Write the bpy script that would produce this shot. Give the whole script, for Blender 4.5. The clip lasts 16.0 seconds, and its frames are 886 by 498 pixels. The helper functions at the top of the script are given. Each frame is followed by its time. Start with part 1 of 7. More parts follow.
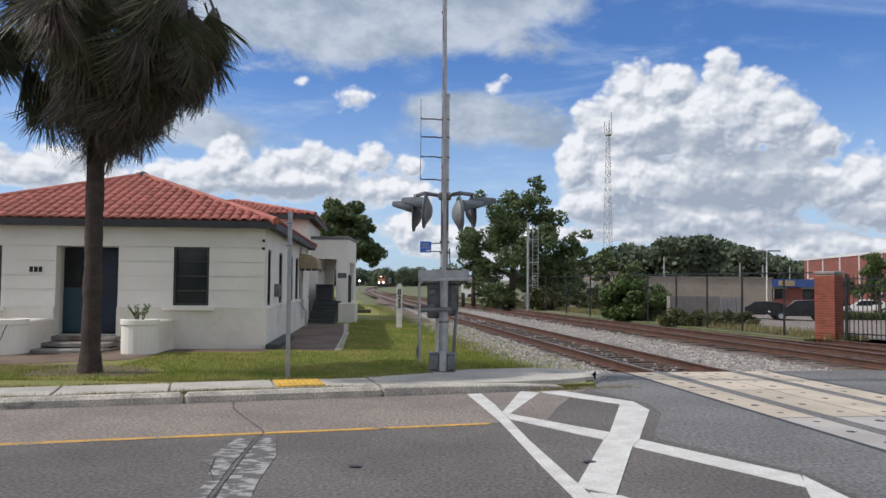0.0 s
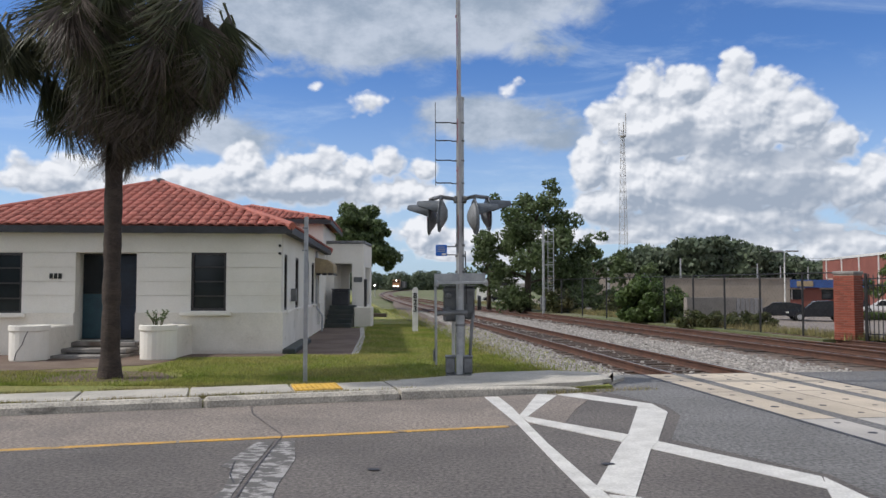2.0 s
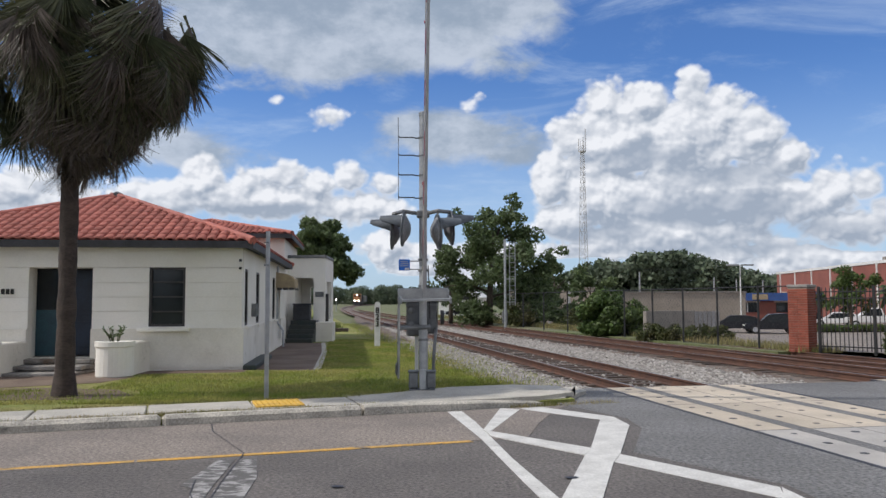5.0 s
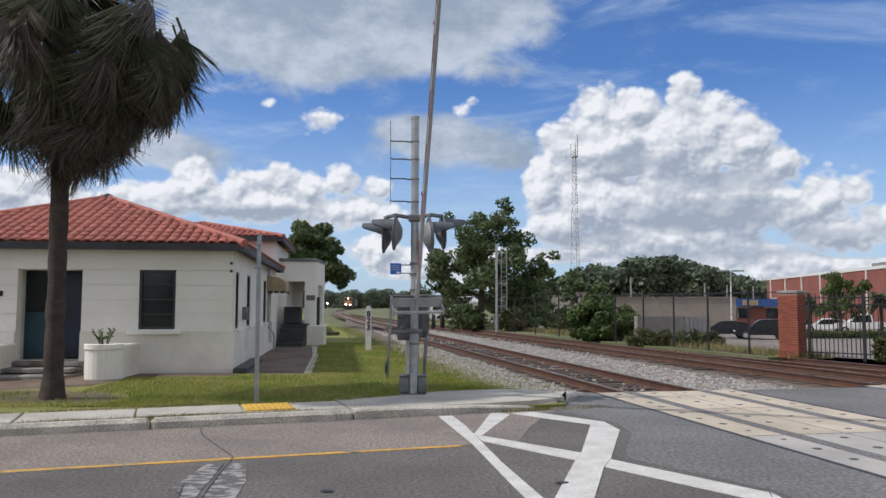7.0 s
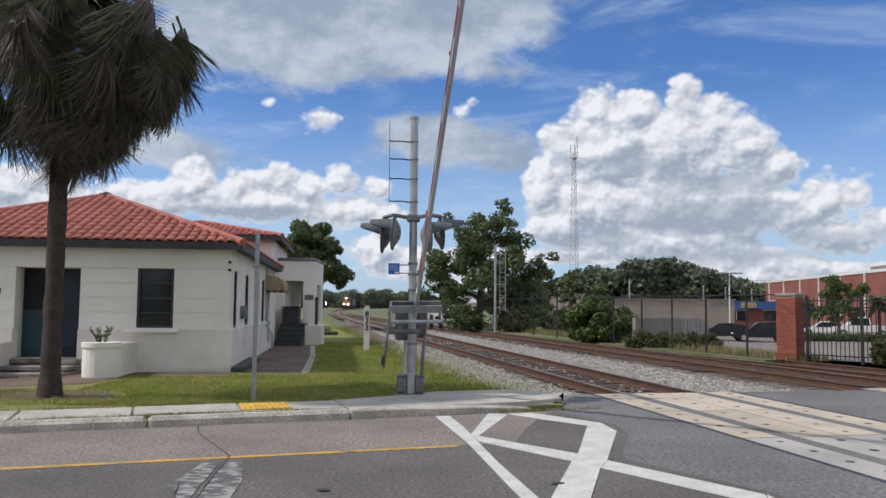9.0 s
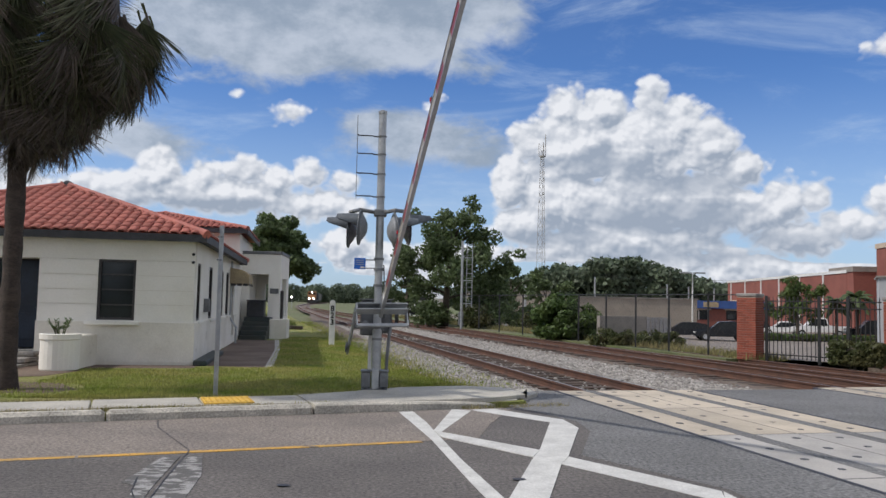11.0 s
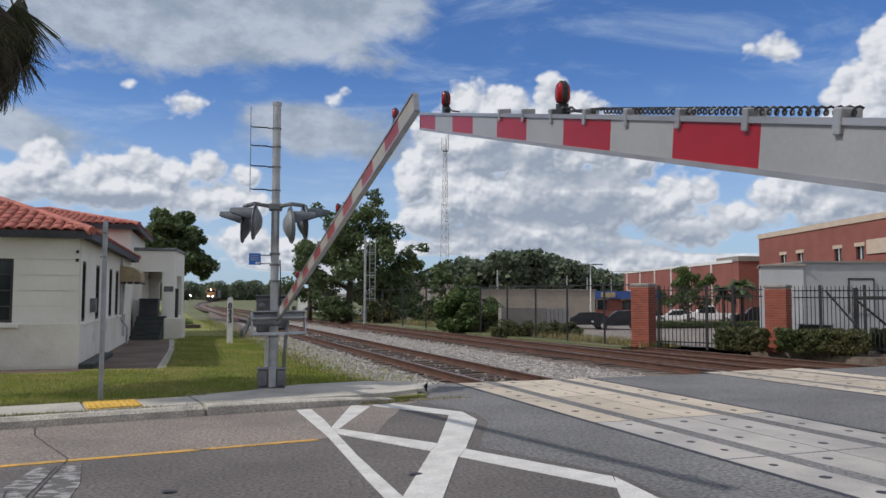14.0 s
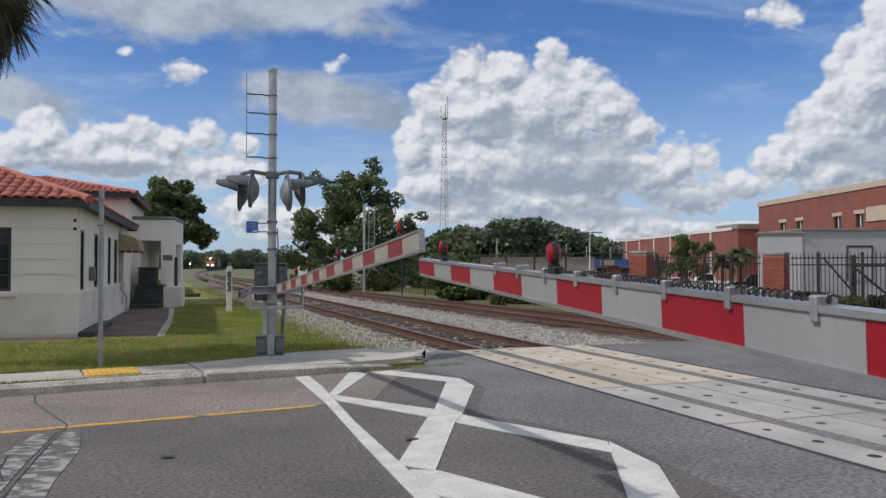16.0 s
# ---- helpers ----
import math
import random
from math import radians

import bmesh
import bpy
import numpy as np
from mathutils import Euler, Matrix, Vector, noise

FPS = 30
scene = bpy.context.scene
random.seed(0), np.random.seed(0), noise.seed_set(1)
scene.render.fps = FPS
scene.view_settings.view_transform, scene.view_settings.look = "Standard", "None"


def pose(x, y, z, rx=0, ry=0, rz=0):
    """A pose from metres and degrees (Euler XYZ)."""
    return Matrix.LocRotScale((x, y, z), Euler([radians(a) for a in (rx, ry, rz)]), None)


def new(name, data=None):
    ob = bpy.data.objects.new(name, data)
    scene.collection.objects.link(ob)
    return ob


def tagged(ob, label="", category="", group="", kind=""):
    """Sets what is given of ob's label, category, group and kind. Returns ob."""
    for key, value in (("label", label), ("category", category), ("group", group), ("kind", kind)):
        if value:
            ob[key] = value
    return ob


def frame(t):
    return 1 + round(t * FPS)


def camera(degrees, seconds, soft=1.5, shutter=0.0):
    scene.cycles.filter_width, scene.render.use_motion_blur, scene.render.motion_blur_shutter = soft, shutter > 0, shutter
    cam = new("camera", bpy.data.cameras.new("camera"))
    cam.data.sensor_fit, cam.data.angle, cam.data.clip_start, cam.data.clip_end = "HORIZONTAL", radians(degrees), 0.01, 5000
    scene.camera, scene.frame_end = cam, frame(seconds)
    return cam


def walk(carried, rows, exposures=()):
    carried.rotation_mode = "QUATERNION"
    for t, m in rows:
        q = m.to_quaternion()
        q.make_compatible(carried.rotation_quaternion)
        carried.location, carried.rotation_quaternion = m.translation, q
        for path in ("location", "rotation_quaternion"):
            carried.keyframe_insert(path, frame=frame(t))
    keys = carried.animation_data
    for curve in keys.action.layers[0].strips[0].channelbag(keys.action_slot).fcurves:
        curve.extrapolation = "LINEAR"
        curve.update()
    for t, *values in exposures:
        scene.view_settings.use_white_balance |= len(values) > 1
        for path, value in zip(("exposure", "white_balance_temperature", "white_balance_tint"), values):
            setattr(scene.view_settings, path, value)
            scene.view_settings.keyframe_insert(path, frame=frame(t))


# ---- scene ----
cam = camera(58.78, 16.0)
PATH = [
    (0.0, -0.000, -0.000, 1.600, 0.00, 2.50, -0.50),
    (0.5, -0.002, 0.005, 1.594, 0.40, 2.65, -0.36),
    (1.0, 0.001, -0.009, 1.594, 0.94, 2.66, -0.19),
    (1.5, 0.002, -0.019, 1.594, 1.27, 2.64, -0.06),
    (2.0, -0.012, -0.018, 1.596, 1.11, 2.75, -0.02),
    (2.5, -0.024, 0.017, 1.598, 0.60, 2.98, 0.00),
    (3.0, -0.028, 0.000, 1.598, -0.06, 3.24, 0.01),
    (3.5, -0.028, -0.015, 1.602, -0.60, 3.44, -0.02),
    (4.0, -0.032, -0.012, 1.600, -1.01, 3.56, 0.08),
    (4.5, -0.035, -0.024, 1.602, -1.39, 3.67, 0.18),
    (7.0, -0.031, -0.017, 1.601, -2.29, 4.08, -0.12),
    (7.5, -0.030, -0.016, 1.601, -2.23, 4.13, -0.32),
    (8.0, -0.033, -0.019, 1.598, -2.28, 4.20, -0.41),
    (10.5, 0.005, -0.018, 1.595, -3.28, 3.89, -0.93),
    (11.0, 0.002, -0.013, 1.597, -4.80, 3.85, -1.23),
    (11.5, 0.016, -0.011, 1.596, -7.05, 3.89, -1.33),
    (12.0, 0.060, 0.018, 1.586, -9.49, 3.94, -1.19),
    (12.5, 0.086, 0.036, 1.590, -11.32, 3.95, -0.75),
    (13.0, 0.091, 0.048, 1.598, -12.13, 3.92, -0.35),
    (13.5, 0.104, 0.066, 1.594, -12.04, 3.79, -0.13),
    (14.0, 0.113, 0.071, 1.593, -11.69, 3.52, -0.16),
    (14.5, 0.116, 0.072, 1.593, -11.44, 3.09, -0.22),
    (15.0, 0.123, 0.083, 1.591, -11.34, 2.53, -0.23),
    (15.5, 0.128, 0.071, 1.586, -11.37, 1.92, -0.13),
    (16.0, 0.149, 0.073, 1.582, -11.71, 1.22, -0.04),
]
walk(cam, [(t, pose(x, y, z, 90 + p, r, w)) for t, x, y, z, w, p, r in PATH],
     exposures=[(0.0, 0.06), (8.0, 0.04), (10.5, 0.0), (13.0, -0.10), (16.0, -0.15)])

# ---- world, sun, exposure ----
SUN_DIR = Vector((0.77, 0.08, -0.86)).normalized()          # the way the sunlight goes
sun_data = bpy.data.lights.new("sun", "SUN")
sun_data.energy, sun_data.angle, sun_data.color = 3.0, radians(1.5), (1.0, 0.95, 0.88)
sun = new("sun", sun_data)
sun.rotation_euler = SUN_DIR.to_track_quat("-Z", "Y").to_euler()

world = bpy.data.worlds.new("sky")
scene.world = world
world.use_nodes = True


class Nodes:
    """Short hand for wiring a node tree."""

    def __init__(self, tree):
        self.t = tree
        tree.nodes.clear()

    def add(self, kind, **props):
        n = self.t.nodes.new(kind)
        if "operation" in props:
            n.operation, n.use_clamp = props["operation"], props.get("use_clamp", False)
        if "data_type" in props:
            n.data_type, n.blend_type = props["data_type"], props["blend_type"]
        if "interpolation_type" in props:
            n.interpolation_type = props["interpolation_type"]
        if "sky_type" in props:
            n.sky_type, n.sun_disc = props["sky_type"], props["sun_disc"]
        if "feature" in props:
            n.feature = props["feature"]
        return n

    def put(self, sock, v):
        if hasattr(v, "is_output"):
            self.t.links.new(v, sock)
        else:
            sock.default_value = v

    def math(self, op, a, b=None, clamp=False):
        n = self.add("ShaderNodeMath", operation=op, use_clamp=clamp)
        self.put(n.inputs[0], a)
        if b is not None:
            self.put(n.inputs[1], b)
        return n.outputs[0]

    def mix(self, fac, a, b, blend="MIX"):
        n = self.add("ShaderNodeMix", data_type="RGBA", blend_type=blend)
        self.put(n.inputs[0], fac)
        self.put(n.inputs[6], a if hasattr(a, "is_output") else (*a, 1) if len(a) == 3 else a)
        self.put(n.inputs[7], b if hasattr(b, "is_output") else (*b, 1) if len(b) == 3 else b)
        return n.outputs[2]

    def ramp(self, v, lo, hi, to_lo=0.0, to_hi=1.0, smooth=True):
        n = self.add("ShaderNodeMapRange", interpolation_type="SMOOTHSTEP" if smooth else "LINEAR")
        for s, x in zip(n.inputs[:5], (v, lo, hi, to_lo, to_hi)):
            self.put(s, x)
        return n.outputs[0]

    def noise(self, vec, scale, detail=4, rough=0.55, distort=0.0):
        n = self.add("ShaderNodeTexNoise")
        self.put(n.inputs["Vector"], vec)
        n.inputs["Scale"].default_value, n.inputs["Detail"].default_value = scale, detail
        n.inputs["Roughness"].default_value, n.inputs["Distortion"].default_value = rough, distort
        return n.outputs["Fac"]

    def xyz(self, x, y, z=0.0):
        n = self.add("ShaderNodeCombineXYZ")
        for s, v in zip(n.inputs, (x, y, z)):
            self.put(s, v)
        return n.outputs[0]


# Clouds by azimuth and height angle (radians): centre, half width, half height
CUMULUS = [
    # the tall cumulus, tier by tier
    (0.235, 0.245, 0.040, 0.035), (0.285, 0.240, 0.045, 0.040), (0.340, 0.255, 0.030, 0.036), (0.375, 0.230, 0.040, 0.038),
    (0.190, 0.205, 0.035, 0.035), (0.250, 0.195, 0.075, 0.060), (0.330, 0.195, 0.085, 0.060), (0.410, 0.195, 0.048, 0.045),
    (0.445, 0.165, 0.035, 0.038), (0.168, 0.150, 0.030, 0.048), (0.230, 0.130, 0.080, 0.055), (0.320, 0.125, 0.100, 0.055),
    (0.400, 0.125, 0.080, 0.050), (0.470, 0.110, 0.060, 0.035), (0.185, 0.100, 0.055, 0.040), (0.30, 0.08, 0.17, 0.040),
    # its smaller neighbours
    (0.492, 0.125, 0.030, 0.034), (0.530, 0.130, 0.030, 0.028), (0.560, 0.100, 0.055, 0.030), (0.500, 0.085, 0.080, 0.032),
    (0.610, 0.120, 0.050, 0.040), (0.660, 0.150, 0.050, 0.055), (0.700, 0.200, 0.050, 0.075), (0.740, 0.250, 0.050, 0.075), (0.700, 0.110, 0.120, 0.055),
    (0.610, 0.290, 0.040, 0.022), (0.82, 0.20, 0.10, 0.14),
    # the long bank low down
    (-0.325, 0.135, 0.045, 0.022), (-0.268, 0.150, 0.040, 0.036), (-0.215, 0.150, 0.030, 0.026), (-0.165, 0.155, 0.040, 0.028),
    (-0.090, 0.155, 0.030, 0.028), (-0.040, 0.145, 0.032, 0.024), (-0.200, 0.125, 0.190, 0.034), (-0.07, 0.120, 0.090, 0.032),
    (-0.128, 0.145, 0.035, 0.028), (-0.300, 0.125, 0.060, 0.030), (-0.140, 0.105, 0.045, 0.022), (-0.045, 0.065, 0.045, 0.034), (-0.46, 0.125, 0.12, 0.035), (-0.66, 0.15, 0.14, 0.06),
    # single puffs
    (-0.113, 0.231, 0.030, 0.019), (0.064, 0.248, 0.026, 0.015), (0.040, 0.238, 0.016, 0.009), (-0.185, 0.247, 0.012, 0.006),
    # out of view
    (-0.95, 0.16, 0.20, 0.09), (1.25, 0.16, 0.3, 0.12), (-1.5, 0.2, 0.3, 0.12), (2.2, 0.2, 0.4, 0.14), (-2.4, 0.18, 0.4, 0.12), (3.0, 0.25, 0.4, 0.16)]
VEIL = [(-0.05, 0.335, 0.20, 0.062), (-0.14, 0.37, 0.22, 0.11), (0.06, 0.385, 0.13, 0.085), (0.045, 0.205, 0.10, 0.040),
        (0.10, 0.185, 0.06, 0.020), (-0.30, 0.185, 0.10, 0.022), (0.42, 0.52, 0.25, 0.06), (-0.7, 0.42, 0.3, 0.09), (-0.2, 0.8, 0.5, 0.15), (1.4, 0.6, 0.5, 0.15)]
# darker flat bases inside the large clouds
BASES = [(0.375, 0.148, 0.085, 0.014), (0.365, 0.108, 0.110, 0.024), (0.230, 0.085, 0.070, 0.014), (0.47, 0.082, 0.12, 0.012),
         (0.285, 0.175, 0.06, 0.012), (0.62, 0.080, 0.09, 0.014), (0.70, 0.125, 0.06, 0.018), (-0.20, 0.112, 0.10, 0.010), (0.40, 0.062, 0.20, 0.010)]


def build_sky():
    n = Nodes(world.node_tree)
    sky = n.add("ShaderNodeTexSky", sky_type="NISHITA", sun_disc=False)
    sky.sun_elevation = math.asin(-SUN_DIR.z)
    sky.sun_rotation = math.atan2(-SUN_DIR.x, -SUN_DIR.y)
    sky.air_density, sky.dust_density, sky.ozone_density = 1.0, 0.6, 1.6
    co = n.add("ShaderNodeTexCoord").outputs["Generated"]
    sep = n.add("ShaderNodeSeparateXYZ")
    n.put(sep.inputs[0], co)
    u0 = n.math("ARCTAN2", sep.outputs[0], sep.outputs[1])
    v0 = n.math("ARCSINE", sep.outputs[2])

    def field(blobs, u, v, slope):
        """Height inside a heap of ellipses, falling by 1/slope a radian at the edge."""
        top = None
        for cu, cv, a, b in blobs:
            x = n.math("DIVIDE", n.math("SUBTRACT", u, cu), a)
            y = n.math("DIVIDE", n.math("SUBTRACT", v, cv), b)
            d = n.math("SUBTRACT", 1.0, n.math("SQRT", n.math("ADD", n.math("MULTIPLY", x, x), n.math("MULTIPLY", y, y))))
            d = n.math("MULTIPLY", d, b / slope)
            top = d if top is None else n.math("MAXIMUM", top, d)
        return top

    def billow(u, v):
        p = n.xyz(u, n.math("MULTIPLY", v, 1.2), 0.3)
        a = n.math("SUBTRACT", n.noise(p, 17, 7, 0.55), 0.5)
        vor = n.add("ShaderNodeTexVoronoi", feature="SMOOTH_F1")
        n.put(vor.inputs["Vector"], n.xyz(n.math("ADD", u, n.math("MULTIPLY", a, 0.03)), n.math("MULTIPLY", v, 1.2), 0.3))
        vor.inputs["Scale"].default_value, vor.inputs["Smoothness"].default_value = 32, 0.55
        vor.inputs["Detail"].default_value, vor.inputs["Roughness"].default_value = 2.0, 0.55
        b = n.math("SUBTRACT", 0.42, vor.outputs["Distance"])
        return n.math("ADD", n.math("MULTIPLY", a, 1.0), n.math("MULTIPLY", b, 0.70))

    def density(u, v):
        low = n.noise(n.xyz(n.math("MULTIPLY", u, 0.6), n.math("MULTIPLY", v, 3.2), 1.7), 9, 3, 0.5)
        near_ground = n.ramp(v, 0.06, 0.115, 1.0, 0.0)
        bank = n.math("ADD", n.math("MULTIPLY", n.ramp(low, 0.40, 0.62, -0.4, 0.45), near_ground), n.math("SUBTRACT", near_ground, 1.0))
        # added cloud in the unseen sky overhead and behind, thickened to brighten shaded walls
        around = n.math("MAXIMUM", n.ramp(v, 0.50, 0.75), n.ramp(n.math("ABSOLUTE", u), 0.95, 1.3))
        far = n.math("ADD", n.math("MULTIPLY", n.ramp(n.noise(co, 2.6, 2, 0.5), 0.30, 0.52, -0.3, 0.8), around), n.math("SUBTRACT", around, 1.0))
        base = n.math("MAXIMUM", n.math("MAXIMUM", field(CUMULUS, u, v, 0.045), bank), far)
        return n.math("ADD", base, n.math("MULTIPLY", billow(u, v), 0.55))

    d0 = density(u0, v0)
    d1 = density(n.math("SUBTRACT", u0, 0.006), n.math("ADD", v0, 0.012))
    soft = n.ramp(n.math("SUBTRACT", d0, d1), -0.32, 0.34, smooth=False)
    fine = n.ramp(n.math("SUBTRACT", billow(u0, v0), billow(n.math("SUBTRACT", u0, 0.003), n.math("ADD", v0, 0.005))), -0.20, 0.20, smooth=False)
    lit = n.math("ADD", n.math("MULTIPLY", soft, 0.65), n.math("MULTIPLY", fine, 0.35))
    thin = n.ramp(d0, -0.05, 0.30, 1.0, 0.0)                     # sunlight comes through the edges
    lit = n.math("MAXIMUM", lit, n.math("MULTIPLY", thin, 0.70))
    warp = n.noise(n.xyz(u0, n.math("MULTIPLY", v0, 1.8), 4.0), 16, 6, 0.6)
    flat = n.math("ADD", field(BASES, u0, v0, 0.020), n.math("MULTIPLY", n.math("SUBTRACT", warp, 0.5), 1.6))
    lit = n.math("MULTIPLY", lit, n.ramp(flat, -0.35, 0.55, 1.0, 0.36))
    lit = n.math("MULTIPLY", lit, n.ramp(warp, 0.30, 0.56, 0.72, 1.0))
    lit = n.ramp(lit, 0.10, 0.80, smooth=False)
    mask = n.ramp(d0, -0.10, 0.14)
    white = n.mix(lit, (0.34, 0.40, 0.50), (0.83, 0.85, 0.90))
    # flat grey sheets higher up
    wisp = n.noise(n.xyz(u0, n.math("MULTIPLY", v0, 1.8), 7.0), 9, 8, 0.6, 0.3)
    veil = n.math("ADD", field(VEIL, u0, v0, 0.055), n.math("MULTIPLY", n.math("SUBTRACT", wisp, 0.5), 2.0))
    vmask = n.math("MULTIPLY", n.ramp(veil, -0.20, 0.32), 0.95)
    vtone = n.noise(n.xyz(u0, n.math("MULTIPLY", v0, 1.6), 2.0), 11, 7, 0.62)
    grey = n.mix(n.ramp(vtone, 0.34, 0.68), (0.31, 0.38, 0.48), (0.54, 0.60, 0.70))
    cirrus = n.noise(n.xyz(n.math("MULTIPLY", u0, 0.7), n.math("MULTIPLY", v0, 2.2), 9.0), 6, 9, 0.65, 0.6)
    haze = n.ramp(v0, 0.0, 0.30, 0.60, 0.0)

    blue = n.mix(1.0, sky.outputs[0], (0.053, 0.080, 0.124), "MULTIPLY")
    col = n.mix(n.math("MULTIPLY", n.ramp(cirrus, 0.46, 0.80), 0.5), blue, (0.60, 0.72, 0.88))
    col = n.mix(haze, col, (0.56, 0.70, 0.86))
    col = n.mix(vmask, col, grey)
    col = n.mix(mask, col, white)
    bg = n.add("ShaderNodeBackground")
    n.put(bg.inputs[0], col)
    bg.inputs[1].default_value = 1.0
    out = n.add("ShaderNodeOutputWorld")
    n.put(out.inputs[0], bg.outputs[0])


build_sky()


# ---- materials ----
def mat(name, c, c2=None, rough=0.85, scale=2.0, fine=45.0, fine_amt=0.35, bump=0.25, dist=0.01, metal=0.0, rnd=0.0, island=0.0, stain=None, stain_at=(0.55, 0.75), stain_scale=0.8, stretch=(1, 1, 1), lo=0.35, hi=0.65):
    """A surface with large and fine variation of colour, and relief. rnd, island: spread of brightness from piece to piece."""
    m = bpy.data.materials.new(name)
    m.use_nodes = True
    n = Nodes(m.node_tree)
    co = n.add("ShaderNodeTexCoord").outputs["Object"]
    if tuple(stretch) != (1, 1, 1):
        mp = n.add("ShaderNodeMapping")
        n.put(mp.inputs[0], co)
        mp.inputs["Scale"].default_value = stretch
        co = mp.outputs[0]
    c2 = c2 or tuple(x * 0.72 for x in c)
    big = n.noise(co, scale, 5, 0.6)
    small = n.noise(co, fine, 4, 0.65)
    col = n.mix(n.ramp(big, lo, hi), c, c2)
    val = n.ramp(small, 0.25, 0.75, 1 - fine_amt, 1 + fine_amt, smooth=False)
    if rnd:
        info = n.add("ShaderNodeObjectInfo")
        val = n.math("MULTIPLY", val, n.ramp(info.outputs["Random"], 0, 1, 1 - rnd, 1 + rnd, smooth=False))
    if island:
        geo = n.add("ShaderNodeNewGeometry")
        val = n.math("MULTIPLY", val, n.ramp(geo.outputs["Random Per Island"], 0, 1, 1 - island, 1 + island, smooth=False))
    if stain:
        st = n.noise(co, stain_scale, 7, 0.7, 0.4)
        col = n.mix(n.ramp(st, *stain_at), col, stain)
    col = n.mix(1.0, col, n.xyz(val, val, val), "MULTIPLY")
    p = n.add("ShaderNodeBsdfPrincipled")
    n.put(p.inputs["Base Color"], col)
    p.inputs["Metallic"].default_value = metal
    n.put(p.inputs["Roughness"], n.ramp(small, 0.2, 0.8, max(0.02, rough - 0.08), min(1, rough + 0.08), smooth=False))
    if bump:
        b = n.add("ShaderNodeBump")
        b.inputs["Strength"].default_value, b.inputs["Distance"].default_value = bump, dist
        n.put(b.inputs["Height"], n.math("ADD", small, n.math("MULTIPLY", big, 0.5)))
        n.put(p.inputs["Normal"], b.outputs[0])
    o = n.add("ShaderNodeOutputMaterial")
    n.put(o.inputs[0], p.outputs[0])
    return m


def leaf_mat(name, c, c2, trans=0.25):
    m = mat(name, c, c2, rough=0.6, scale=0.7, fine=6, fine_amt=0.3, bump=0, island=0.45)
    t = m.node_tree
    p = next(x for x in t.nodes if x.type == "BSDF_PRINCIPLED")
    out = next(x for x in t.nodes if x.type == "OUTPUT_MATERIAL")
    tr = t.nodes.new("ShaderNodeBsdfTranslucent")
    t.links.new(p.inputs["Base Color"].links[0].from_socket, tr.inputs[0])
    mx = t.nodes.new("ShaderNodeMixShader")
    mx.inputs[0].default_value = trans
    t.links.new(p.outputs[0], mx.inputs[1])
    t.links.new(tr.outputs[0], mx.inputs[2])
    t.links.new(mx.outputs[0], out.inputs[0])
    return m


def glow(name, c, strength):
    m = bpy.data.materials.new(name)
    m.use_nodes = True
    n = Nodes(m.node_tree)
    e = n.add("ShaderNodeEmission")
    e.inputs[0].default_value, e.inputs[1].default_value = (*c, 1), strength
    o = n.add("ShaderNodeOutputMaterial")
    n.put(o.inputs[0], e.outputs[0])
    return m


M_ASPHALT = mat("asphalt", (0.128, 0.114, 0.107), (0.092, 0.082, 0.078), scale=0.5, fine=28, fine_amt=0.9, bump=0.8, stain=(0.06, 0.056, 0.055), stain_at=(0.56, 0.72), stain_scale=0.35)
M_ASPHALT_OLD = mat("asphalt_old", (0.23, 0.195, 0.17), (0.17, 0.145, 0.13), scale=0.6, fine=28, fine_amt=0.8, bump=0.8)
M_CONCRETE = mat("concrete", (0.46, 0.43, 0.38), (0.34, 0.32, 0.285), scale=1.2, fine=40, fine_amt=0.3, stain=(0.17, 0.16, 0.14), stain_at=(0.58, 0.8))
M_KERB = mat("kerb_concrete", (0.52, 0.48, 0.42), (0.36, 0.335, 0.295), scale=2.5, fine=35, fine_amt=0.5, bump=0.8, dist=0.02, stain=(0.12, 0.115, 0.10), stain_at=(0.56, 0.74), stain_scale=1.6)
M_PANEL = mat("crossing_concrete", (0.40, 0.375, 0.35), (0.30, 0.285, 0.27), scale=0.9, fine=50, fine_amt=0.2, rnd=0.10, stain=(0.25, 0.235, 0.22), stain_at=(0.6, 0.85))
M_PANEL_SAND = mat("crossing_concrete_sandy", (0.49, 0.42, 0.335), (0.39, 0.335, 0.27), scale=0.9, fine=50, fine_amt=0.2, rnd=0.10, stain=(0.27, 0.24, 0.2), stain_at=(0.6, 0.85))
M_PAINT = mat("road_paint", (0.58, 0.57, 0.55), (0.48, 0.47, 0.455), scale=3, fine=45, fine_amt=0.22, stain=(0.30, 0.29, 0.28), stain_at=(0.62, 0.72), stain_scale=3.0)
M_PAINT_WORN = mat("worn_paint", (0.30, 0.29, 0.285), (0.10, 0.095, 0.093), scale=5, fine=60, fine_amt=0.4, lo=0.43, hi=0.52, stretch=(1, 1.6, 1))
M_YELLOW = mat("yellow_paint", (0.60, 0.33, 0.06), (0.40, 0.25, 0.08), scale=3, fine=40, stain=(0.14, 0.12, 0.1), stain_at=(0.55, 0.68), stain_scale=3.5)
M_TACTILE = mat("tactile_yellow", (0.65, 0.40, 0.06), (0.50, 0.30, 0.06), scale=4, fine=30)
M_GRASS = mat("lawn", (0.17, 0.20, 0.040), (0.25, 0.225, 0.075), rough=0.95, scale=0.55, fine=18, fine_amt=0.45, bump=1.0, dist=0.05, stain=(0.19, 0.15, 0.08), stain_at=(0.60, 0.78), stain_scale=0.9)
M_FIELD = mat("field_ground", (0.095, 0.12, 0.042), (0.15, 0.14, 0.08), rough=0.95, scale=0.06, fine=6, fine_amt=0.4, bump=0.8, dist=0.05)
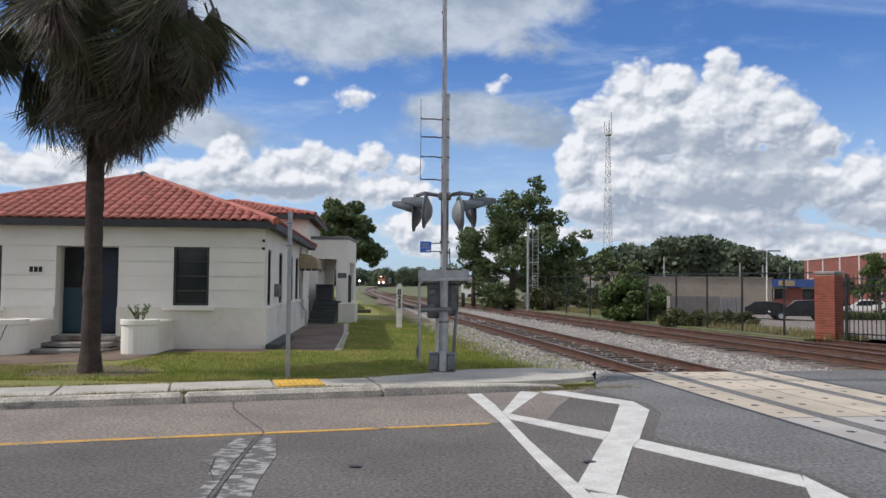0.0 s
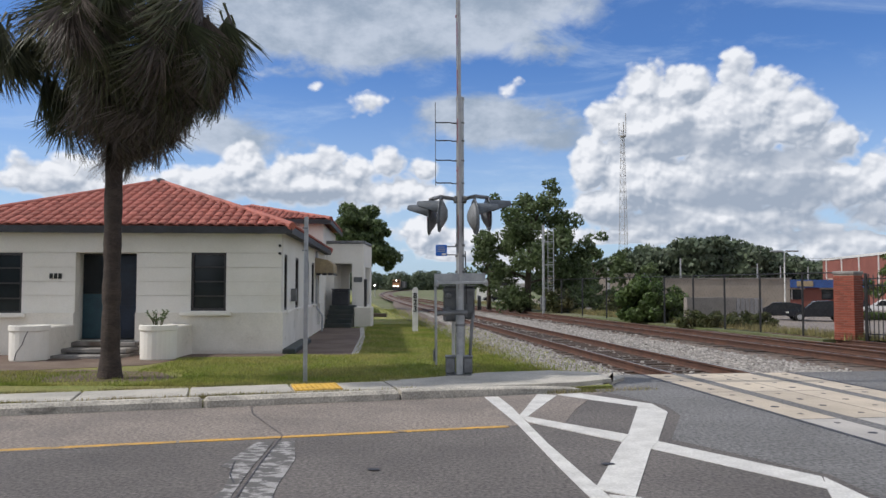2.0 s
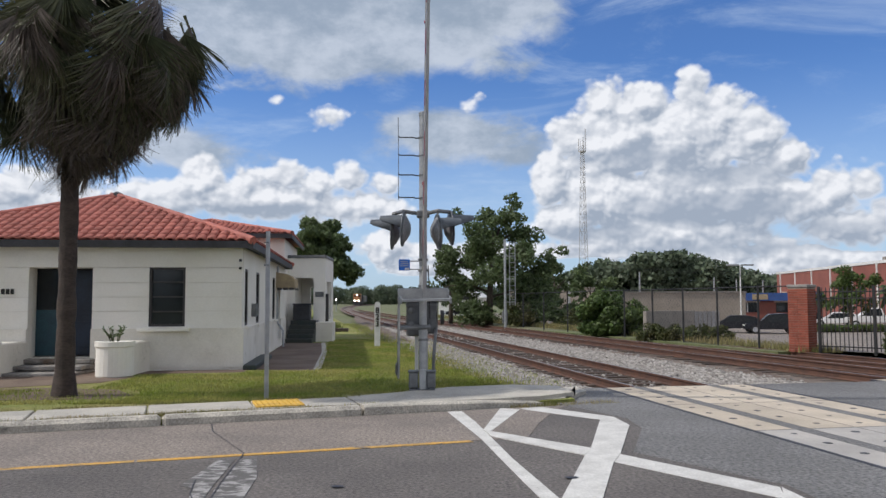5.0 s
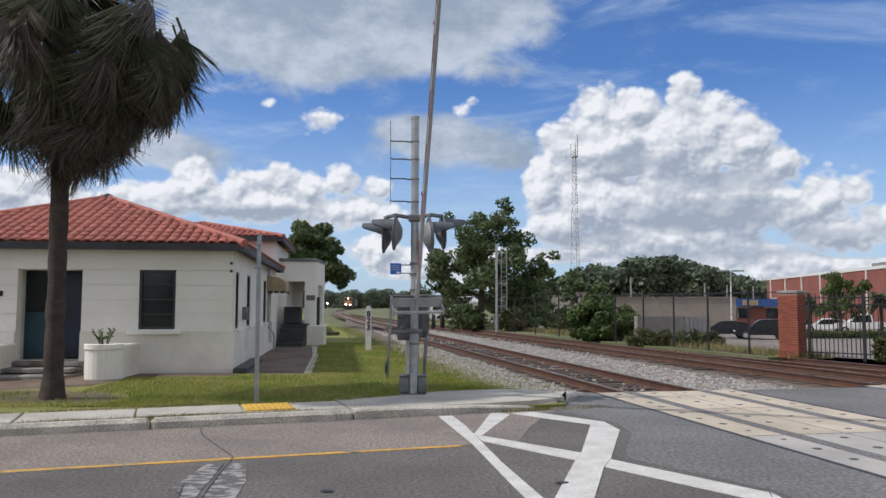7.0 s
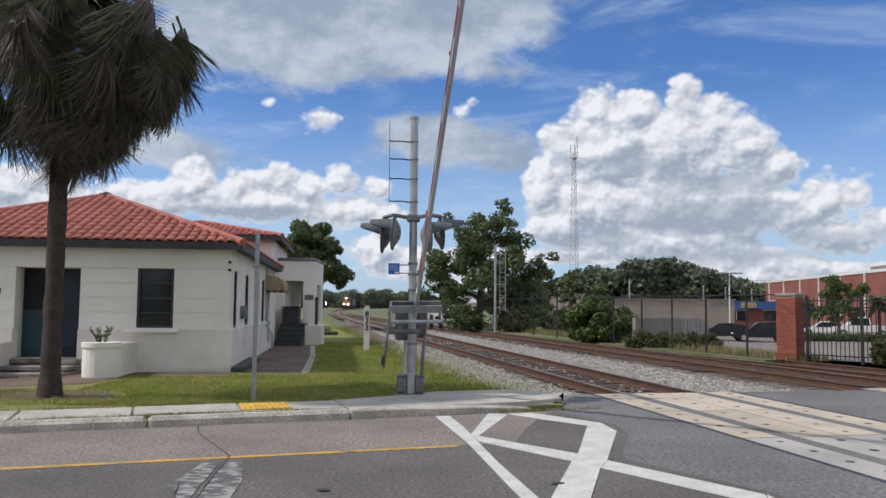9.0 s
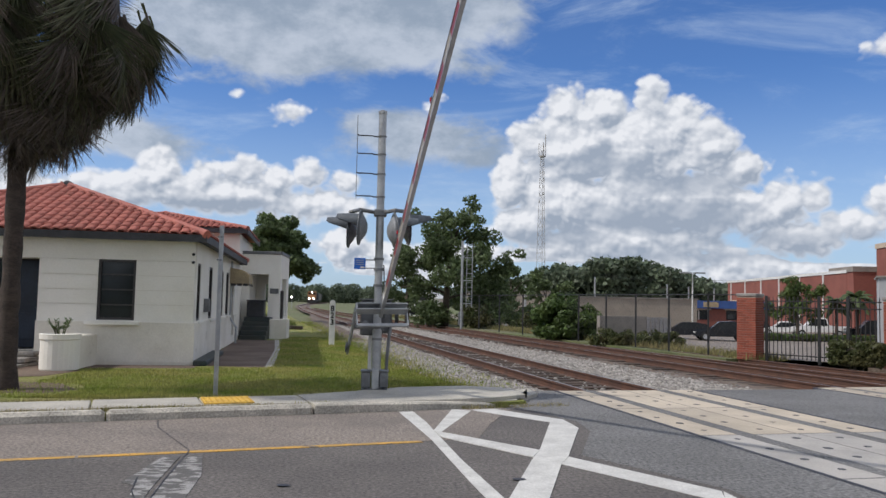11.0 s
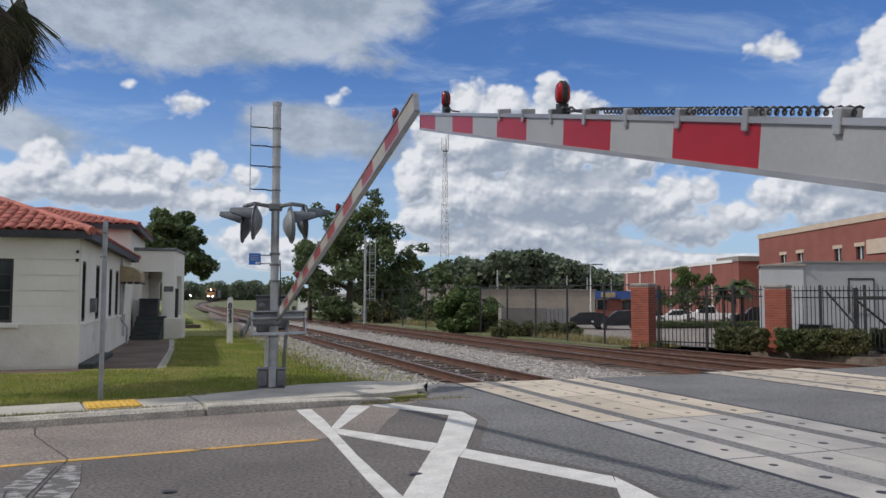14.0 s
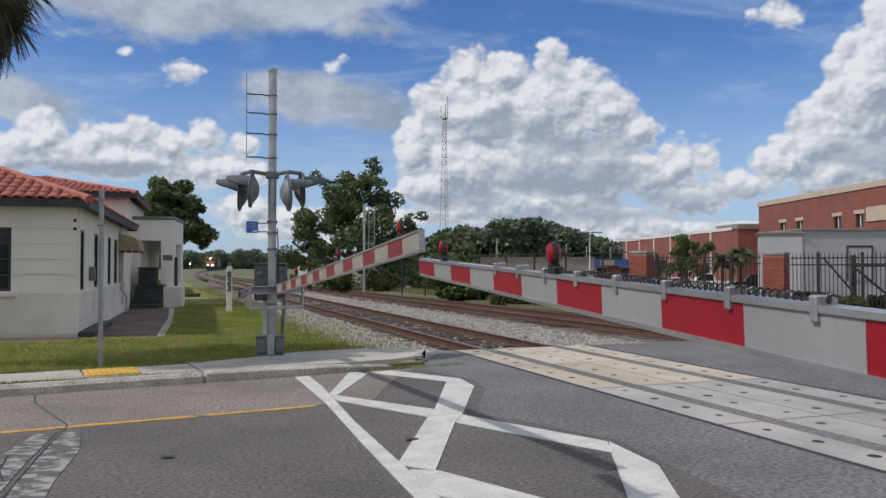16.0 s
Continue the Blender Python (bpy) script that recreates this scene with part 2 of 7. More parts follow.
M_BLADE = leaf_mat("grass_blade", (0.20, 0.26, 0.038), (0.33, 0.31, 0.095), 0.4)
M_ROUGH = leaf_mat("rough_grass_blade", (0.10, 0.14, 0.035), (0.17, 0.19, 0.06), 0.3)
M_WEED = leaf_mat("dry_weed", (0.20, 0.20, 0.07), (0.33, 0.27, 0.13), 0.3)
M_DIRT = mat("bare_dirt", (0.15, 0.105, 0.075), (0.10, 0.07, 0.05), scale=1.1, fine=25, fine_amt=0.35, bump=0.6)
M_PATH = mat("old_walkway", (0.105, 0.068, 0.052), (0.17, 0.125, 0.095), scale=0.8, fine=25, fine_amt=0.35, bump=0.5)
M_BALLAST = mat("ballast_bed", (0.20, 0.16, 0.13), (0.11, 0.075, 0.058), scale=1.4, fine=22, fine_amt=0.6, bump=1.0, dist=0.05)
M_STONE = mat("ballast_stone", (0.33, 0.31, 0.29), (0.22, 0.20, 0.185), rough=0.9, scale=5, fine=30, fine_amt=0.2, island=0.40)
M_RAIL_RUST = mat("rusty_rail", (0.125, 0.062, 0.042), (0.085, 0.045, 0.034), rough=0.8, scale=3, fine=35, fine_amt=0.4, metal=0.15)
M_RAIL_TOP = mat("worn_rail_head", (0.36, 0.33, 0.31), (0.24, 0.20, 0.18), rough=0.35, scale=2, fine=30, fine_amt=0.2, bump=0.05, metal=0.8)
M_TIE = mat("timber_tie", (0.085, 0.058, 0.045), (0.05, 0.038, 0.032), scale=3, fine=30, fine_amt=0.4, bump=0.6, rnd=0.3, stretch=(1, 1, 1))
M_RUBBER = mat("flangeway_rubber", (0.035, 0.035, 0.045), None, rough=0.6, scale=3, fine=40)
M_STUCCO = mat("white_stucco", (0.84, 0.81, 0.76), (0.78, 0.75, 0.69), rough=0.9, scale=0.7, fine=35, fine_amt=0.06, bump=0.12, stain=(0.50, 0.46, 0.40), stain_at=(0.62, 0.92), stain_scale=0.6)
M_STUCCO_LOW = mat("stained_stucco", (0.80, 0.76, 0.70), (0.70, 0.66, 0.59), rough=0.92, scale=0.9, fine=30, fine_amt=0.08, bump=0.15, stain=(0.33, 0.29, 0.23), stain_at=(0.57, 0.8), stain_scale=1.1)
M_TILE = mat("clay_tile", (0.40, 0.125, 0.095), (0.31, 0.10, 0.080), rough=0.75, scale=1.5, fine=20, fine_amt=0.25, rnd=0.16, island=0.16, stain=(0.24, 0.11, 0.09), stain_at=(0.58, 0.8))
M_FASCIA = mat("dark_fascia", (0.055, 0.055, 0.065), (0.035, 0.035, 0.04), rough=0.6, scale=3, fine=30)
M_FRAME = mat("dark_window_frame", (0.03, 0.028, 0.03), (0.045, 0.04, 0.04), rough=0.5, scale=4, fine=40)
M_BLIND = mat("grey_blind", (0.11, 0.105, 0.11), (0.075, 0.07, 0.075), rough=0.7, scale=2, fine=20)
M_DOOR = mat("blue_door", (0.020, 0.032, 0.060), (0.015, 0.022, 0.04), rough=0.5, scale=2, fine=30)
M_TEAL = mat("teal_panel", (0.03, 0.085, 0.11), (0.025, 0.06, 0.085), rough=0.5, scale=2, fine=30)
M_STEP = mat("worn_step", (0.30, 0.28, 0.26), (0.16, 0.15, 0.15), scale=2, fine=30, stain=(0.10, 0.07, 0.05), stain_at=(0.52, 0.7))
M_STEP_DARK = mat("dark_green_step", (0.030, 0.042, 0.042), (0.05, 0.055, 0.05), rough=0.6, scale=3, fine=30)
M_BLACKBOX = mat("dark_appliance", (0.022, 0.024, 0.03), (0.04, 0.042, 0.05), rough=0.5, scale=3, fine=30)
M_AWNING = mat("tan_awning", (0.42, 0.33, 0.20), (0.33, 0.26, 0.17), scale=3, fine=25)
M_GALV = mat("galvanised_steel", (0.44, 0.45, 0.46), (0.33, 0.34, 0.36), rough=0.45, scale=5, fine=60, fine_amt=0.12, bump=0.08, metal=0.55, stain=(0.24, 0.23, 0.22), stain_at=(0.6, 0.85), stain_scale=2)
M_GALV_DARK = mat("weathered_steel", (0.20, 0.205, 0.215), (0.13, 0.135, 0.14), rough=0.5, scale=5, fine=50, fine_amt=0.15, bump=0.08, metal=0.4)
M_BLACKMETAL = mat("black_painted_metal", (0.018, 0.018, 0.02), (0.03, 0.03, 0.032), rough=0.45, scale=6, fine=50, bump=0.05)
M_HOOD = mat("signal_hood", (0.10, 0.115, 0.135), (0.07, 0.08, 0.095), rough=0.5, scale=6, fine=40, bump=0.05)
M_MOTOR = mat("motor_housing", (0.15, 0.155, 0.165), (0.10, 0.105, 0.11), rough=0.5, scale=5, fine=40, fine_amt=0.2, bump=0.08, metal=0.3)
M_DISH = mat("signal_back", (0.23, 0.24, 0.26), (0.17, 0.18, 0.195), rough=0.5, scale=6, fine=40, bump=0.05)
M_WHITE = mat("white_paint", (0.75, 0.74, 0.72), (0.62, 0.61, 0.59), rough=0.5, scale=3, fine=40, fine_amt=0.1, bump=0.1)
M_GREYWHITE = mat("arm_white_sheeting", (0.31, 0.315, 0.325), (0.27, 0.275, 0.285), rough=0.35, scale=3, fine=80, fine_amt=0.06, bump=0.03)
M_ARMRED = mat("arm_red_sheeting", (0.31, 0.007, 0.020), (0.27, 0.007, 0.020), rough=0.35, scale=3, fine=80, fine_amt=0.10, bump=0.03)
M_ARMCREAM = mat("arm_cream_sheeting", (0.34, 0.315, 0.265), (0.29, 0.27, 0.235), rough=0.4, scale=3, fine=60, fine_amt=0.08, bump=0.03)
M_ARMRED_DULL = mat("arm_faded_red", (0.23, 0.032, 0.034), (0.19, 0.032, 0.034), rough=0.4, scale=3, fine=60, fine_amt=0.1, bump=0.03)
M_ALU = mat("aluminium_edge", (0.42, 0.42, 0.44), (0.34, 0.34, 0.36), rough=0.35, scale=4, fine=60, fine_amt=0.06, metal=0.6, bump=0.03)
M_REDLENS = mat("red_lamp_lens", (0.35, 0.004, 0.008), (0.22, 0.003, 0.006), rough=0.15, scale=8, fine=60, bump=0.05)
M_BLUESIGN = mat("blue_sign", (0.012, 0.13, 0.55), (0.010, 0.11, 0.48), rough=0.4, scale=4, fine=40, bump=0)
M_BLACK = mat("black_letter", (0.012, 0.012, 0.012), None, rough=0.6, scale=4, fine=40, bump=0)
M_BRICK = mat("red_brick", (0.34, 0.095, 0.060), (0.27, 0.075, 0.048), rough=0.85, scale=4, fine=40, fine_amt=0.3, bump=0.5, rnd=0.25, island=0.25)
M_MORTAR = mat("mortar", (0.38, 0.30, 0.25), None, scale=4, fine=50, fine_amt=0.3)
M_BRICKFAR = mat("brick_wall_far", (0.25, 0.088, 0.068), (0.21, 0.074, 0.058), rough=0.9, scale=0.4, fine=9, fine_amt=0.2, bump=0.2)
M_BEIGE = mat("beige_band", (0.52, 0.42, 0.33), (0.46, 0.37, 0.29), scale=1, fine=20, fine_amt=0.1)
M_BARK = mat("bark", (0.10, 0.078, 0.06), (0.06, 0.048, 0.04), scale=3, fine=16, fine_amt=0.5, bump=1.0, dist=0.03, stretch=(1, 1, 0.25))
M_PALMTRUNK = mat("palm_bark", (0.070, 0.050, 0.042), (0.042, 0.030, 0.026), scale=4, fine=22, fine_amt=0.5, bump=1.0, dist=0.03, stretch=(1, 1, 2.2))
M_LEAF = leaf_mat("tree_leaf", (0.085, 0.125, 0.048), (0.120, 0.160, 0.068), 0.40)
# distance haze is put into this colour: bluer than the nearer leaves
M_LEAF_HAZY = leaf_mat("hazy_far_leaf", (0.085, 0.115, 0.070), (0.110, 0.140, 0.085), 0.3)
M_BUSH = leaf_mat("bush_leaf", (0.060, 0.105, 0.022), (0.085, 0.125, 0.030), 0.25)
M_HEDGE = leaf_mat("hedge_leaf", (0.055, 0.075, 0.020), (0.095, 0.085, 0.030), 0.2)
M_FROND = leaf_mat("palm_frond_green", (0.045, 0.056, 0.026), (0.085, 0.082, 0.040), 0.20)
M_FROND_DEAD = leaf_mat("palm_frond_dead", (0.125, 0.100, 0.086), (0.065, 0.050, 0.043), 0.12)
M_CARPAINT = mat("dark_car_paint", (0.012, 0.013, 0.018), (0.016, 0.017, 0.022), rough=0.22, scale=2, fine=20, fine_amt=0.05, bump=0)
M_CARWHITE = mat("white_car_paint", (0.78, 0.78, 0.79), (0.72, 0.72, 0.74), rough=0.3, scale=2, fine=20, fine_amt=0.04, bump=0)
M_TYRE = mat("tyre", (0.02, 0.02, 0.02), None, rough=0.8, scale=5, fine=40)
M_RIM = mat("alloy_rim", (0.55, 0.55, 0.57), None, rough=0.35, metal=0.7, scale=5, fine=40, bump=0)
M_SMOKEGLASS = mat("tinted_glass", (0.02, 0.025, 0.03), None, rough=0.08, scale=2, fine=20, fine_amt=0.05, bump=0)
M_RENDERED = mat("grey_white_render", (0.40, 0.41, 0.43), (0.35, 0.36, 0.38), scale=0.8, fine=18, fine_amt=0.08)
M_COARSE = mat("coarse_asphalt", (0.165, 0.162, 0.162), (0.125, 0.122, 0.122), scale=0.5, fine=24, fine_amt=0.95, bump=1.0, dist=0.015, stain=(0.085, 0.083, 0.083), stain_at=(0.58, 0.78), stain_scale=0.5)
M_GREYWALL = mat("grey_block_wall", (0.28, 0.25, 0.225), (0.22, 0.20, 0.18), scale=1, fine=20, fine_amt=0.2)
M_METALSHEET = mat("grey_metal_sheet", (0.36, 0.35, 0.35), (0.28, 0.27, 0.27), rough=0.5, scale=1, fine=20, fine_amt=0.1, metal=0.3)
M_TANWALL = mat("tan_store_wall", (0.36, 0.31, 0.26), (0.30, 0.26, 0.22), scale=0.6, fine=15, fine_amt=0.15)
M_BLUEBAND = mat("blue_store_band", (0.04, 0.09, 0.28), (0.05, 0.12, 0.34), scale=1, fine=15)
M_TOWER = mat("tower_steel", (0.42, 0.40, 0.39), (0.36, 0.34, 0.33), rough=0.6, scale=0.3, fine=10, metal=0.2, bump=0)
M_LOCO = mat("locomotive_brown", (0.40, 0.19, 0.085), (0.30, 0.14, 0.07), rough=0.6, scale=0.6, fine=10)
M_LOCODARK = mat("locomotive_dark", (0.03, 0.03, 0.034), (0.05, 0.045, 0.045), rough=0.6, scale=0.6, fine=10)
M_HEADLIGHT = glow("lit_headlight", (1.0, 0.93, 0.80), 12.0)


# ---- building blocks ----
def bm_new():
    return bmesh.new()


def to_mesh(name, bm, material, smooth=False):
    bm.normal_update()
    me = bpy.data.meshes.new(name)
    bm.to_mesh(me)
    bm.free()
    me.materials.append(material)
    if smooth:
        for p in me.polygons:
            p.use_smooth = True
    return me


def part(name, bm, material, parent=None, label="", smooth=False, m=None):
    me = bm if isinstance(bm, bpy.types.Mesh) else to_mesh(name, bm, material, smooth)
    ob = new(name, me)
    if parent is not None:
        ob.parent = parent
    if m is not None:
        ob.matrix_local = m
    if label:
        ob["label"] = label
    return ob


def thing(name, m, label, category, group="", kind=""):
    ob = new(name)
    ob.empty_display_size = 0.2
    ob.matrix_world = m
    return tagged(ob, label, category, group, kind)


def raw(name, verts, faces, material, parent=None, label="", smooth=False):
    me = bpy.data.meshes.new(name)
    me.from_pydata([tuple(v) for v in verts], [], [tuple(f) for f in faces])
    me.materials.append(material)
    if smooth:
        me.polygons.foreach_set("use_smooth", [True] * len(me.polygons))
    return part(name, me, material, parent, label)


def box(bm, x0, x1, y0, y1, z0, z1, m=None, bevel=0.0):
    vs = [bm.verts.new((x, y, z)) for z in (z0, z1) for x, y in ((x0, y0), (x1, y0), (x1, y1), (x0, y1))]
    fs = [bm.faces.new([vs[i] for i in f]) for f in ((3, 2, 1, 0), (4, 5, 6, 7), (0, 1, 5, 4), (1, 2, 6, 5), (2, 3, 7, 6), (3, 0, 4, 7))]
    if bevel:
        r = bmesh.ops.bevel(bm, geom=list({e for f in fs for e in f.edges}), offset=bevel, segments=1, affect="EDGES")
        vs = list({v for f in r["faces"] for v in f.verts} | {v for v in vs if v.is_valid})
    if m is not None:
        for v in vs:
            v.co = m @ v.co
    return bm


def cyl(bm, p, q, r0, r1=None, n=10, cap=True):
    p, q = Vector(p), Vector(q)
    r1 = r0 if r1 is None else r1
    d = (q - p).normalized()
    a = d.orthogonal().normalized()
    b = d.cross(a)
    rings = []
    for c, r in ((p, r0), (q, r1)):
        rings.append([bm.verts.new(c + (a * math.cos(2 * math.pi * i / n) + b * math.sin(2 * math.pi * i / n)) * r) for i in range(n)])
    for i in range(n):
        bm.faces.new((rings[0][i], rings[0][(i + 1) % n], rings[1][(i + 1) % n], rings[1][i]))
    if cap:
        bm.faces.new(rings[0][::-1])
        bm.faces.new(rings[1])
    return bm


def tube(bm, pts, r, n=8):
    """A bent tube through points; r one radius or one a point."""
    pts = [Vector(p) for p in pts]
    rs = r if isinstance(r, (list, tuple)) else [r] * len(pts)
    rings, a = [], None
    for i, p in enumerate(pts):
        d = (pts[min(i + 1, len(pts) - 1)] - pts[max(i - 1, 0)]).normalized()
        a = d.orthogonal().normalized() if a is None else (a - d * a.dot(d)).normalized()
        b = d.cross(a)
        rings.append([bm.verts.new(p + (a * math.cos(2 * math.pi * k / n) + b * math.sin(2 * math.pi * k / n)) * rs[i]) for k in range(n)])
    for r0, r1 in zip(rings, rings[1:]):
        for k in range(n):
            bm.faces.new((r0[k], r0[(k + 1) % n], r1[(k + 1) % n], r1[k]))
    bm.faces.new(rings[0][::-1])
    bm.faces.new(rings[-1])
    return bm


def prism(bm, pts, z0, z1):
    """An upright prism over a plan outline."""
    if sum(a[0] * b[1] - b[0] * a[1] for a, b in zip(pts, [*pts[1:], pts[0]])) < 0:
        pts = pts[::-1]
    lo = [bm.verts.new((x, y, z0)) for x, y in pts]
    hi = [bm.verts.new((x, y, z1)) for x, y in pts]
    bm.faces.new(lo[::-1])
    bm.faces.new(hi)
    for i in range(len(pts)):
        j = (i + 1) % len(pts)
        bm.faces.new((lo[i], lo[j], hi[j], hi[i]))
    return bm


def lathe(bm, prof, n=16, c=(0, 0)):
    rings = [[bm.verts.new((c[0] + r * math.cos(2 * math.pi * i / n), c[1] + r * math.sin(2 * math.pi * i / n), z)) for i in range(n)] for r, z in prof]
    for a, b in zip(rings, rings[1:]):
        for i in range(n):
            bm.faces.new((a[i], a[(i + 1) % n], b[(i + 1) % n], b[i]))
    bm.faces.new(rings[0][::-1])
    bm.faces.new(rings[-1])
    return bm


def frame2(o, angle):
    """Plan frame: origin o, its x axis turned by angle (degrees)."""
    return pose(o[0], o[1], o[2] if len(o) > 2 else 0, 0, 0, angle)


# ---- large structure: ground, road, pavement ----
ROAD_ANGLE = 17.3
RD = frame2((0.40, 11.52, 0), ROAD_ANGLE)        # x along the far kerb, y away from the road


def rd(s, n):
    p = RD @ Vector((s, n, 0))
    return p.x, p.y


def rail_x(y):
    """The near rail of the first track."""
    return 6.15 - 0.1495 * y


def sheet(name, pts, z, material, label, category, kind="structure", thick=0.2):
    bm = prism(bm_new(), pts, z - thick, z)
    return tagged(part(name, bm, material), label, category, kind=kind)


def ground_sheet():
    """One sheet to the horizon, gently uneven, lower under the road and the track beds."""
    xs = [-2500, -900, -300, -120, -60, -30, -15, -8, 0, 8, 15, 30, 60, 120, 300, 900, 2500]
    ys = [-2500, -900, -200, -60, -20, 0, 8, 12, 16, 20, 30, 45, 70, 110, 180, 300, 600, 1200, 2500]
    verts = [(x, y, -1.4 if x >= 15 and y >= 45 else -0.25) for y in ys for x in xs]
    w = len(xs)
    faces = [(j * w + i, j * w + i + 1, (j + 1) * w + i + 1, (j + 1) * w + i) for j in range(len(ys) - 1) for i in range(w - 1)]
    tagged(raw("ground", verts, faces, M_FIELD), "flat grassy ground reaching the horizon behind the tracks", "ground", kind="structure")


ground_sheet()
# the far asphalt edge runs across the tracks from the kerb end
sheet("road", [rd(-60, -11.2), rd(90, -11.2), (60, 24.0), (14.0, 16.25), (9.5, 15.4), (2.95, 14.42), (2.3, 13.2), rd(1.9, 0.05), rd(-60, 0.05)], 0.0, M_ASPHALT,
      "worn grey asphalt road crossing the railway tracks", "road", thick=0.24)
sheet("road_edge_strip", [rd(-60, -2.35), rd(0.15, -2.35), rd(0.75, -1.4), rd(1.5, -0.4), rd(1.9, 0.0), rd(-60, 0.0)], 0.004, M_ASPHALT_OLD,
      "older brownish asphalt strip along the kerb", "road", thick=0.1)
sheet("road_approach", [(2.35, 13.3), (2.1, 12.3), (2.78, 10.7), (2.75, 9.9), (2.22, 8.35), (3.15, 6.8), (3.2, 5.5), (3.5, 3.0), (4.2, -2), (4.9, -7.5), (40, 4), (40, 20.4), (14, 16.22), (9.5, 15.37), (2.97, 14.40)], 0.003, M_COARSE,
      "coarse pale grey asphalt round the track crossing", "road", thick=0.1)
sheet("lawn", [rd(-60, 0.3), rd(2.2, 0.3), (2.35, 13.9), (1.3, 15.0), (rail_x(18) - 2.8, 18), (rail_x(24) - 3.0, 24), (rail_x(60) - 3.2, 60), (-19.5, 150), (-140, 150), (-140, 0)], 0.05, M_GRASS,
      "mown green lawn beside the white building", "lawn", thick=0.3)
sheet("near_pavement", [rd(-60, -20), rd(90, -20), rd(90, -11.2), rd(-60, -11.2)], 0.1, M_CONCRETE, "plain concrete pavement on the near side", "pavement", thick=0.3)


def kerb_and_walk():
    kerb = tagged(new("kerb"), "rough weathered concrete kerb with open joints", "kerb", kind="structure")
    kerb.matrix_world = RD
    cuts = [-14.0, -10.6, -7.1, -3.95, -1.28]
    for a, b in zip(cuts, cuts[1:]):
        part("kerb_stone", box(bm_new(), a + 0.008, b - 0.008, 0.0, 0.20, -0.1, 0.135, bevel=0.045), M_KERB, kerb)
    part("kerb_stone", box(bm_new(), -60, -14.008, 0.0, 0.20, -0.1, 0.135, bevel=0.025), M_KERB, kerb)
    bm = bm_new()                                  # the end dies away into the road
    n, rows = 14, []
    for i in range(n + 1):
        f = i / n
        s = -1.27 + 3.35 * f
        h = 0.135 * (1 - f ** 2.2)
        y = 0.42 * f ** 2.5
        rows.append([bm.verts.new(v) for v in ((s, y, -0.1), (s, y, max(h - 0.02, -0.01)), (s, y + 0.03, h + 0.004), (s, y + 0.22, h + 0.006), (s, y + 0.24, -0.1))])
    for a, b in zip(rows, rows[1:]):
        for k in range(4):
            bm.faces.new((a[k], a[k + 1], b[k + 1], b[k]))
    bm.faces.new(rows[0]), bm.faces.new(rows[-1][::-1])
    part("kerb_end", bm, M_KERB, kerb)
    walkway = tagged(new("pavement"), "cracked concrete pavement slabs behind the kerb", "pavement", kind="structure")
    walkway.matrix_world = RD
    cuts = [-30, -11.4, -9.9, -8.5, -7.0, -5.6, -4.15, -2.72, -1.25]
    for a, b in zip(cuts, cuts[1:]):
        part("slab", box(bm_new(), a + 0.012, b - 0.012, 0.42, 1.32, -0.05, 0.115 + random.uniform(-0.006, 0.008), bevel=0.012), M_CONCRETE, walkway)
    part("slab", prism(bm_new(), [(-1.24, 0.30), (0.9, 0.30), (1.6, 0.34), (2.35, 0.62), (2.55, 1.55), (1.9, 2.05), (0.7, 2.05), (-0.3, 1.62), (-1.24, 1.32)], -0.05, 0.118), M_CONCRETE, walkway)
    part("slab", prism(bm_new(), [(1.62, 0.36), (2.1, 0.44), (2.9, 1.2), (3.1, 1.95), (2.57, 1.55), (2.37, 0.60)], -0.05, 0.06), M_CONCRETE, walkway)
    pad = tagged(part("tactile_pad", box(bm_new(), -2.70, -2.02, 0.50, 1.18, 0.10, 0.135, m=RD, bevel=0.006), M_TACTILE), "yellow tactile warning pad set in the pavement", "tactile paving")
    bm = bm_new()
    for i in range(9):
        for j in range(9):
            s, n = -2.66 + i * 0.076, 0.54 + j * 0.076
            p = RD @ Vector((s, n, 0))
            cyl(bm, (p.x, p.y, 0.133), (p.x, p.y, 0.141), 0.018, 0.012, n=6)
    part("domes", bm, M_TACTILE, pad)["kind"] = "stuff"


kerb_and_walk()


def road_marks():
    def stripe(name, pts, material, label, z=0.006):
        return tagged(part(name, prism(bm_new(), pts, z - 0.02, z), material), label, "road marking", kind="structure")

    def bar(a, b, w0, w1):
        a, b = Vector(a), Vector(b)
        d = (b - a).normalized()
        s = Vector((-d.y, d.x))
        return [tuple(a - s * w0), tuple(b - s * w1), tuple(b + s * w1), tuple(a + s * w0)]
    return stripe, bar


stripe, bar = road_marks()


# ---- tracks ----
RAIL_PROFILE = [(-0.07, -0.17), (0.07, -0.17), (0.07, -0.155), (0.012, -0.135), (0.012, -0.05), (0.037, -0.035), (0.037, -0.004), (0.030, 0.0), (-0.030, 0.0), (-0.037, -0.004), (-0.037, -0.035), (-0.012, -0.05), (-0.012, -0.135), (-0.07, -0.155)]


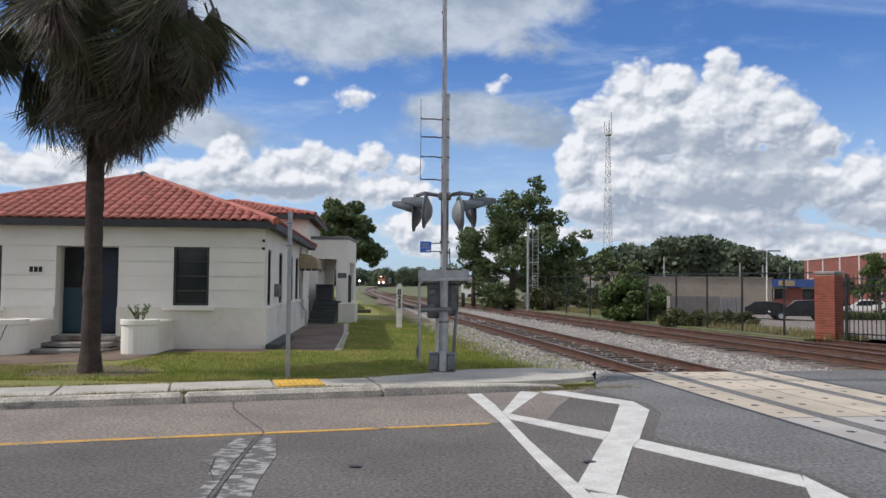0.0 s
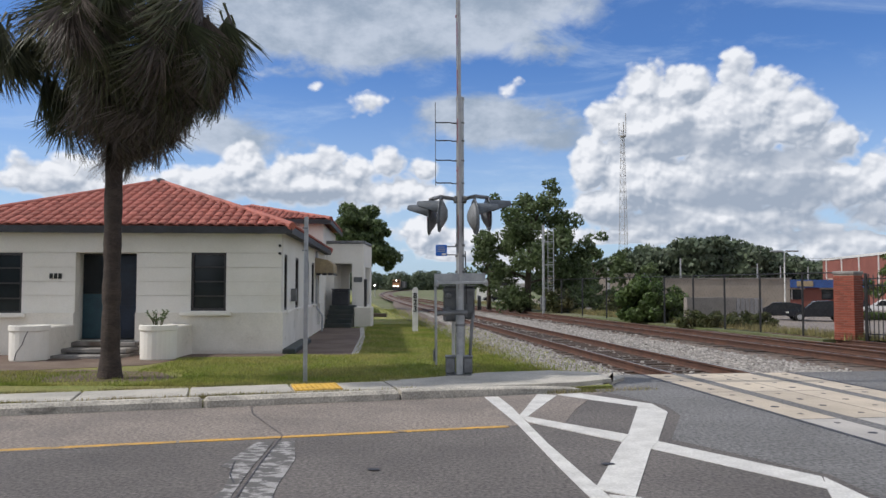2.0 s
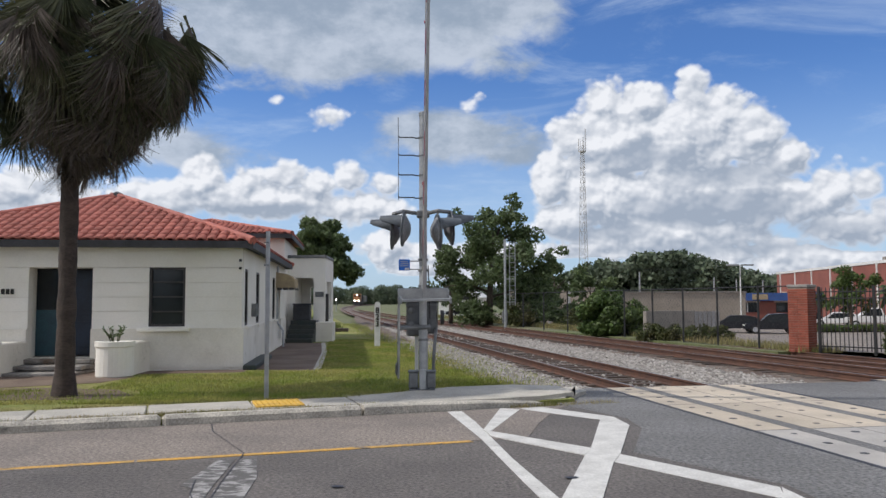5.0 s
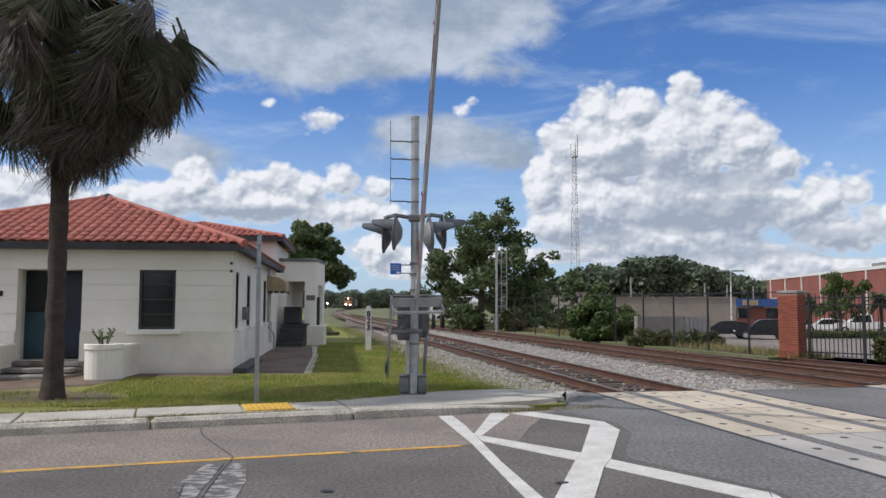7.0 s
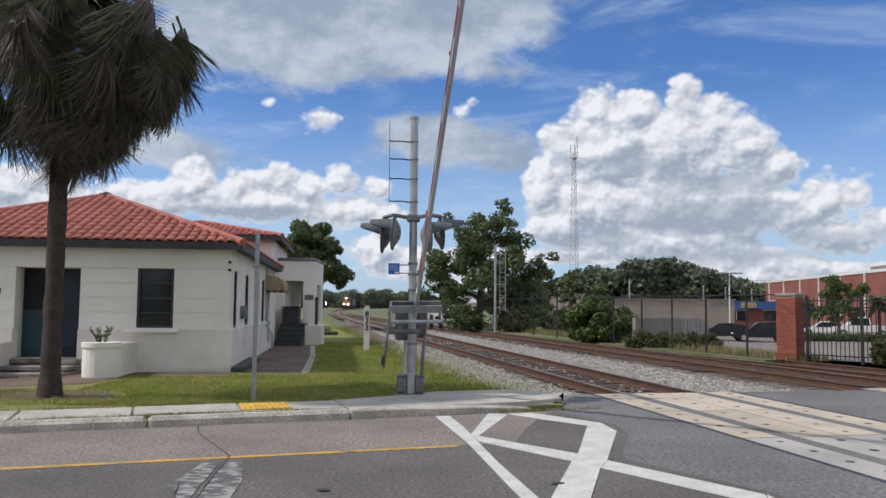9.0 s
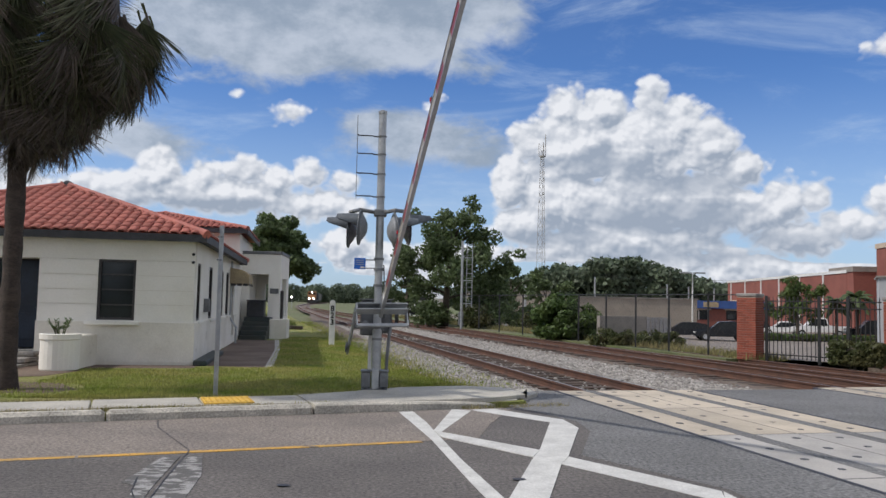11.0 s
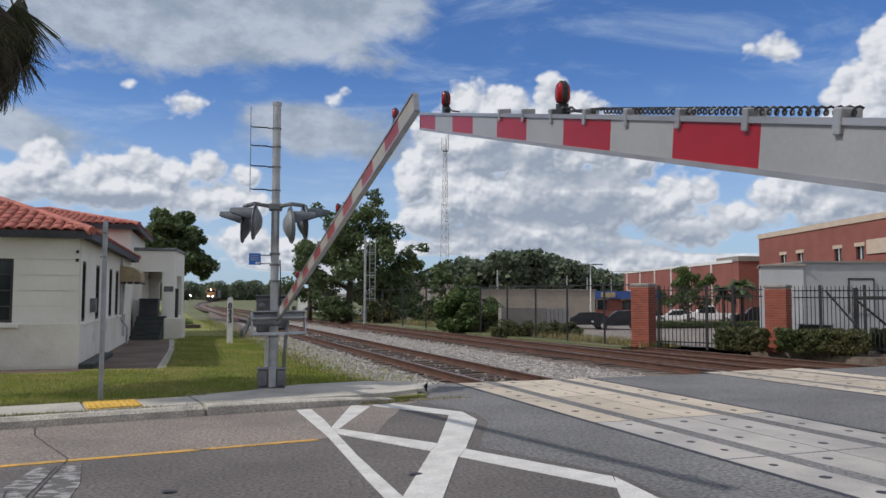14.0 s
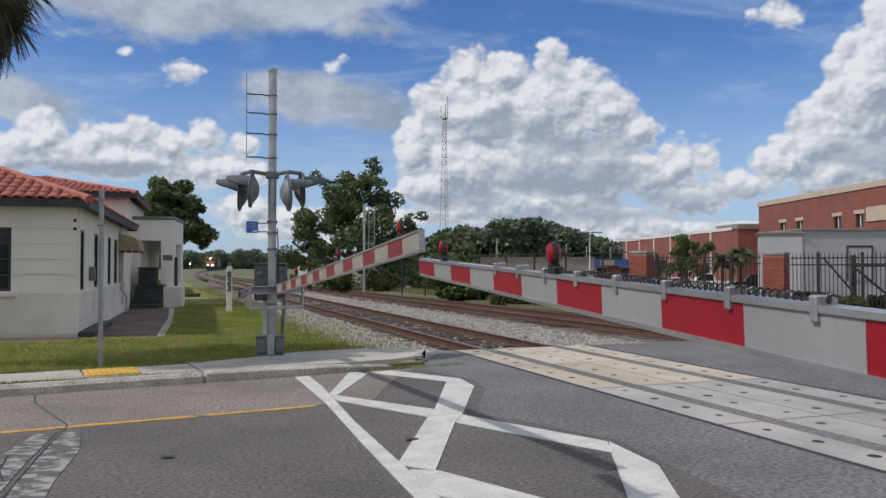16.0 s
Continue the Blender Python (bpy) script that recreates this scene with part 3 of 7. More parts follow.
def rail(parent, pts):
    """A rail along plan points: rusty body and worn head."""
    bm, rows = bm_new(), []
    pts = [Vector(p) for p in pts]
    for i, p in enumerate(pts):
        d = (pts[min(i + 1, len(pts) - 1)] - pts[max(i - 1, 0)]).normalized()
        s = Vector((d.y, -d.x))
        rows.append([bm.verts.new((p.x + s.x * a, p.y + s.y * a, z)) for a, z in RAIL_PROFILE])
    n = len(RAIL_PROFILE)
    for a, b in zip(rows, rows[1:]):
        for k in range(n):
            bm.faces.new((a[k], b[k], b[(k + 1) % n], a[(k + 1) % n]))
    bm.faces.new(rows[0]), bm.faces.new(rows[-1][::-1])
    r = part("rail", bm, M_RAIL_RUST, parent)
    bm, rows = bm_new(), []
    for i, p in enumerate(pts):
        d = (pts[min(i + 1, len(pts) - 1)] - pts[max(i - 1, 0)]).normalized()
        s = Vector((d.y, -d.x))
        rows.append([bm.verts.new((p.x + s.x * a, p.y + s.y * a, 0.0025)) for a in (-0.026, 0.026)])
    for a, b in zip(rows, rows[1:]):
        bm.faces.new((a[0], a[1], b[1], b[0]))
    part("rail_head", bm, M_RAIL_TOP, r, "worn steel running surface")
    return r


def along(x0, slope, y0, y1, step=4.0, bend=0.0, y_bend=60.0):
    n = max(2, int((y1 - y0) / step))
    out = []
    for i in range(n + 1):
        y = y0 + (y1 - y0) * i / n
        out.append((x0 + slope * y + bend * max(0.0, y - y_bend) ** 2, y))
    return out


BEND = 0.00024


def siding(y):
    """Left rail of the siding that leaves the second track."""
    return 14.2 - 0.19 * y + 0.0062 * max(0.0, 40 - y) ** 2 * (1 if y > 20 else 1) * (0.55 if y < 0 else 1) * 0.42


def tracks():
    gauge = 1.505
    specs = [("Main", [along(6.15, -0.1495, -30, 420, bend=BEND), along(6.15 + 1.52, -0.1495, -30, 420, bend=BEND)], "rusty railway track curving to the distance, rails on timber ties"),
             ("Second", [along(12.65, -0.19, -30, 150, bend=BEND * 1.3), along(14.2, -0.19, -30, 150, bend=BEND * 1.3)], "brown rusty second railway track on ballast"),
             ("Siding", [[(siding(y), y) for y in range(-20, 40, 2)], [(siding(y) + 1.53, y) for y in range(-20, 30, 2)]], "rusty siding track leaving the second track at a switch")]
    out = []
    for _, rails, label in specs:
        tr = thing("railway_track", Matrix(), label, "railway track", "railway tracks")
        for pts in rails:
            rail(tr, pts)
        out.append(tr)
    me = to_mesh("tie", box(bm_new(), -1.3, 1.3, -0.115, 0.115, -0.34, -0.165, bevel=0.015), M_TIE)
    for tr, x0, slope, y0, n in ((out[0], 6.91, -0.1495, 15.1, 90), (out[1], 13.42, -0.19, 16.4, 60)):
        for i in range(n):
            y = y0 + i * 0.53
            part("tie", me, M_TIE, tr, m=pose(x0 + slope * y + random.uniform(-0.05, 0.05), y, random.uniform(-0.015, 0.02), 0, 0, math.degrees(math.atan(-slope)) * 1 + random.uniform(-1.5, 1.5)))
    return out


tracks()


BED = [(-7.2, 0.02), (-5.9, 0.0), (-5.2, -0.07), (-4.5, -0.185), (-2.5, -0.19), (2.5, -0.19), (5.6, -0.21), (6.5, -0.27)]


def bed_centre(y):
    return 9.9 - 0.168 * y + BEND * max(0, y - 60) ** 2 + float(np.interp(y, [40, 90], [0.0, -1.2])) + 0.0185 * max(0, y - 90)


def bed_z(x, y):
    return float(np.interp(x - bed_centre(y), [a for a, _ in BED], [z for _, z in BED]))


def ballast():
    """Stone beds under the tracks: a long low bank with its shoulder."""
    def bed(name, centre, half, y0, y1, label):
        verts, faces, prof = [], [], BED
        ys = [y0 + (y1 - y0) * (i / 90) ** 1.7 for i in range(91)]
        for y in ys:
            for a, z in prof:
                verts.append((centre(y) + a * float(np.interp(y, [30, 85], [1.0, 0.24])) + random.uniform(-0.08, 0.08), y, z + random.uniform(-0.015, 0.015)))
        w = len(prof)
        for j in range(len(ys) - 1):
            for i in range(w - 1):
                faces.append((j * w + i, j * w + i + 1, (j + 1) * w + i + 1, (j + 1) * w + i))
        return tagged(raw(name, verts, faces, M_BALLAST), label, "ballast", kind="structure")
    bed("ballast_bed", bed_centre, 5.6, 14.0, 420, "pale crushed stone ballast under the railway tracks")


ballast()


def stones():
    """Loose ballast stones, thick between and beside the rails."""
    ico = bm_new()
    bmesh.ops.create_icosphere(ico, subdivisions=1, radius=1)
    base = np.array([v.co[:] for v in ico.verts])
    tri = np.array([[v.index for v in f.verts] for f in ico.faces])
    ico.free()
    keep = np.array([0, 1, 2, 3, 4, 5, 6, 7, 8, 9, 10, 11])
    rng = np.random.default_rng(3)
    pts = []
    want = 26000
    while len(pts) < want:
        y = 14.6 + 42 * rng.random() ** 1.7
        u = rng.random()
        x = rail_x(y) + (-3.2 + 8.0 * u)
        d = x - rail_x(y)
        if y < 15.2 and d > -1.0 and rng.random() < 0.7:
            continue
        if -0.05 < d - 0.0 < 0.12 or -0.05 < d - 1.52 < 0.12:
            continue
        if -0.35 < d < 1.85 and rng.random() < 0.93:
            continue
        if d > 4.55 - 0.03 * (y - 15) and rng.random() < 0.90:
            continue
        if d < -0.2 and (y - 14.5 < -d * 0.55 or rng.random() < (-d - 1.2) * 0.45):
            continue
        z = bed_z(x, y)
        pts.append((x, y, z))
    pts = np.array(pts)
    n = len(pts)
    s = 0.020 + 0.024 * rng.random((n, 1, 1)) + 0.0006 * (pts[:, 1] - 14)[:, None, None]
    jit = 0.72 + 0.56 * rng.random((n, len(base), 1))
    sq = np.stack([0.8 + 0.5 * rng.random(n), 0.8 + 0.5 * rng.random(n), 0.55 + 0.35 * rng.random(n)], -1)[:, None, :]
    v = base[None] * jit * s * sq + pts[:, None, :] + np.array([0, 0, 0.012])
    f = (tri[None] + (np.arange(n) * len(base))[:, None, None]).reshape(-1, 3)
    ob = raw("ballast_stones", v.reshape(-1, 3).tolist(), f.tolist(), M_STONE)
    tagged(ob, "loose pale grey crushed stones between the rails", "stones", kind="stuff")


stones()


def crossing_panels():
    """Precast concrete panels with bolt recesses between and beside the rails."""
    crossing = thing("crossing_panel_set", Matrix(), "concrete crossing panels set level with the rails", "level crossing", "crossing surfaces")
    recess = to_mesh("bolt_recess", lathe(bm_new(), [(0.052, 0.0), (0.046, 0.004)], 10), M_RUBBER)

    def panels(owner, x0, sl, y_end, lanes, count, sandy, length=2.44, start=0.0):
        ang = math.degrees(math.atan(-sl))
        fr = pose(x0 + sl * y_end, y_end, 0, 0, 0, ang)
        for a, b in lanes:
            for i in range(count):
                y1 = -start - i * length
                y0 = y1 - length
                bm = box(bm_new(), a, b, y0 + 0.012, y1 - 0.012, -0.15, 0.004, m=fr, bevel=0.01)
                p = part("panel", bm, M_PANEL_SAND if i < sandy else M_PANEL, owner)
                for fy in (0.14, 0.38, 0.62, 0.86):
                    c = fr @ Vector((a + (b - a) * (0.5 + random.uniform(-0.2, 0.2)), y0 + (y1 - y0) * (fy + random.uniform(-0.03, 0.03)), 0.0035))
                    part("bolt_recess", recess, M_RUBBER, p, m=Matrix.Translation(c) @ Matrix.Scale(random.uniform(0.7, 1.2), 4))
        bm = bm_new()
        box(bm, lanes[0][0] - 0.07, lanes[-1][1] + 0.07, -start - count * length, -start - 0.01, -0.2, -0.008, m=fr)
        part("flangeway", bm, M_RUBBER, owner, "dark rubber flangeway filler")
        for u0, u1 in ((lanes[0][0] - 0.075, lanes[0][0] - 0.005), (lanes[-1][1] + 0.005, lanes[-1][1] + 0.075)):
            part("edge_strip", box(bm_new(), u0, u1, -start - count * length, -start - 0.01, -0.1, 0.0065, m=fr), M_RUBBER, owner, "dark rubber edge strip")

    panels(crossing, 6.15, -0.1495, 14.55, [(-0.62, -0.095), (0.125, 0.75), (0.76, 1.385), (1.615, 2.15)], 8, 2)
    crossing2 = thing("crossing_panel_set", Matrix(), "pale sandy concrete crossing panels on the second track", "level crossing", "crossing surfaces")
    panels(crossing2, 12.65, -0.19, 15.75, [(-0.62, -0.095), (0.125, 0.75), (0.76, 1.385), (1.615, 2.15)], 8, 8)
    crossing3 = thing("crossing_panel_set", Matrix(), "pale sandy concrete crossing panels on the siding", "level crossing", "crossing surfaces")
    panels(crossing3, 15.9, -0.10, 16.4, [(0.2, 0.75), (0.76, 1.425), (1.565, 2.15)], 6, 6)


crossing_panels()


# ---- the white building ----
def pierced(bm, m, u0, u1, z0, z1, thick, openings=(), grooves=(), gap=0.012):
    """A wall from u0 to u1 and z0 to z1 with openings (u0, u1, z0, z1) through it and recessed course joints. The face is at y=0, the body behind."""
    us = sorted({u0, u1, *(o[0] for o in openings), *(o[1] for o in openings)})
    zs = sorted({z0, z1, *(o[2] for o in openings), *(o[3] for o in openings), *grooves})
    for a, b in zip(us, us[1:]):
        for c, d in zip(zs, zs[1:]):
            um, zm = (a + b) / 2, (c + d) / 2
            if any(o[0] < um < o[1] and o[2] < zm < o[3] for o in openings):
                continue
            lo = c + (gap / 2 if c in grooves else 0)
            hi = d - (gap / 2 if d in grooves else 0)
            box(bm, a, b, 0, 0.03, lo, hi, m=m)
            box(bm, a, b, 0.03, thick, c, d, m=m)
    bmesh.ops.remove_doubles(bm, verts=bm.verts, dist=0.0005)
    return bm


def sash_window(parent, m, w, h, rails=3):
    """A dark sash window in its opening; m: its lower left corner on the wall's face."""
    win = part("window", box(bm_new(), 0, w, 0.10, 0.13, 0, h, m=m), M_BLIND, parent, "dark window with a closed blind")
    bm = bm_new()
    f = 0.055
    for x0, x1, z0, z1 in ((0, f, 0, h), (w - f, w, 0, h), (f, w - f, 0, f), (f, w - f, h - f, h)):
        box(bm, x0, x1, 0.02, 0.10, z0, z1, m=m)
    part("window_frame", bm, M_FRAME, win, "dark painted frame")
    for k in range(1, rails + 1):
        z = h * k / (rails + 1)
        part("glazing_bar", box(bm_new(), f, w - f, 0.045, 0.085, z - 0.018, z + 0.018, m=m), M_FRAME, win)
    part("pane", box(bm_new(), f, w - f, 0.088, 0.094, f, h - f, m=m), M_SMOKEGLASS, win, "dark glass pane")
    return win


TILE_W, TILE_L = 0.225, 0.36


def tile_mesh(name):
    """One barrel roof tile: x across, y up the slope."""
    bm, rows = bm_new(), []
    for y, r, dz in ((0.0, 0.106, 0.020), (TILE_L + 0.04, 0.096, 0.002)):
        rows.append([bm.verts.new((r * math.cos(a), y, dz + 0.46 * r * math.sin(a))) for a in [math.pi * k / 6 for k in range(7)]])
    for k in range(6):
        bm.faces.new((rows[0][k + 1], rows[0][k], rows[1][k], rows[1][k + 1]))
    lip = [bm.verts.new((v.co.x * 0.8, 0.0, v.co.z * 0.6)) for v in rows[0]]
    for k in range(6):
        bm.faces.new((rows[0][k], rows[0][k + 1], lip[k + 1], lip[k]))
    return to_mesh(name, bm, M_TILE, True)


def tiled_slope(owner, a, b, apex, separate, apex2=None):
    """Tiles over a triangle or trapezoid: eave a-b, up to apex (to apex2)."""
    a, b, apex = Vector(a), Vector(b), Vector(apex)
    apex2 = Vector(apex2) if apex2 is not None else apex
    e = (b - a).normalized()
    foot = a + e * (apex - a).dot(e)
    up = (apex - foot).normalized()
    nrm = e.cross(up)
    m = Matrix((e, up, nrm)).transposed().to_4x4()
    L, H = (b - a).length, (apex - foot).length
    s1, s2 = (apex - a).dot(e), (apex2 - a).dot(e)
    me = tile_mesh("roof_tile")
    tri = [(v.co.copy()) for v in me.vertices]
    fs = [tuple(p.vertices) for p in me.polygons]
    verts, faces, made = [], [], 0
    rows, cols = int(H / TILE_L) + 1, int(L / TILE_W) + 1
    for j in range(rows):
        y = j * TILE_L
        f = min(1.0, (y + TILE_L * 0.4) / H)
        lo, hi = s1 * f, L + (s2 - L) * f
        for i in range(cols):
            x = (i + 0.5) * TILE_W
            if not lo < x < hi or y + TILE_L > H + 0.25:
                continue
            t = Matrix.Translation(a + e * x + up * y + nrm * 0.012) @ m @ pose(0, 0, 0, random.uniform(-0.8, 0.8), 0, random.uniform(-0.8, 0.8))
            if separate:
                part("roof_tile", me, M_TILE, owner, m=t)
            else:
                k = len(verts)
                verts += [tuple(t @ v) for v in tri]
                faces += [tuple(q + k for q in p) for p in fs]
    if not separate:
        raw("roof_tiles", verts, faces, M_TILE, owner, "rows of red barrel tiles", smooth=True)["kind"] = "stuff"


def ridge_caps(owner, p, q, r=0.10):
    p, q = Vector(p), Vector(q)
    n = max(2, int((q - p).length / 0.42))
    for i in range(n):
        a, b = p.lerp(q, i / n), p.lerp(q, (i + 1) / n + 0.01)
        part("ridge_tile", cyl(bm_new(), a + Vector((0, 0, 0.01)), b + Vector((0, 0, 0.03)), r, r * 0.86, n=10), M_TILE, owner, smooth=False)


def building():
    xr, xl, yf, yb = -4.13, -12.1, 18.25, 30.0
    b = thing("depot_building", pose(xr, yf, 0, 0, 0, 5) @ pose(-xr, -yf, 0), "single-storey white stucco building with a red tile hip roof", "building")
    front = pose(0, yf, 0)
    grooves = (1.39, 1.71, 2.04, 2.38)
    win, win0, door = (-6.20, -5.40, 1.04, 2.39), (-11.15, -9.98, 0.98, 2.37), (-8.80, -7.43, 0.36, 2.38)
    levels = (0.0, *grooves, 2.86)
    for z0, z1 in zip(levels, levels[1:]):
        ops = sorted(o for o in (win, win0, door) if o[2] < z1 - 0.02 and o[3] > z0 + 0.02)
        u = xl
        for o in [o for o in ops if o[2] <= z0 and o[3] >= z1 - 0.02] + [(xr, xr, 0, 0)]:
            cut = [(p[0], p[1], max(p[2], z0), min(p[3], z1 - 0.006)) for p in ops if u < p[0] and p[1] < o[0]]
            part("wall_course", pierced(bm_new(), front, u, o[0], z0 + 0.006, z1 - 0.006, 0.03, cut), M_STUCCO, b)
            u = o[1]
    part("wall_core", pierced(bm_new(), pose(0, yf + 0.028, 0), xl, xr, 0.0, 2.86, 0.23, (win, win0, door)), M_STUCCO_LOW, b, "white stucco with horizontal joints")
    part("front_plinth", pierced(bm_new(), pose(0, yf - 0.07, 0), xl, xr + 0.05, -0.05, 1.0, 0.069, ((door[0], door[1], 0.0, 1.0),), (0.10,)), M_STUCCO_LOW, b, "stained white stucco plinth")
    side = pose(xr, yf, 0, 0, 0, 90)                       # u runs away from the front; the body lies towards -x
    lights = [(0.49, 1.10, 1.03, 2.38), (2.72, 3.49, 1.03, 2.38), (5.5, 6.3, 1.03, 2.38), (7.1, 8.0, 1.03, 2.38)]
    sdoor = (8.7, 9.7, 0.30, 2.15)
    part("side_wall", pierced(bm_new(), side, 0.262, yb - yf, 0.0, 2.86, 0.26, (*lights, sdoor), ()), M_STUCCO, b, "white stucco side wall")
    part("side_plinth", pierced(bm_new(), pose(xr + 0.05, yf, 0, 0, 0, 90), 0.0, yb - yf, -0.05, 1.0, 0.049, ((sdoor[0], sdoor[1], 0.30, 1.0),)), M_STUCCO_LOW, b, "stained white stucco plinth")
    for u0, u1, z0, z1 in lights:
        sash_window(b, side @ pose(u0, 0, z0), u1 - u0, z1 - z0, 1)
        part("window_sill", box(bm_new(), u0 - 0.05, u1 + 0.05, -0.10, 0.0, z0 - 0.07, z0 - 0.005, m=side, bevel=0.01), M_STUCCO, b)
    part("side_door", box(bm_new(), sdoor[0], sdoor[1], 0.12, 0.17, sdoor[2], sdoor[3], m=side), M_DOOR, b, "dark side door under the awning")
    part("meter_box", box(bm_new(), 1.75, 2.05, -0.13, -0.001, 1.22, 1.55, m=side, bevel=0.015), M_GALV_DARK, b, "small grey box on the side wall")
    part("back_wall", box(bm_new(), xl, xr - 0.262, yb - 0.26, yb, 0, 2.86), M_STUCCO, b)
    part("west_wall", box(bm_new(), xl, xl + 0.26, yf + 0.262, yb - 0.262, 0, 2.86), M_STUCCO, b)
    sash_window(b, front @ pose(win[0], 0, win[2]), win[1] - win[0], win[3] - win[2])
    sash_window(b, front @ pose(win0[0], 0, win0[2]), win0[1] - win0[0], win0[3] - win0[2])
    part("window_sill", box(bm_new(), -6.42, -5.26, yf - 0.17, yf, 0.93, 1.02, bevel=0.012), M_STUCCO, b)
    part("window_sill", box(bm_new(), -11.5, -9.86, yf - 0.17, yf, 0.90, 0.99, bevel=0.012), M_STUCCO, b)
    # the recessed doorway: splayed reveal, blue door, teal side panel
    bm = bm_new()
    vs = [bm.verts.new(v) for v in ((-8.80, yf + 0.262, 0.36), (-8.90, yf + 0.75, 0.36), (-8.90, yf + 0.75, 2.38), (-8.80, yf + 0.262, 2.38), (-9.2, yf + 0.75, 0.36), (-9.2, yf + 0.75, 2.38))]
    bm.faces.new((vs[0], vs[1], vs[2], vs[3])), bm.faces.new((vs[1], vs[4], vs[5], vs[2]))
    part("door_reveal", bm, M_STUCCO, b, "splayed white doorway reveal")
    part("door_reveal", box(bm_new(), -7.47, -7.41, yf + 0.262, yf + 0.75, 0.36, 2.38), M_STUCCO, b)
    part("porch_ceiling", box(bm_new(), -8.95, -7.41, yf + 0.262, yf + 0.9, 2.38, 2.44), M_STUCCO, b)
    part("porch_floor", box(bm_new(), -8.95, -7.41, yf + 0.0, yf + 0.9, 0.30, 0.355), M_STEP, b)
    part("door_back", box(bm_new(), -8.95, -7.41, yf + 0.80, yf + 0.88, 0.355, 2.38), M_FRAME, b, "dark recess behind the doorway")
    door_leaf = part("door", box(bm_new(), -8.08, -7.50, yf + 0.72, yf + 0.78, 0.37, 2.34, bevel=0.008), M_DOOR, b, "dark blue front door")
    for z0, z1 in ((0.55, 1.15), (1.3, 2.15)):
        part("door_panel", box(bm_new(), -8.0, -7.58, yf + 0.708, yf + 0.722, z0, z1, bevel=0.006), M_DOOR, door_leaf)
    part("side_panel", box(bm_new(), -8.92, -8.14, yf + 0.72, yf + 0.78, 0.37, 1.42), M_TEAL, b, "teal panel beside the door")
    part("side_light", box(bm_new(), -8.92, -8.14, yf + 0.73, yf + 0.77, 1.44, 2.34), M_SMOKEGLASS, b, "dark glazing above the teal panel")
    # unreadable number plate: three small bars
    for i in range(3):
        part("number_bar", box(bm_new(), -9.37 + i * 0.10, -9.30 + i * 0.10, yf - 0.02, yf + 0.001, 1.78, 1.90), M_BLACK, b, "small black bar")
    part("wall_lamp", box(bm_new(), -4.20, -4.14, yf - 0.06, yf, 2.34, 2.40, bevel=0.01), M_BLACKMETAL, b)
    part("wall_lamp", box(bm_new(), -4.20, -4.14, yf - 0.06, yf, 2.52, 2.58, bevel=0.01), M_BLACKMETAL, b)
    # roof
    ex0, ex1, ey0, ey1, ez = -12.35, -3.86, 17.98, 30.2, 2.98
    apex, apex2 = (-8.10, 22.3, 4.52), (-8.10, 26.0, 4.52)
    corners = [(ex0, ey0, ez), (ex1, ey0, ez), (ex1, ey1, ez), (ex0, ey1, ez)]
    roof = part("roof", box(bm_new(), ex0 + 0.08, ex1 - 0.08, ey0 + 0.08, ey1 - 0.08, 2.87, 2.955), M_FASCIA, b, "red barrel-tile hip roof")
    bm = bm_new()
    vs = [bm.verts.new(c) for c in corners] + [bm.verts.new(apex), bm.verts.new(apex2)]
    for f in ((0, 1, 4), (1, 2, 5, 4), (2, 3, 5), (3, 0, 4, 5)):
        bm.faces.new([vs[k] for k in f])
    bm.faces.new(vs[3::-1])
    part("roof_deck", bm, M_TILE, roof)
    bm = bm_new()
    for x0, x1, y0, y1 in ((ex0, ex1, ey0, ey0 + 0.05), (ex0, ex1, ey1 - 0.05, ey1), (ex0, ex0 + 0.05, ey0 + 0.05, ey1 - 0.05), (ex1 - 0.05, ex1, ey0 + 0.05, ey1 - 0.05)):
        box(bm, x0, x1, y0, y1, 2.82, 2.985)
    part("fascia", bm, M_FASCIA, b, "dark grey eaves board and gutter")
    tiled_slope(roof, corners[0], corners[1], apex, True)
    tiled_slope(roof, corners[1], corners[2], apex, False, apex2)
    for c in (corners[0], corners[1]):
        ridge_caps(roof, c, apex)
    ridge_caps(roof, corners[2], apex2), ridge_caps(roof, apex, apex2)
    part("finial", lathe(bm_new(), [(0.17, 4.50), (0.15, 4.60), (0.04, 4.66)], 10, (apex[0], apex[1])), M_FASCIA, roof, "dark metal cap on the apex")
    # awning over the side door
    bm, rows = bm_new(), []
    for k in range(9):
        u = sdoor[0] - 0.55 + k * 0.225
        rows.append([bm.verts.new(side @ Vector(v)) for v in ((u, -0.01, 2.58), (u, -0.42, 2.50), (u, -0.62, 2.34), (u, -0.62, 2.03 + (0.03 if k % 2 else 0)))])
    for a, c in zip(rows, rows[1:]):
        for k in range(3):
            bm.faces.new((a[k], a[k + 1], c[k + 1], c[k]))
    ends = [bm.verts.new(side @ Vector((u, -0.01, 2.04))) for u in (sdoor[0] - 0.55, sdoor[0] - 0.55 + 1.8)]
    bm.faces.new((*rows[0][::-1], ends[0])), bm.faces.new((*rows[-1], ends[1]))
    aw = part("awning", bm, M_AWNING, b, "tan metal awning over the side door")
    for k in range(7):
        u = sdoor[0] - 0.4 + k * 0.25
        part("awning_fringe", box(bm_new(), u - 0.10, u + 0.10, -0.635, -0.622, 1.98, 2.06, m=side), M_FRAME, aw)
    for k in range(3):
        part("awning_fringe", box(bm_new(), sdoor[0] - 0.565, sdoor[0] - 0.552, -0.60 + k * 0.2, -0.44 + k * 0.2, 1.98, 2.06, m=side), M_FRAME, aw)
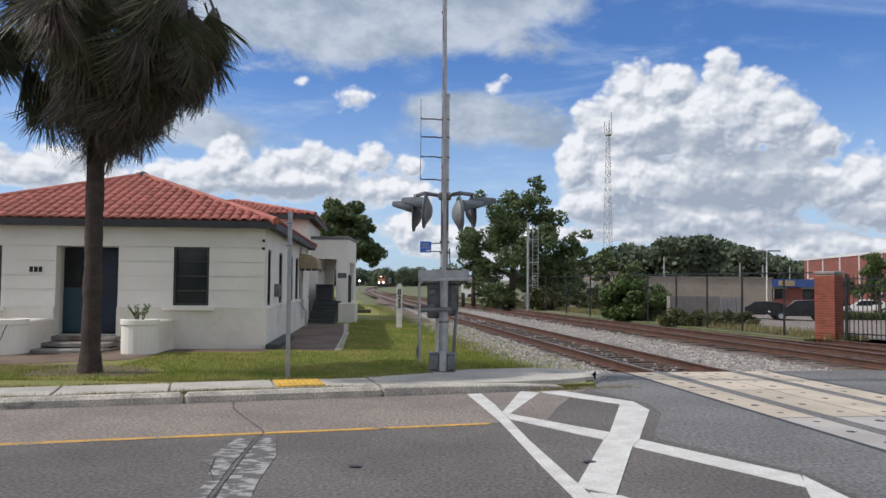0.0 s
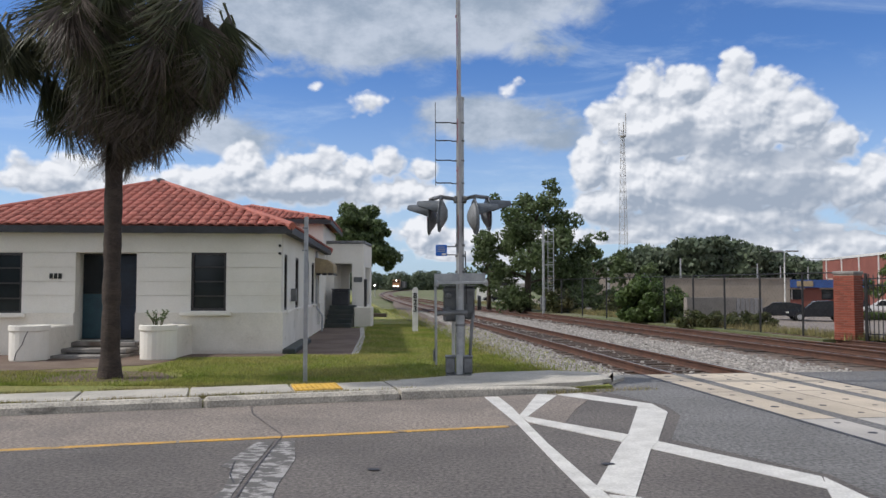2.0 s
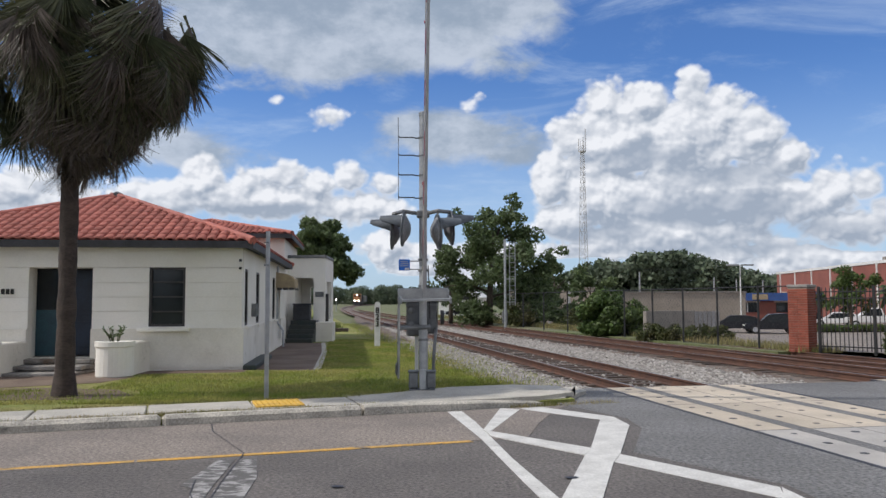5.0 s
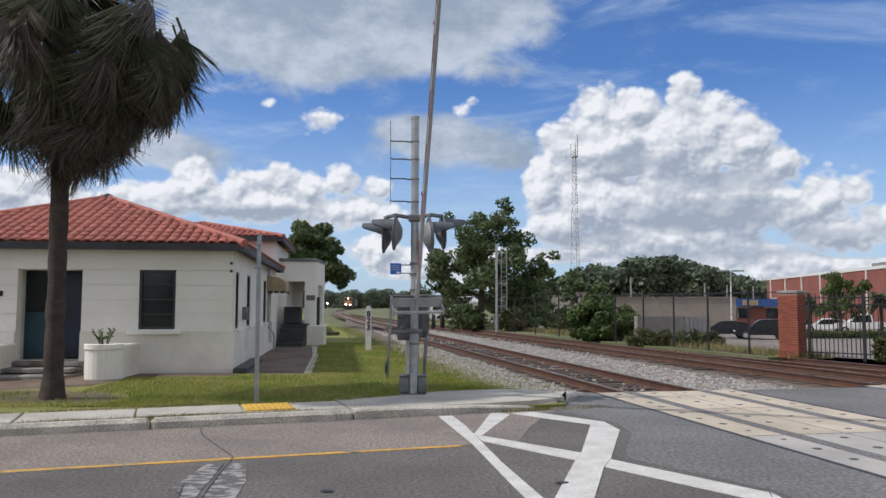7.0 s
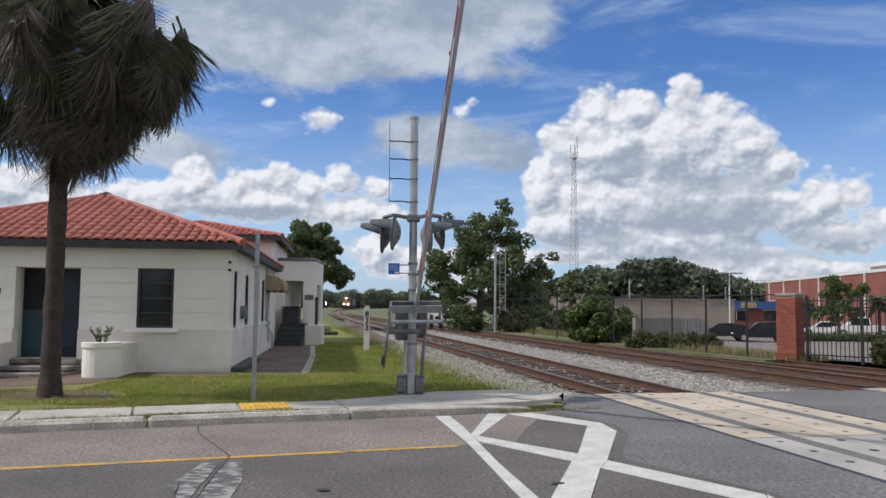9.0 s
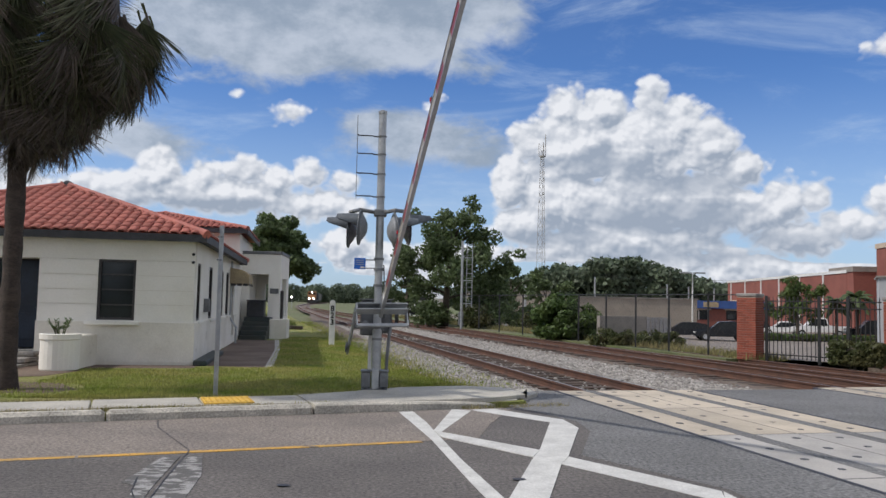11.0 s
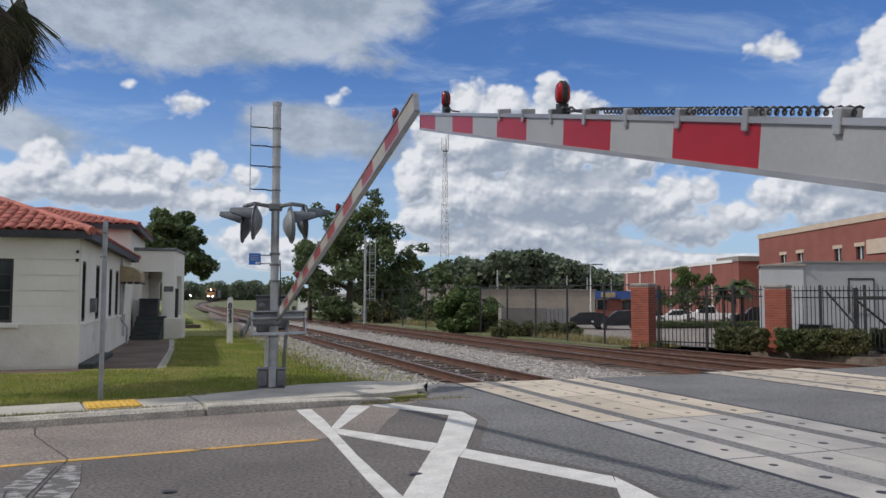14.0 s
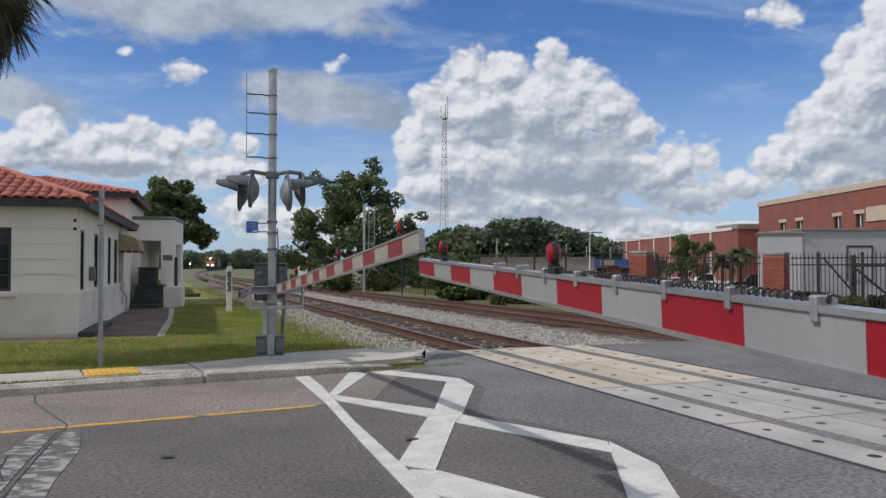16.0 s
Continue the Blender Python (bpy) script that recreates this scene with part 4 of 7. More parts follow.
    part("downpipe", tube(bm_new(), [side @ Vector(v) for v in ((8.3, -0.05, 2.8), (8.3, -0.05, 0.9), (8.26, -0.25, 0.62), (8.26, -0.25, 0.1))], 0.035), M_GALV, b, "white downpipe")
    # wing behind
    wx0, wx1, wy0, wy1 = -10.5, -4.15, 30.01, 37.0
    part("wing_wall", box(bm_new(), wx0, wx1, wy0, wy1, 0, 4.0), M_STUCCO, b, "white stucco wing behind")
    wc = [(wx0 - 0.3, wy0 - 0.3, 4.16), (wx1 + 0.3, wy0 - 0.3, 4.16), (wx1 + 0.3, wy1 + 0.3, 4.16), (wx0 - 0.3, wy1 + 0.3, 4.16)]
    r1, r2 = (-7.4, 33.2, 4.95), (-7.4, 33.9, 4.95)
    bm = bm_new()
    vs = [bm.verts.new(v) for v in (*wc, r1, r2)]
    for f in ((0, 1, 4), (1, 2, 5, 4), (2, 3, 5), (3, 0, 4, 5), (3, 2, 1, 0)):
        bm.faces.new([vs[k] for k in f])
    wroof = part("wing_roof", bm, M_TILE, b, "red tile roof of the wing")
    tiled_slope(wroof, wc[0], wc[1], r1, False)
    tiled_slope(wroof, wc[1], wc[2], r1, False, r2)
    ridge_caps(wroof, wc[1], r1), ridge_caps(wroof, wc[0], r1), ridge_caps(wroof, r1, r2)
    bm = bm_new()
    box(bm, wc[0][0], wc[1][0], wc[0][1] - 0.04, wc[0][1] + 0.02, 3.98, 4.155)
    box(bm, wc[1][0] - 0.06, wc[1][0], wc[0][1] + 0.02, wc[2][1], 3.98, 4.155)
    part("fascia", bm, M_FASCIA, b)


building()


def annex():
    a = thing("porch_annex", Matrix(), "flat-roofed white stucco porch with an open doorway and parapet", "porch")
    yf = 31.45
    part("front_wall", pierced(bm_new(), pose(0, yf, 0), -5.37, -3.80, 0.0, 3.32, 0.25, ((-5.00, -4.27, 0.85, 2.53),), ()), M_STUCCO, a)
    part("parapet_cap", box(bm_new(), -5.43, -3.76, yf - 0.05, yf + 2.7, 3.321, 3.44, bevel=0.015), M_GALV_DARK, a, "grey parapet cap")
    part("side_wall", pierced(bm_new(), pose(-3.80, yf, 0, 0, 0, 90), 0.252, 2.6, 0.0, 3.32, 0.25, ((0.55, 2.1, 0.85, 2.4),)), M_STUCCO, a)
    part("back_wall", pierced(bm_new(), pose(0, yf + 2.6, 0), -5.37, -3.80, 0.0, 3.32, 0.25, ((-4.75, -4.2, 0.85, 2.2),)), M_STUCCO, a)
    part("west_wall", box(bm_new(), -5.37, -5.12, yf + 0.252, yf + 2.598, 0.0, 3.32), M_STUCCO, a)
    part("porch_floor", box(bm_new(), -5.118, -4.052, yf + 0.0, yf + 2.598, 0.6, 0.85), M_STEP, a)
    part("pedestal", box(bm_new(), -4.06, -3.40, 30.55, yf - 0.002, 0.0, 0.80, bevel=0.02), M_STUCCO_LOW, a, "stained white pedestal beside the steps")
    part("wall_plate", box(bm_new(), -4.20, -3.86, yf - 0.03, yf - 0.001, 1.78, 1.98), M_GALV_DARK, a, "grey plate on the wall")
    part("side_panel", box(bm_new(), -3.80, -3.70, yf + 0.1, yf + 0.35, 0.8, 1.9), M_FRAME, a)
    s = thing("entrance_steps", Matrix(), "dark green painted steps leading up to the porch", "steps")
    for k in range(5):
        part("step", box(bm_new(), -5.06, -4.07, 29.6 + k * 0.30, yf - 0.003, k * 0.165 + 0.04, (k + 1) * 0.165 + 0.036, bevel=0.012), M_STEP_DARK, s)
    c = thing("storage_bin", pose(-4.66, 31.15, 0.86), "dark plastic bin standing at the top of the steps", "bin")
    part("body", box(bm_new(), -0.33, 0.33, -0.24, 0.24, 0, 0.60, bevel=0.03), M_BLACKBOX, c)
    part("lid", box(bm_new(), -0.35, 0.35, -0.26, 0.26, 0.602, 0.66, bevel=0.02), M_BLACKBOX, c)
    part("handle", tube(bm_new(), [(-0.2, -0.26, 0.5), (-0.2, -0.31, 0.5), (0.2, -0.31, 0.5), (0.2, -0.26, 0.5)], 0.015, 6), M_BLACKMETAL, c)


annex()


def forecourt():
    sheet("walkway", [(-4.05, 18.3), (-2.75, 17.9), (-2.45, 18.0), (-3.0, 24.0), (-3.7, 29.5), (-5.05, 29.5), (-4.55, 24.0)], 0.058, M_PATH, "dark brown worn walkway beside the building", "walkway", thick=0.1)
    sheet("walkway_edge", [(-2.45, 18.0), (-2.28, 18.0), (-2.85, 24.0), (-3.55, 29.5), (-3.7, 29.5), (-3.0, 24.0)], 0.075, M_CONCRETE, "pale concrete edging of the walkway", "edging", thick=0.1)
    sheet("entrance_paving", [(-14.5, 13.6), (-8.0, 14.4), (-6.2, 15.4), (-5.9, 16.6), (-6.5, 17.1), (-3.9, 17.55), (-3.9, 18.2), (-14.5, 18.2)], 0.056, M_PATH, "brown worn paving before the entrance", "paving", thick=0.1)
    tagged(part("wall_footing", box(bm_new(), 0.06, 0.36, -0.2, 3.4, 0.05, 0.17, m=pose(-4.13, 18.25, 0, 0, 0, 5), bevel=0.02), M_STEP_DARK), "dark concrete footing along the side wall", "footing", kind="structure")
    s = thing("entrance_steps", Matrix(), "three worn grey concrete steps before the front door", "steps")
    for k in range(3):
        part("step", box(bm_new(), -9.25 + k * 0.1, -7.30, 16.75 + k * 0.45, 18.17, k * 0.11 + 0.03, (k + 1) * 0.115, bevel=0.012), M_STEP, s)

    def planter(x, y, label, cracked):
        p = thing("planter", pose(x, y, 0.04), label, "planter", "entrance planters")
        bm = bm_new()
        lathe(bm, [(0.36, 0.0), (0.375, 0.04), (0.375, 0.62), (0.40, 0.64), (0.40, 0.74), (0.34, 0.75), (0.33, 0.66), (0.30, 0.65)], 24)
        part("tub", bm, M_STUCCO, p, smooth=False)
        part("soil", lathe(bm_new(), [(0.33, 0.655), (0.33, 0.675)], 16), M_DIRT, p)
        part("pier", box(bm_new(), -0.30, 0.30, 0.15, 1.4, -0.02, 0.70, bevel=0.03), M_STUCCO_LOW, p, "low white wall behind the tub")
        if cracked:
            part("crack", tube(bm_new(), [(-0.10, -0.366, 0.03), (-0.06, -0.374, 0.20), (0.06, -0.374, 0.36), (0.12, -0.36, 0.55), (0.20, -0.325, 0.72)], 0.008, 4), M_FRAME, p, "dark crack down the tub")
        return p
    planter(-6.42, 16.75, "round white stucco planter with a small leggy plant", False)
    planter(-9.05, 16.45, "cracked round white stucco planter beside the steps", True)
    rng = random.Random(5)
    pl = thing("potted_plant", pose(-6.42, 16.75, 0.70), "sparse leggy green plant in the white planter", "plant")
    for k in range(11):
        a, l = rng.uniform(0, 6.28), rng.uniform(0.22, 0.40)
        tip = Vector((0.26 * math.cos(a) * rng.uniform(0.4, 1.2), 0.26 * math.sin(a), l))
        st = part("stem", tube(bm_new(), [(tip.x * 0.25, tip.y * 0.25, 0), tuple(tip * 0.6), tuple(tip)], [0.010, 0.008, 0.005], 5), M_HEDGE, pl)
        bm = bm_new()
        for q in range(7):
            c = tip * (0.45 + 0.09 * q)
            d = Vector((rng.uniform(-1, 1), rng.uniform(-1, 1), rng.uniform(-0.2, 0.8))).normalized() * 0.07
            s = d.orthogonal().normalized() * 0.018
            vs = [bm.verts.new(v) for v in (c, c + d * 0.5 + s, c + d, c + d * 0.5 - s)]
            bm.faces.new(vs)
        part("leaves", bm, M_BUSH, st)


forecourt()
sheet("bare_patch", [(-12, 12.0), (-8.4, 12.15), (-6.6, 12.75), (-5.1, 12.85), (-4.8, 13.3), (-5.4, 14.2), (-7.0, 14.6), (-9.5, 14.0), (-12, 13.4)], 0.054, M_DIRT, "bare brown earth round the foot of the palm", "bare earth", thick=0.1)


# ---- plants ----
def leaf_cloud(name, clumps, per, size, material, parent, seed, aspect=0.6, flat=0.75):
    """Small leaf cards gathered in clumps (centre, radius)."""
    rng = np.random.default_rng(seed)
    V = []
    for (cx, cy, cz), r in clumps:
        n = max(6, int(per * r * r))
        d = rng.normal(size=(n, 3))
        d /= np.linalg.norm(d, axis=1, keepdims=True)
        rad = r * (0.45 + 0.6 * rng.random((n, 1)) ** 0.6)
        c = np.array([cx, cy, cz]) + d * rad * np.array([1, 1, flat])
        a = rng.normal(size=(n, 3))
        a /= np.linalg.norm(a, axis=1, keepdims=True)
        b = np.cross(a, d + 0.4 * rng.normal(size=(n, 3)))
        b /= np.linalg.norm(b, axis=1, keepdims=True) + 1e-6
        s = size * (0.6 + 0.8 * rng.random((n, 1)))
        V.append(np.stack([c - a * s, c + b * s * aspect, c + a * s, c - b * s * aspect], 1))
    V = np.concatenate(V).reshape(-1, 3)
    F = np.arange(len(V)).reshape(-1, 4)
    me = bpy.data.meshes.new(name)
    me.from_pydata(V.tolist(), [], F.tolist())
    me.materials.append(material)
    return part(name, me, material, parent)


def tree(x, y, h, spread, label, seed, leaf=0.16, per=150, n_limb=7, crown_low=0.3, material=None, group="", n_sub=6, lean=0.0, z0=0.0):
    rng = random.Random(seed)
    t = thing("tree", pose(x, y, z0), label, "tree", group)
    r0 = h * 0.035
    trunk = [(0, 0, -0.5), (0.1 * lean, 0, h * 0.2), (0.3 * lean, 0.05 * h * rng.uniform(-1, 1), h * 0.45), (0.6 * lean, 0.04 * h * rng.uniform(-1, 1), h * 0.8)]
    part("trunk", tube(bm_new(), trunk, [r0, r0 * 0.8, r0 * 0.55, r0 * 0.15], 9), M_BARK, t, smooth=True)
    clumps = []
    for k in range(n_limb):
        f = crown_low + (0.95 - crown_low) * (k + 0.5) / n_limb
        a = k * 2.4 + rng.uniform(-0.5, 0.5)
        reach = spread * (1.0 - 0.75 * max(0, f - 0.45)) * rng.uniform(0.65, 1.05)
        base = Vector(trunk[1]).lerp(Vector(trunk[3]), min(1, max(0, f - 0.15)))
        tip = Vector((math.cos(a) * reach + lean * f, math.sin(a) * reach, h * (f + 0.05)))
        mid = base.lerp(tip, 0.5) + Vector((0, 0, h * 0.05))
        part("limb", tube(bm_new(), [base, mid, tip], [r0 * 0.35, r0 * 0.2, r0 * 0.05], 6), M_BARK, t)
        for q in range(n_sub):
            c = base.lerp(tip, rng.uniform(0.35, 1.1)) + Vector((rng.uniform(-1, 1), rng.uniform(-1, 1), rng.uniform(-0.6, 0.8))) * spread * 0.30
            clumps.append((tuple(c), spread * rng.uniform(0.13, 0.27)))
    for q in range(4):
        clumps.append(((lean * 0.7 + rng.uniform(-0.2, 0.2) * spread, rng.uniform(-0.2, 0.2) * spread, h * rng.uniform(0.85, 0.97)), spread * rng.uniform(0.14, 0.24)))
    leaf_cloud("crown", clumps, per, leaf, material or M_LEAF, t, seed)
    return t


def shrub(name, x, y, rx, ry, h, label, category, seed, material, leaf=0.05, per=900, group="", z0=0.0, boxy=False, turn=0.0):
    rng = random.Random(seed)
    t = thing(name, pose(x, y, z0, 0, 0, turn), label, category, group)
    clumps = []
    n = int(22 + 30 * rx * ry) * (14 if boxy else 1)
    for k in range(n):
        if boxy:
            px, py, pz = rng.uniform(-rx, rx), rng.uniform(-ry, ry), rng.uniform(0.12, h - 0.12)
        else:
            a, q = rng.uniform(0, 6.28), math.sqrt(rng.random())
            px, py = rx * q * math.cos(a), ry * q * math.sin(a)
            pz = h * rng.uniform(0.1, 0.9) * math.sqrt(max(0.05, 1 - 0.75 * q * q))
        clumps.append(((px, py, pz), min(0.45, (0.17 if boxy else 0.33) * h) * rng.uniform(0.6, 1.1)))
    bm = bm_new()
    for k in range(5):
        a = rng.uniform(0, 6.28)
        tube(bm, [(0.2 * rx * math.cos(a), 0.2 * ry * math.sin(a), -0.05), (0.6 * rx * math.cos(a), 0.6 * ry * math.sin(a), h * 0.6)], [0.03, 0.012], 5)
    part("stems", bm, M_BARK, t)
    if boxy:
        part("heart", box(bm_new(), -rx + 0.14, rx - 0.14, -ry + 0.12, ry - 0.12, 0.05, h - 0.22, bevel=0.06), M_BARK, t, "dark twiggy heart of the hedge")
    leaf_cloud("leaves", clumps, per, leaf, material, t, seed)
    return t


def palm():
    """Cabbage palm: rough trunk, a head of fan fronds and a shaggy skirt of hanging ones, open on one side."""
    rng = random.Random(11)
    t = thing("palm_tree", pose(-5.90, 13.25, 0.0), "tall cabbage palm with shaggy dead fronds, standing on the lawn", "palm tree")
    prof, z = [], -0.1
    while z < 6.0:
        r = 0.142 + 0.065 * math.exp(-max(0, z) * 2.4) + 0.008 * math.sin(z * 9) + rng.uniform(-0.007, 0.007)
        prof.append((r, z))
        z += 0.09
    part("trunk", lathe(bm_new(), prof, 14), M_PALMTRUNK, t, smooth=True)

    def fan(n, length, droop, spread, seed, stalk, w):
        """A fan leaf: stalk along +x, drooping blades."""
        r = random.Random(seed)
        V, F = [], []
        sway = [r.uniform(0.5, 1.7) for _ in range(n)]
        for k in range(n):
            a = radians(spread) * (2 * (k + 0.5) / n - 1) + r.uniform(-0.06, 0.06)
            L = length * (0.72 + 0.28 * math.cos(a)) * r.uniform(0.75, 1.1)
            dr = droop * sway[k]
            side = r.uniform(-0.10, 0.10)
            i0 = len(V)
            for q in range(5):
                f = q / 4
                x = stalk + math.cos(a) * L * f * (1 - 0.25 * dr * f)
                y = math.sin(a) * L * f * (1 - 0.2 * dr * f) + side * f * f
                zz = -0.20 * abs(math.sin(a)) * f * L - dr * L * f * f * 0.85
                ww = w * (0.8 if q == 0 else 1.0 if q < 3 else 0.65 if q == 3 else 0.1)
                V.append((x - math.sin(a) * ww, y + math.cos(a) * ww, zz + 0.010))
                V.append((x + math.sin(a) * ww, y - math.cos(a) * ww, zz))
            for q in range(4):
                F.append((i0 + 2 * q, i0 + 2 * q + 1, i0 + 2 * q + 3, i0 + 2 * q + 2))
        for s in (-1, 1):
            i0 = len(V)
            V += [(0, 0.022 * s, 0.03), (0, 0, -0.02), (stalk, 0, -0.012), (stalk, 0.014 * s, 0.02)]
            F.append((i0, i0 + 1, i0 + 2, i0 + 3))
        return V, F

    def frond_mesh(name, args, material):
        me = bpy.data.meshes.new(name)
        V, F = fan(*args)
        me.from_pydata(V, [], F)
        me.materials.append(material)
        return me

    green = [frond_mesh("frond", (66, 0.92, d, 115, s, 0.75, 0.0105), M_FROND) for d, s in ((0.45, 1), (0.75, 2), (1.05, 3), (0.6, 4))]
    dead = [frond_mesh("dead_frond", (52, 1.0, d, 42, s, 0.22, 0.0085), M_FROND_DEAD) for d, s in ((0.3, 5), (0.6, 6), (0.45, 7))]
    hung = [frond_mesh("hanging_frond", (58, 1.0, d, 52, s, 0.22, 0.009), M_FROND) for d, s in ((0.35, 8), (0.6, 9))]
    ga = 2.39996
    for k in range(84):                                   # the round head
        f = k / 83
        el = 78 - 112 * f + rng.uniform(-14, 14)
        az = math.degrees(k * ga) + rng.uniform(-10, 10)
        if math.cos(radians(az)) < -0.45 and el < 12:
            continue
        s = rng.uniform(0.92, 1.16)
        m = pose(0, 0, 6.0 - 0.45 * f, 0, 0, az) @ pose(0, 0, 0, 0, -el, 0) @ pose(0.10, 0, 0, rng.uniform(-28, 28), rng.uniform(-10, 10), rng.uniform(-12, 12)) @ Matrix.Scale(s, 4)
        part("frond", green[k % 4], M_FROND, t, m=m)

    def hang(mesh, material, az, r, bottom, length, name, label=""):
        """A frond hanging straight down with its tips at the given height."""
        a = radians(az)
        m = pose(r * math.cos(a), r * math.sin(a), bottom + 1.22 * length, 0, 0, az) @ pose(0, 0, 0, 0, 84 - 10 * min(r, 1.5) + rng.uniform(-6, 6), 0) @ pose(0, 0, 0, rng.uniform(-70, 70)) @ Matrix.Scale(length, 4)
        part(name, mesh, material, t, label, m=m)

    k = 0
    while k < 190:                                        # the skirt
        az, r = rng.uniform(0, 360), 0.15 + 1.75 * rng.random() ** 0.8
        x = r * math.cos(radians(az))
        if x < -0.14:
            continue
        low = 3.12 + 0.95 * max(0.0, r - 0.22) + rng.uniform(0.0, 0.9)
        old = r < 0.9 or rng.random() < 0.45
        hang((dead if old else hung)[k % (3 if old else 2)], M_FROND_DEAD if old else M_FROND, az, r, low, rng.uniform(0.75, 1.10), "dead_frond" if old else "frond", "hanging dead brown frond" if old else "")
        k += 1
    for k in range(16):                                   # the far side's separate hanging bunches
        az, r = 180 + rng.uniform(-25, 25), rng.uniform(1.4, 1.95)
        hang(hung[k % 2], M_FROND, az, r, 4.62 + rng.uniform(0.0, 0.6), rng.uniform(0.85, 1.15), "frond")
    for x, y, low, length in ((-0.90, -0.15, 3.95, 1.15), (-1.02, 0.1, 4.1, 1.1), (-0.82, 0.15, 4.05, 1.15), (-0.66, -0.1, 3.62, 1.0), (-0.70, 0.05, 3.70, 1.0), (-0.96, -0.25, 4.2, 1.05), (-0.75, 0.0, 4.5, 1.0), (-0.55, 0.1, 4.7, 0.9)):
        hang(hung[0], M_FROND, math.degrees(math.atan2(y, x)), math.hypot(x, y), low, length, "frond")


palm()


# ---- crossing signals and gates ----
def arm_pose(pivot, az, lean, a, base=(0, 0, 0)):
    d = Vector((-math.sin(az), math.cos(az), 0))
    r = Vector((math.cos(az), math.sin(az), 0))
    up = Vector((0, 0, 1)) * math.cos(lean) + r * math.sin(lean)
    x = (d * math.cos(a) + up * math.sin(a)).normalized()
    z = (up * math.cos(a) - d * math.sin(a)).normalized()
    y = z.cross(x)
    m = Matrix((x, y, z)).transposed().to_4x4()
    m.translation = Vector(pivot) - Vector(base)
    return m


def gate_arm(parent, length, start, first_red, red, white, lamps, h_tip, h_base, stripe_len=0.406, coil=None):
    """A striped barrier arm along +x from the pivot; z is its upper side."""
    arm = part("gate_arm", box(bm_new(), start - 0.2, start + 0.35, -0.03, 0.03, -0.07, 0.07, bevel=0.008), M_GALV, parent, "red and white striped barrier arm")

    def half(s):
        return (h_tip + (h_base - h_tip) * (length - s) / length) / 2
    k, s1 = 0, length
    while s1 > start:
        s0 = max(start, s1 - stripe_len)
        bm = bm_new()
        vs = [bm.verts.new((s, y, q * half(s))) for s in (s0, s1) for y in (-0.019, 0.019) for q in (-1, 1)]
        for f in ((0, 1, 3, 2), (4, 6, 7, 5), (0, 4, 5, 1), (2, 3, 7, 6), (0, 2, 6, 4), (1, 5, 7, 3)):
            bm.faces.new([vs[i] for i in f])
        part("stripe", bm, red if (k % 2 == 0) == first_red else white, arm)
        k, s1 = k + 1, s0
    for q in (-1, 1):
        bm = bm_new()
        vs = [bm.verts.new((s, y, q * half(s) + z)) for s in (start, length + 0.004) for y in (-0.026, 0.026) for z in (-0.008, 0.008)]
        for f in ((0, 1, 3, 2), (4, 6, 7, 5), (0, 4, 5, 1), (2, 3, 7, 6), (0, 2, 6, 4), (1, 5, 7, 3)):
            bm.faces.new([vs[i] for i in f])
        part("edge_rail", bm, M_ALU, arm, "aluminium edge rail")
    for s in lamps:
        z = half(s) + 0.008
        bm = box(bm_new(), s - 0.045, s + 0.022, -0.020, 0.020, z, z + 0.030, bevel=0.004)
        box(bm, s - 0.018, s + 0.018, -0.020, 0.020, z + 0.028, z + 0.042)
        lamp = part("arm_lamp", bm, M_BLACKMETAL, arm, "red warning lamp with black housing")
        bm = bm_new()
        lathe(bm, [(0.0005, -0.03), (0.044, -0.026), (0.052, -0.012), (0.052, 0.012), (0.044, 0.026), (0.0005, 0.03)], 14)
        bm.transform(Matrix.Translation((s, 0, z + 0.083)) @ pose(0, 0, 0, 90, 0, 0) @ Matrix.Diagonal((0.56, 0.86, 0.9, 1)))
        part("lens", bm, M_REDLENS, lamp, "red lens", smooth=True)
        bm = bm_new()
        lathe(bm, [(0.050, -0.036), (0.058, -0.034), (0.058, 0.034), (0.050, 0.036)], 14)
        bm.faces.ensure_lookup_table()
        for f in [f for f in bm.faces if len(f.verts) > 4]:
            bm.faces.remove(f)
        bm.transform(Matrix.Translation((s, 0, z + 0.083)) @ pose(0, 0, 0, 90, 0, 0) @ Matrix.Diagonal((0.58, 0.88, 0.30, 1)))
        part("bezel", bm, M_BLACKMETAL, lamp)
        part("wire", tube(bm_new(), [(s - 0.045, 0, z + 0.02), (s - 0.09, 0, z + 0.028), (s - 0.14, 0, z + 0.012), (s - 0.3, 0, z + 0.008)], 0.005, 6), M_BLACKMETAL, lamp)
    if coil:
        pts, n = [], int((coil[1] - coil[0]) / 0.004)
        for i in range(n):
            s = coil[1] - (coil[1] - coil[0]) * i / n
            a = i * 0.9
            pts.append((s, 0.010 * math.cos(a), half(s) + 0.022 + 0.010 * math.sin(a)))
        part("coiled_cable", tube(bm_new(), pts, 0.0035, 4), M_BLACKMETAL, arm, "black coiled cable along the top")
        s = coil[0] - 0.1
        part("wire", tube(bm_new(), [(coil[1], 0, half(coil[1]) + 0.03), (coil[1] + 0.25, 0, half(coil[1]) + 0.02), (coil[1] + 0.5, 0, half(coil[1]) + 0.016)], 0.006, 5), M_BLACKMETAL, arm)
        for k in range(12):
            s = coil[0] - 0.6 + k * 0.32
            if s < start + 0.05 or s > coil[1] + 1.2:
                continue
            part("clip", box(bm_new(), s - 0.012, s + 0.012, -0.031, 0.031, half(s) - 0.03, half(s) + 0.030, bevel=0.003), M_ALU, arm)
    part("end_cap", box(bm_new(), length + 0.004, length + 0.012, -0.022, 0.022, -half(length), half(length)), M_ALU, arm)
    return arm


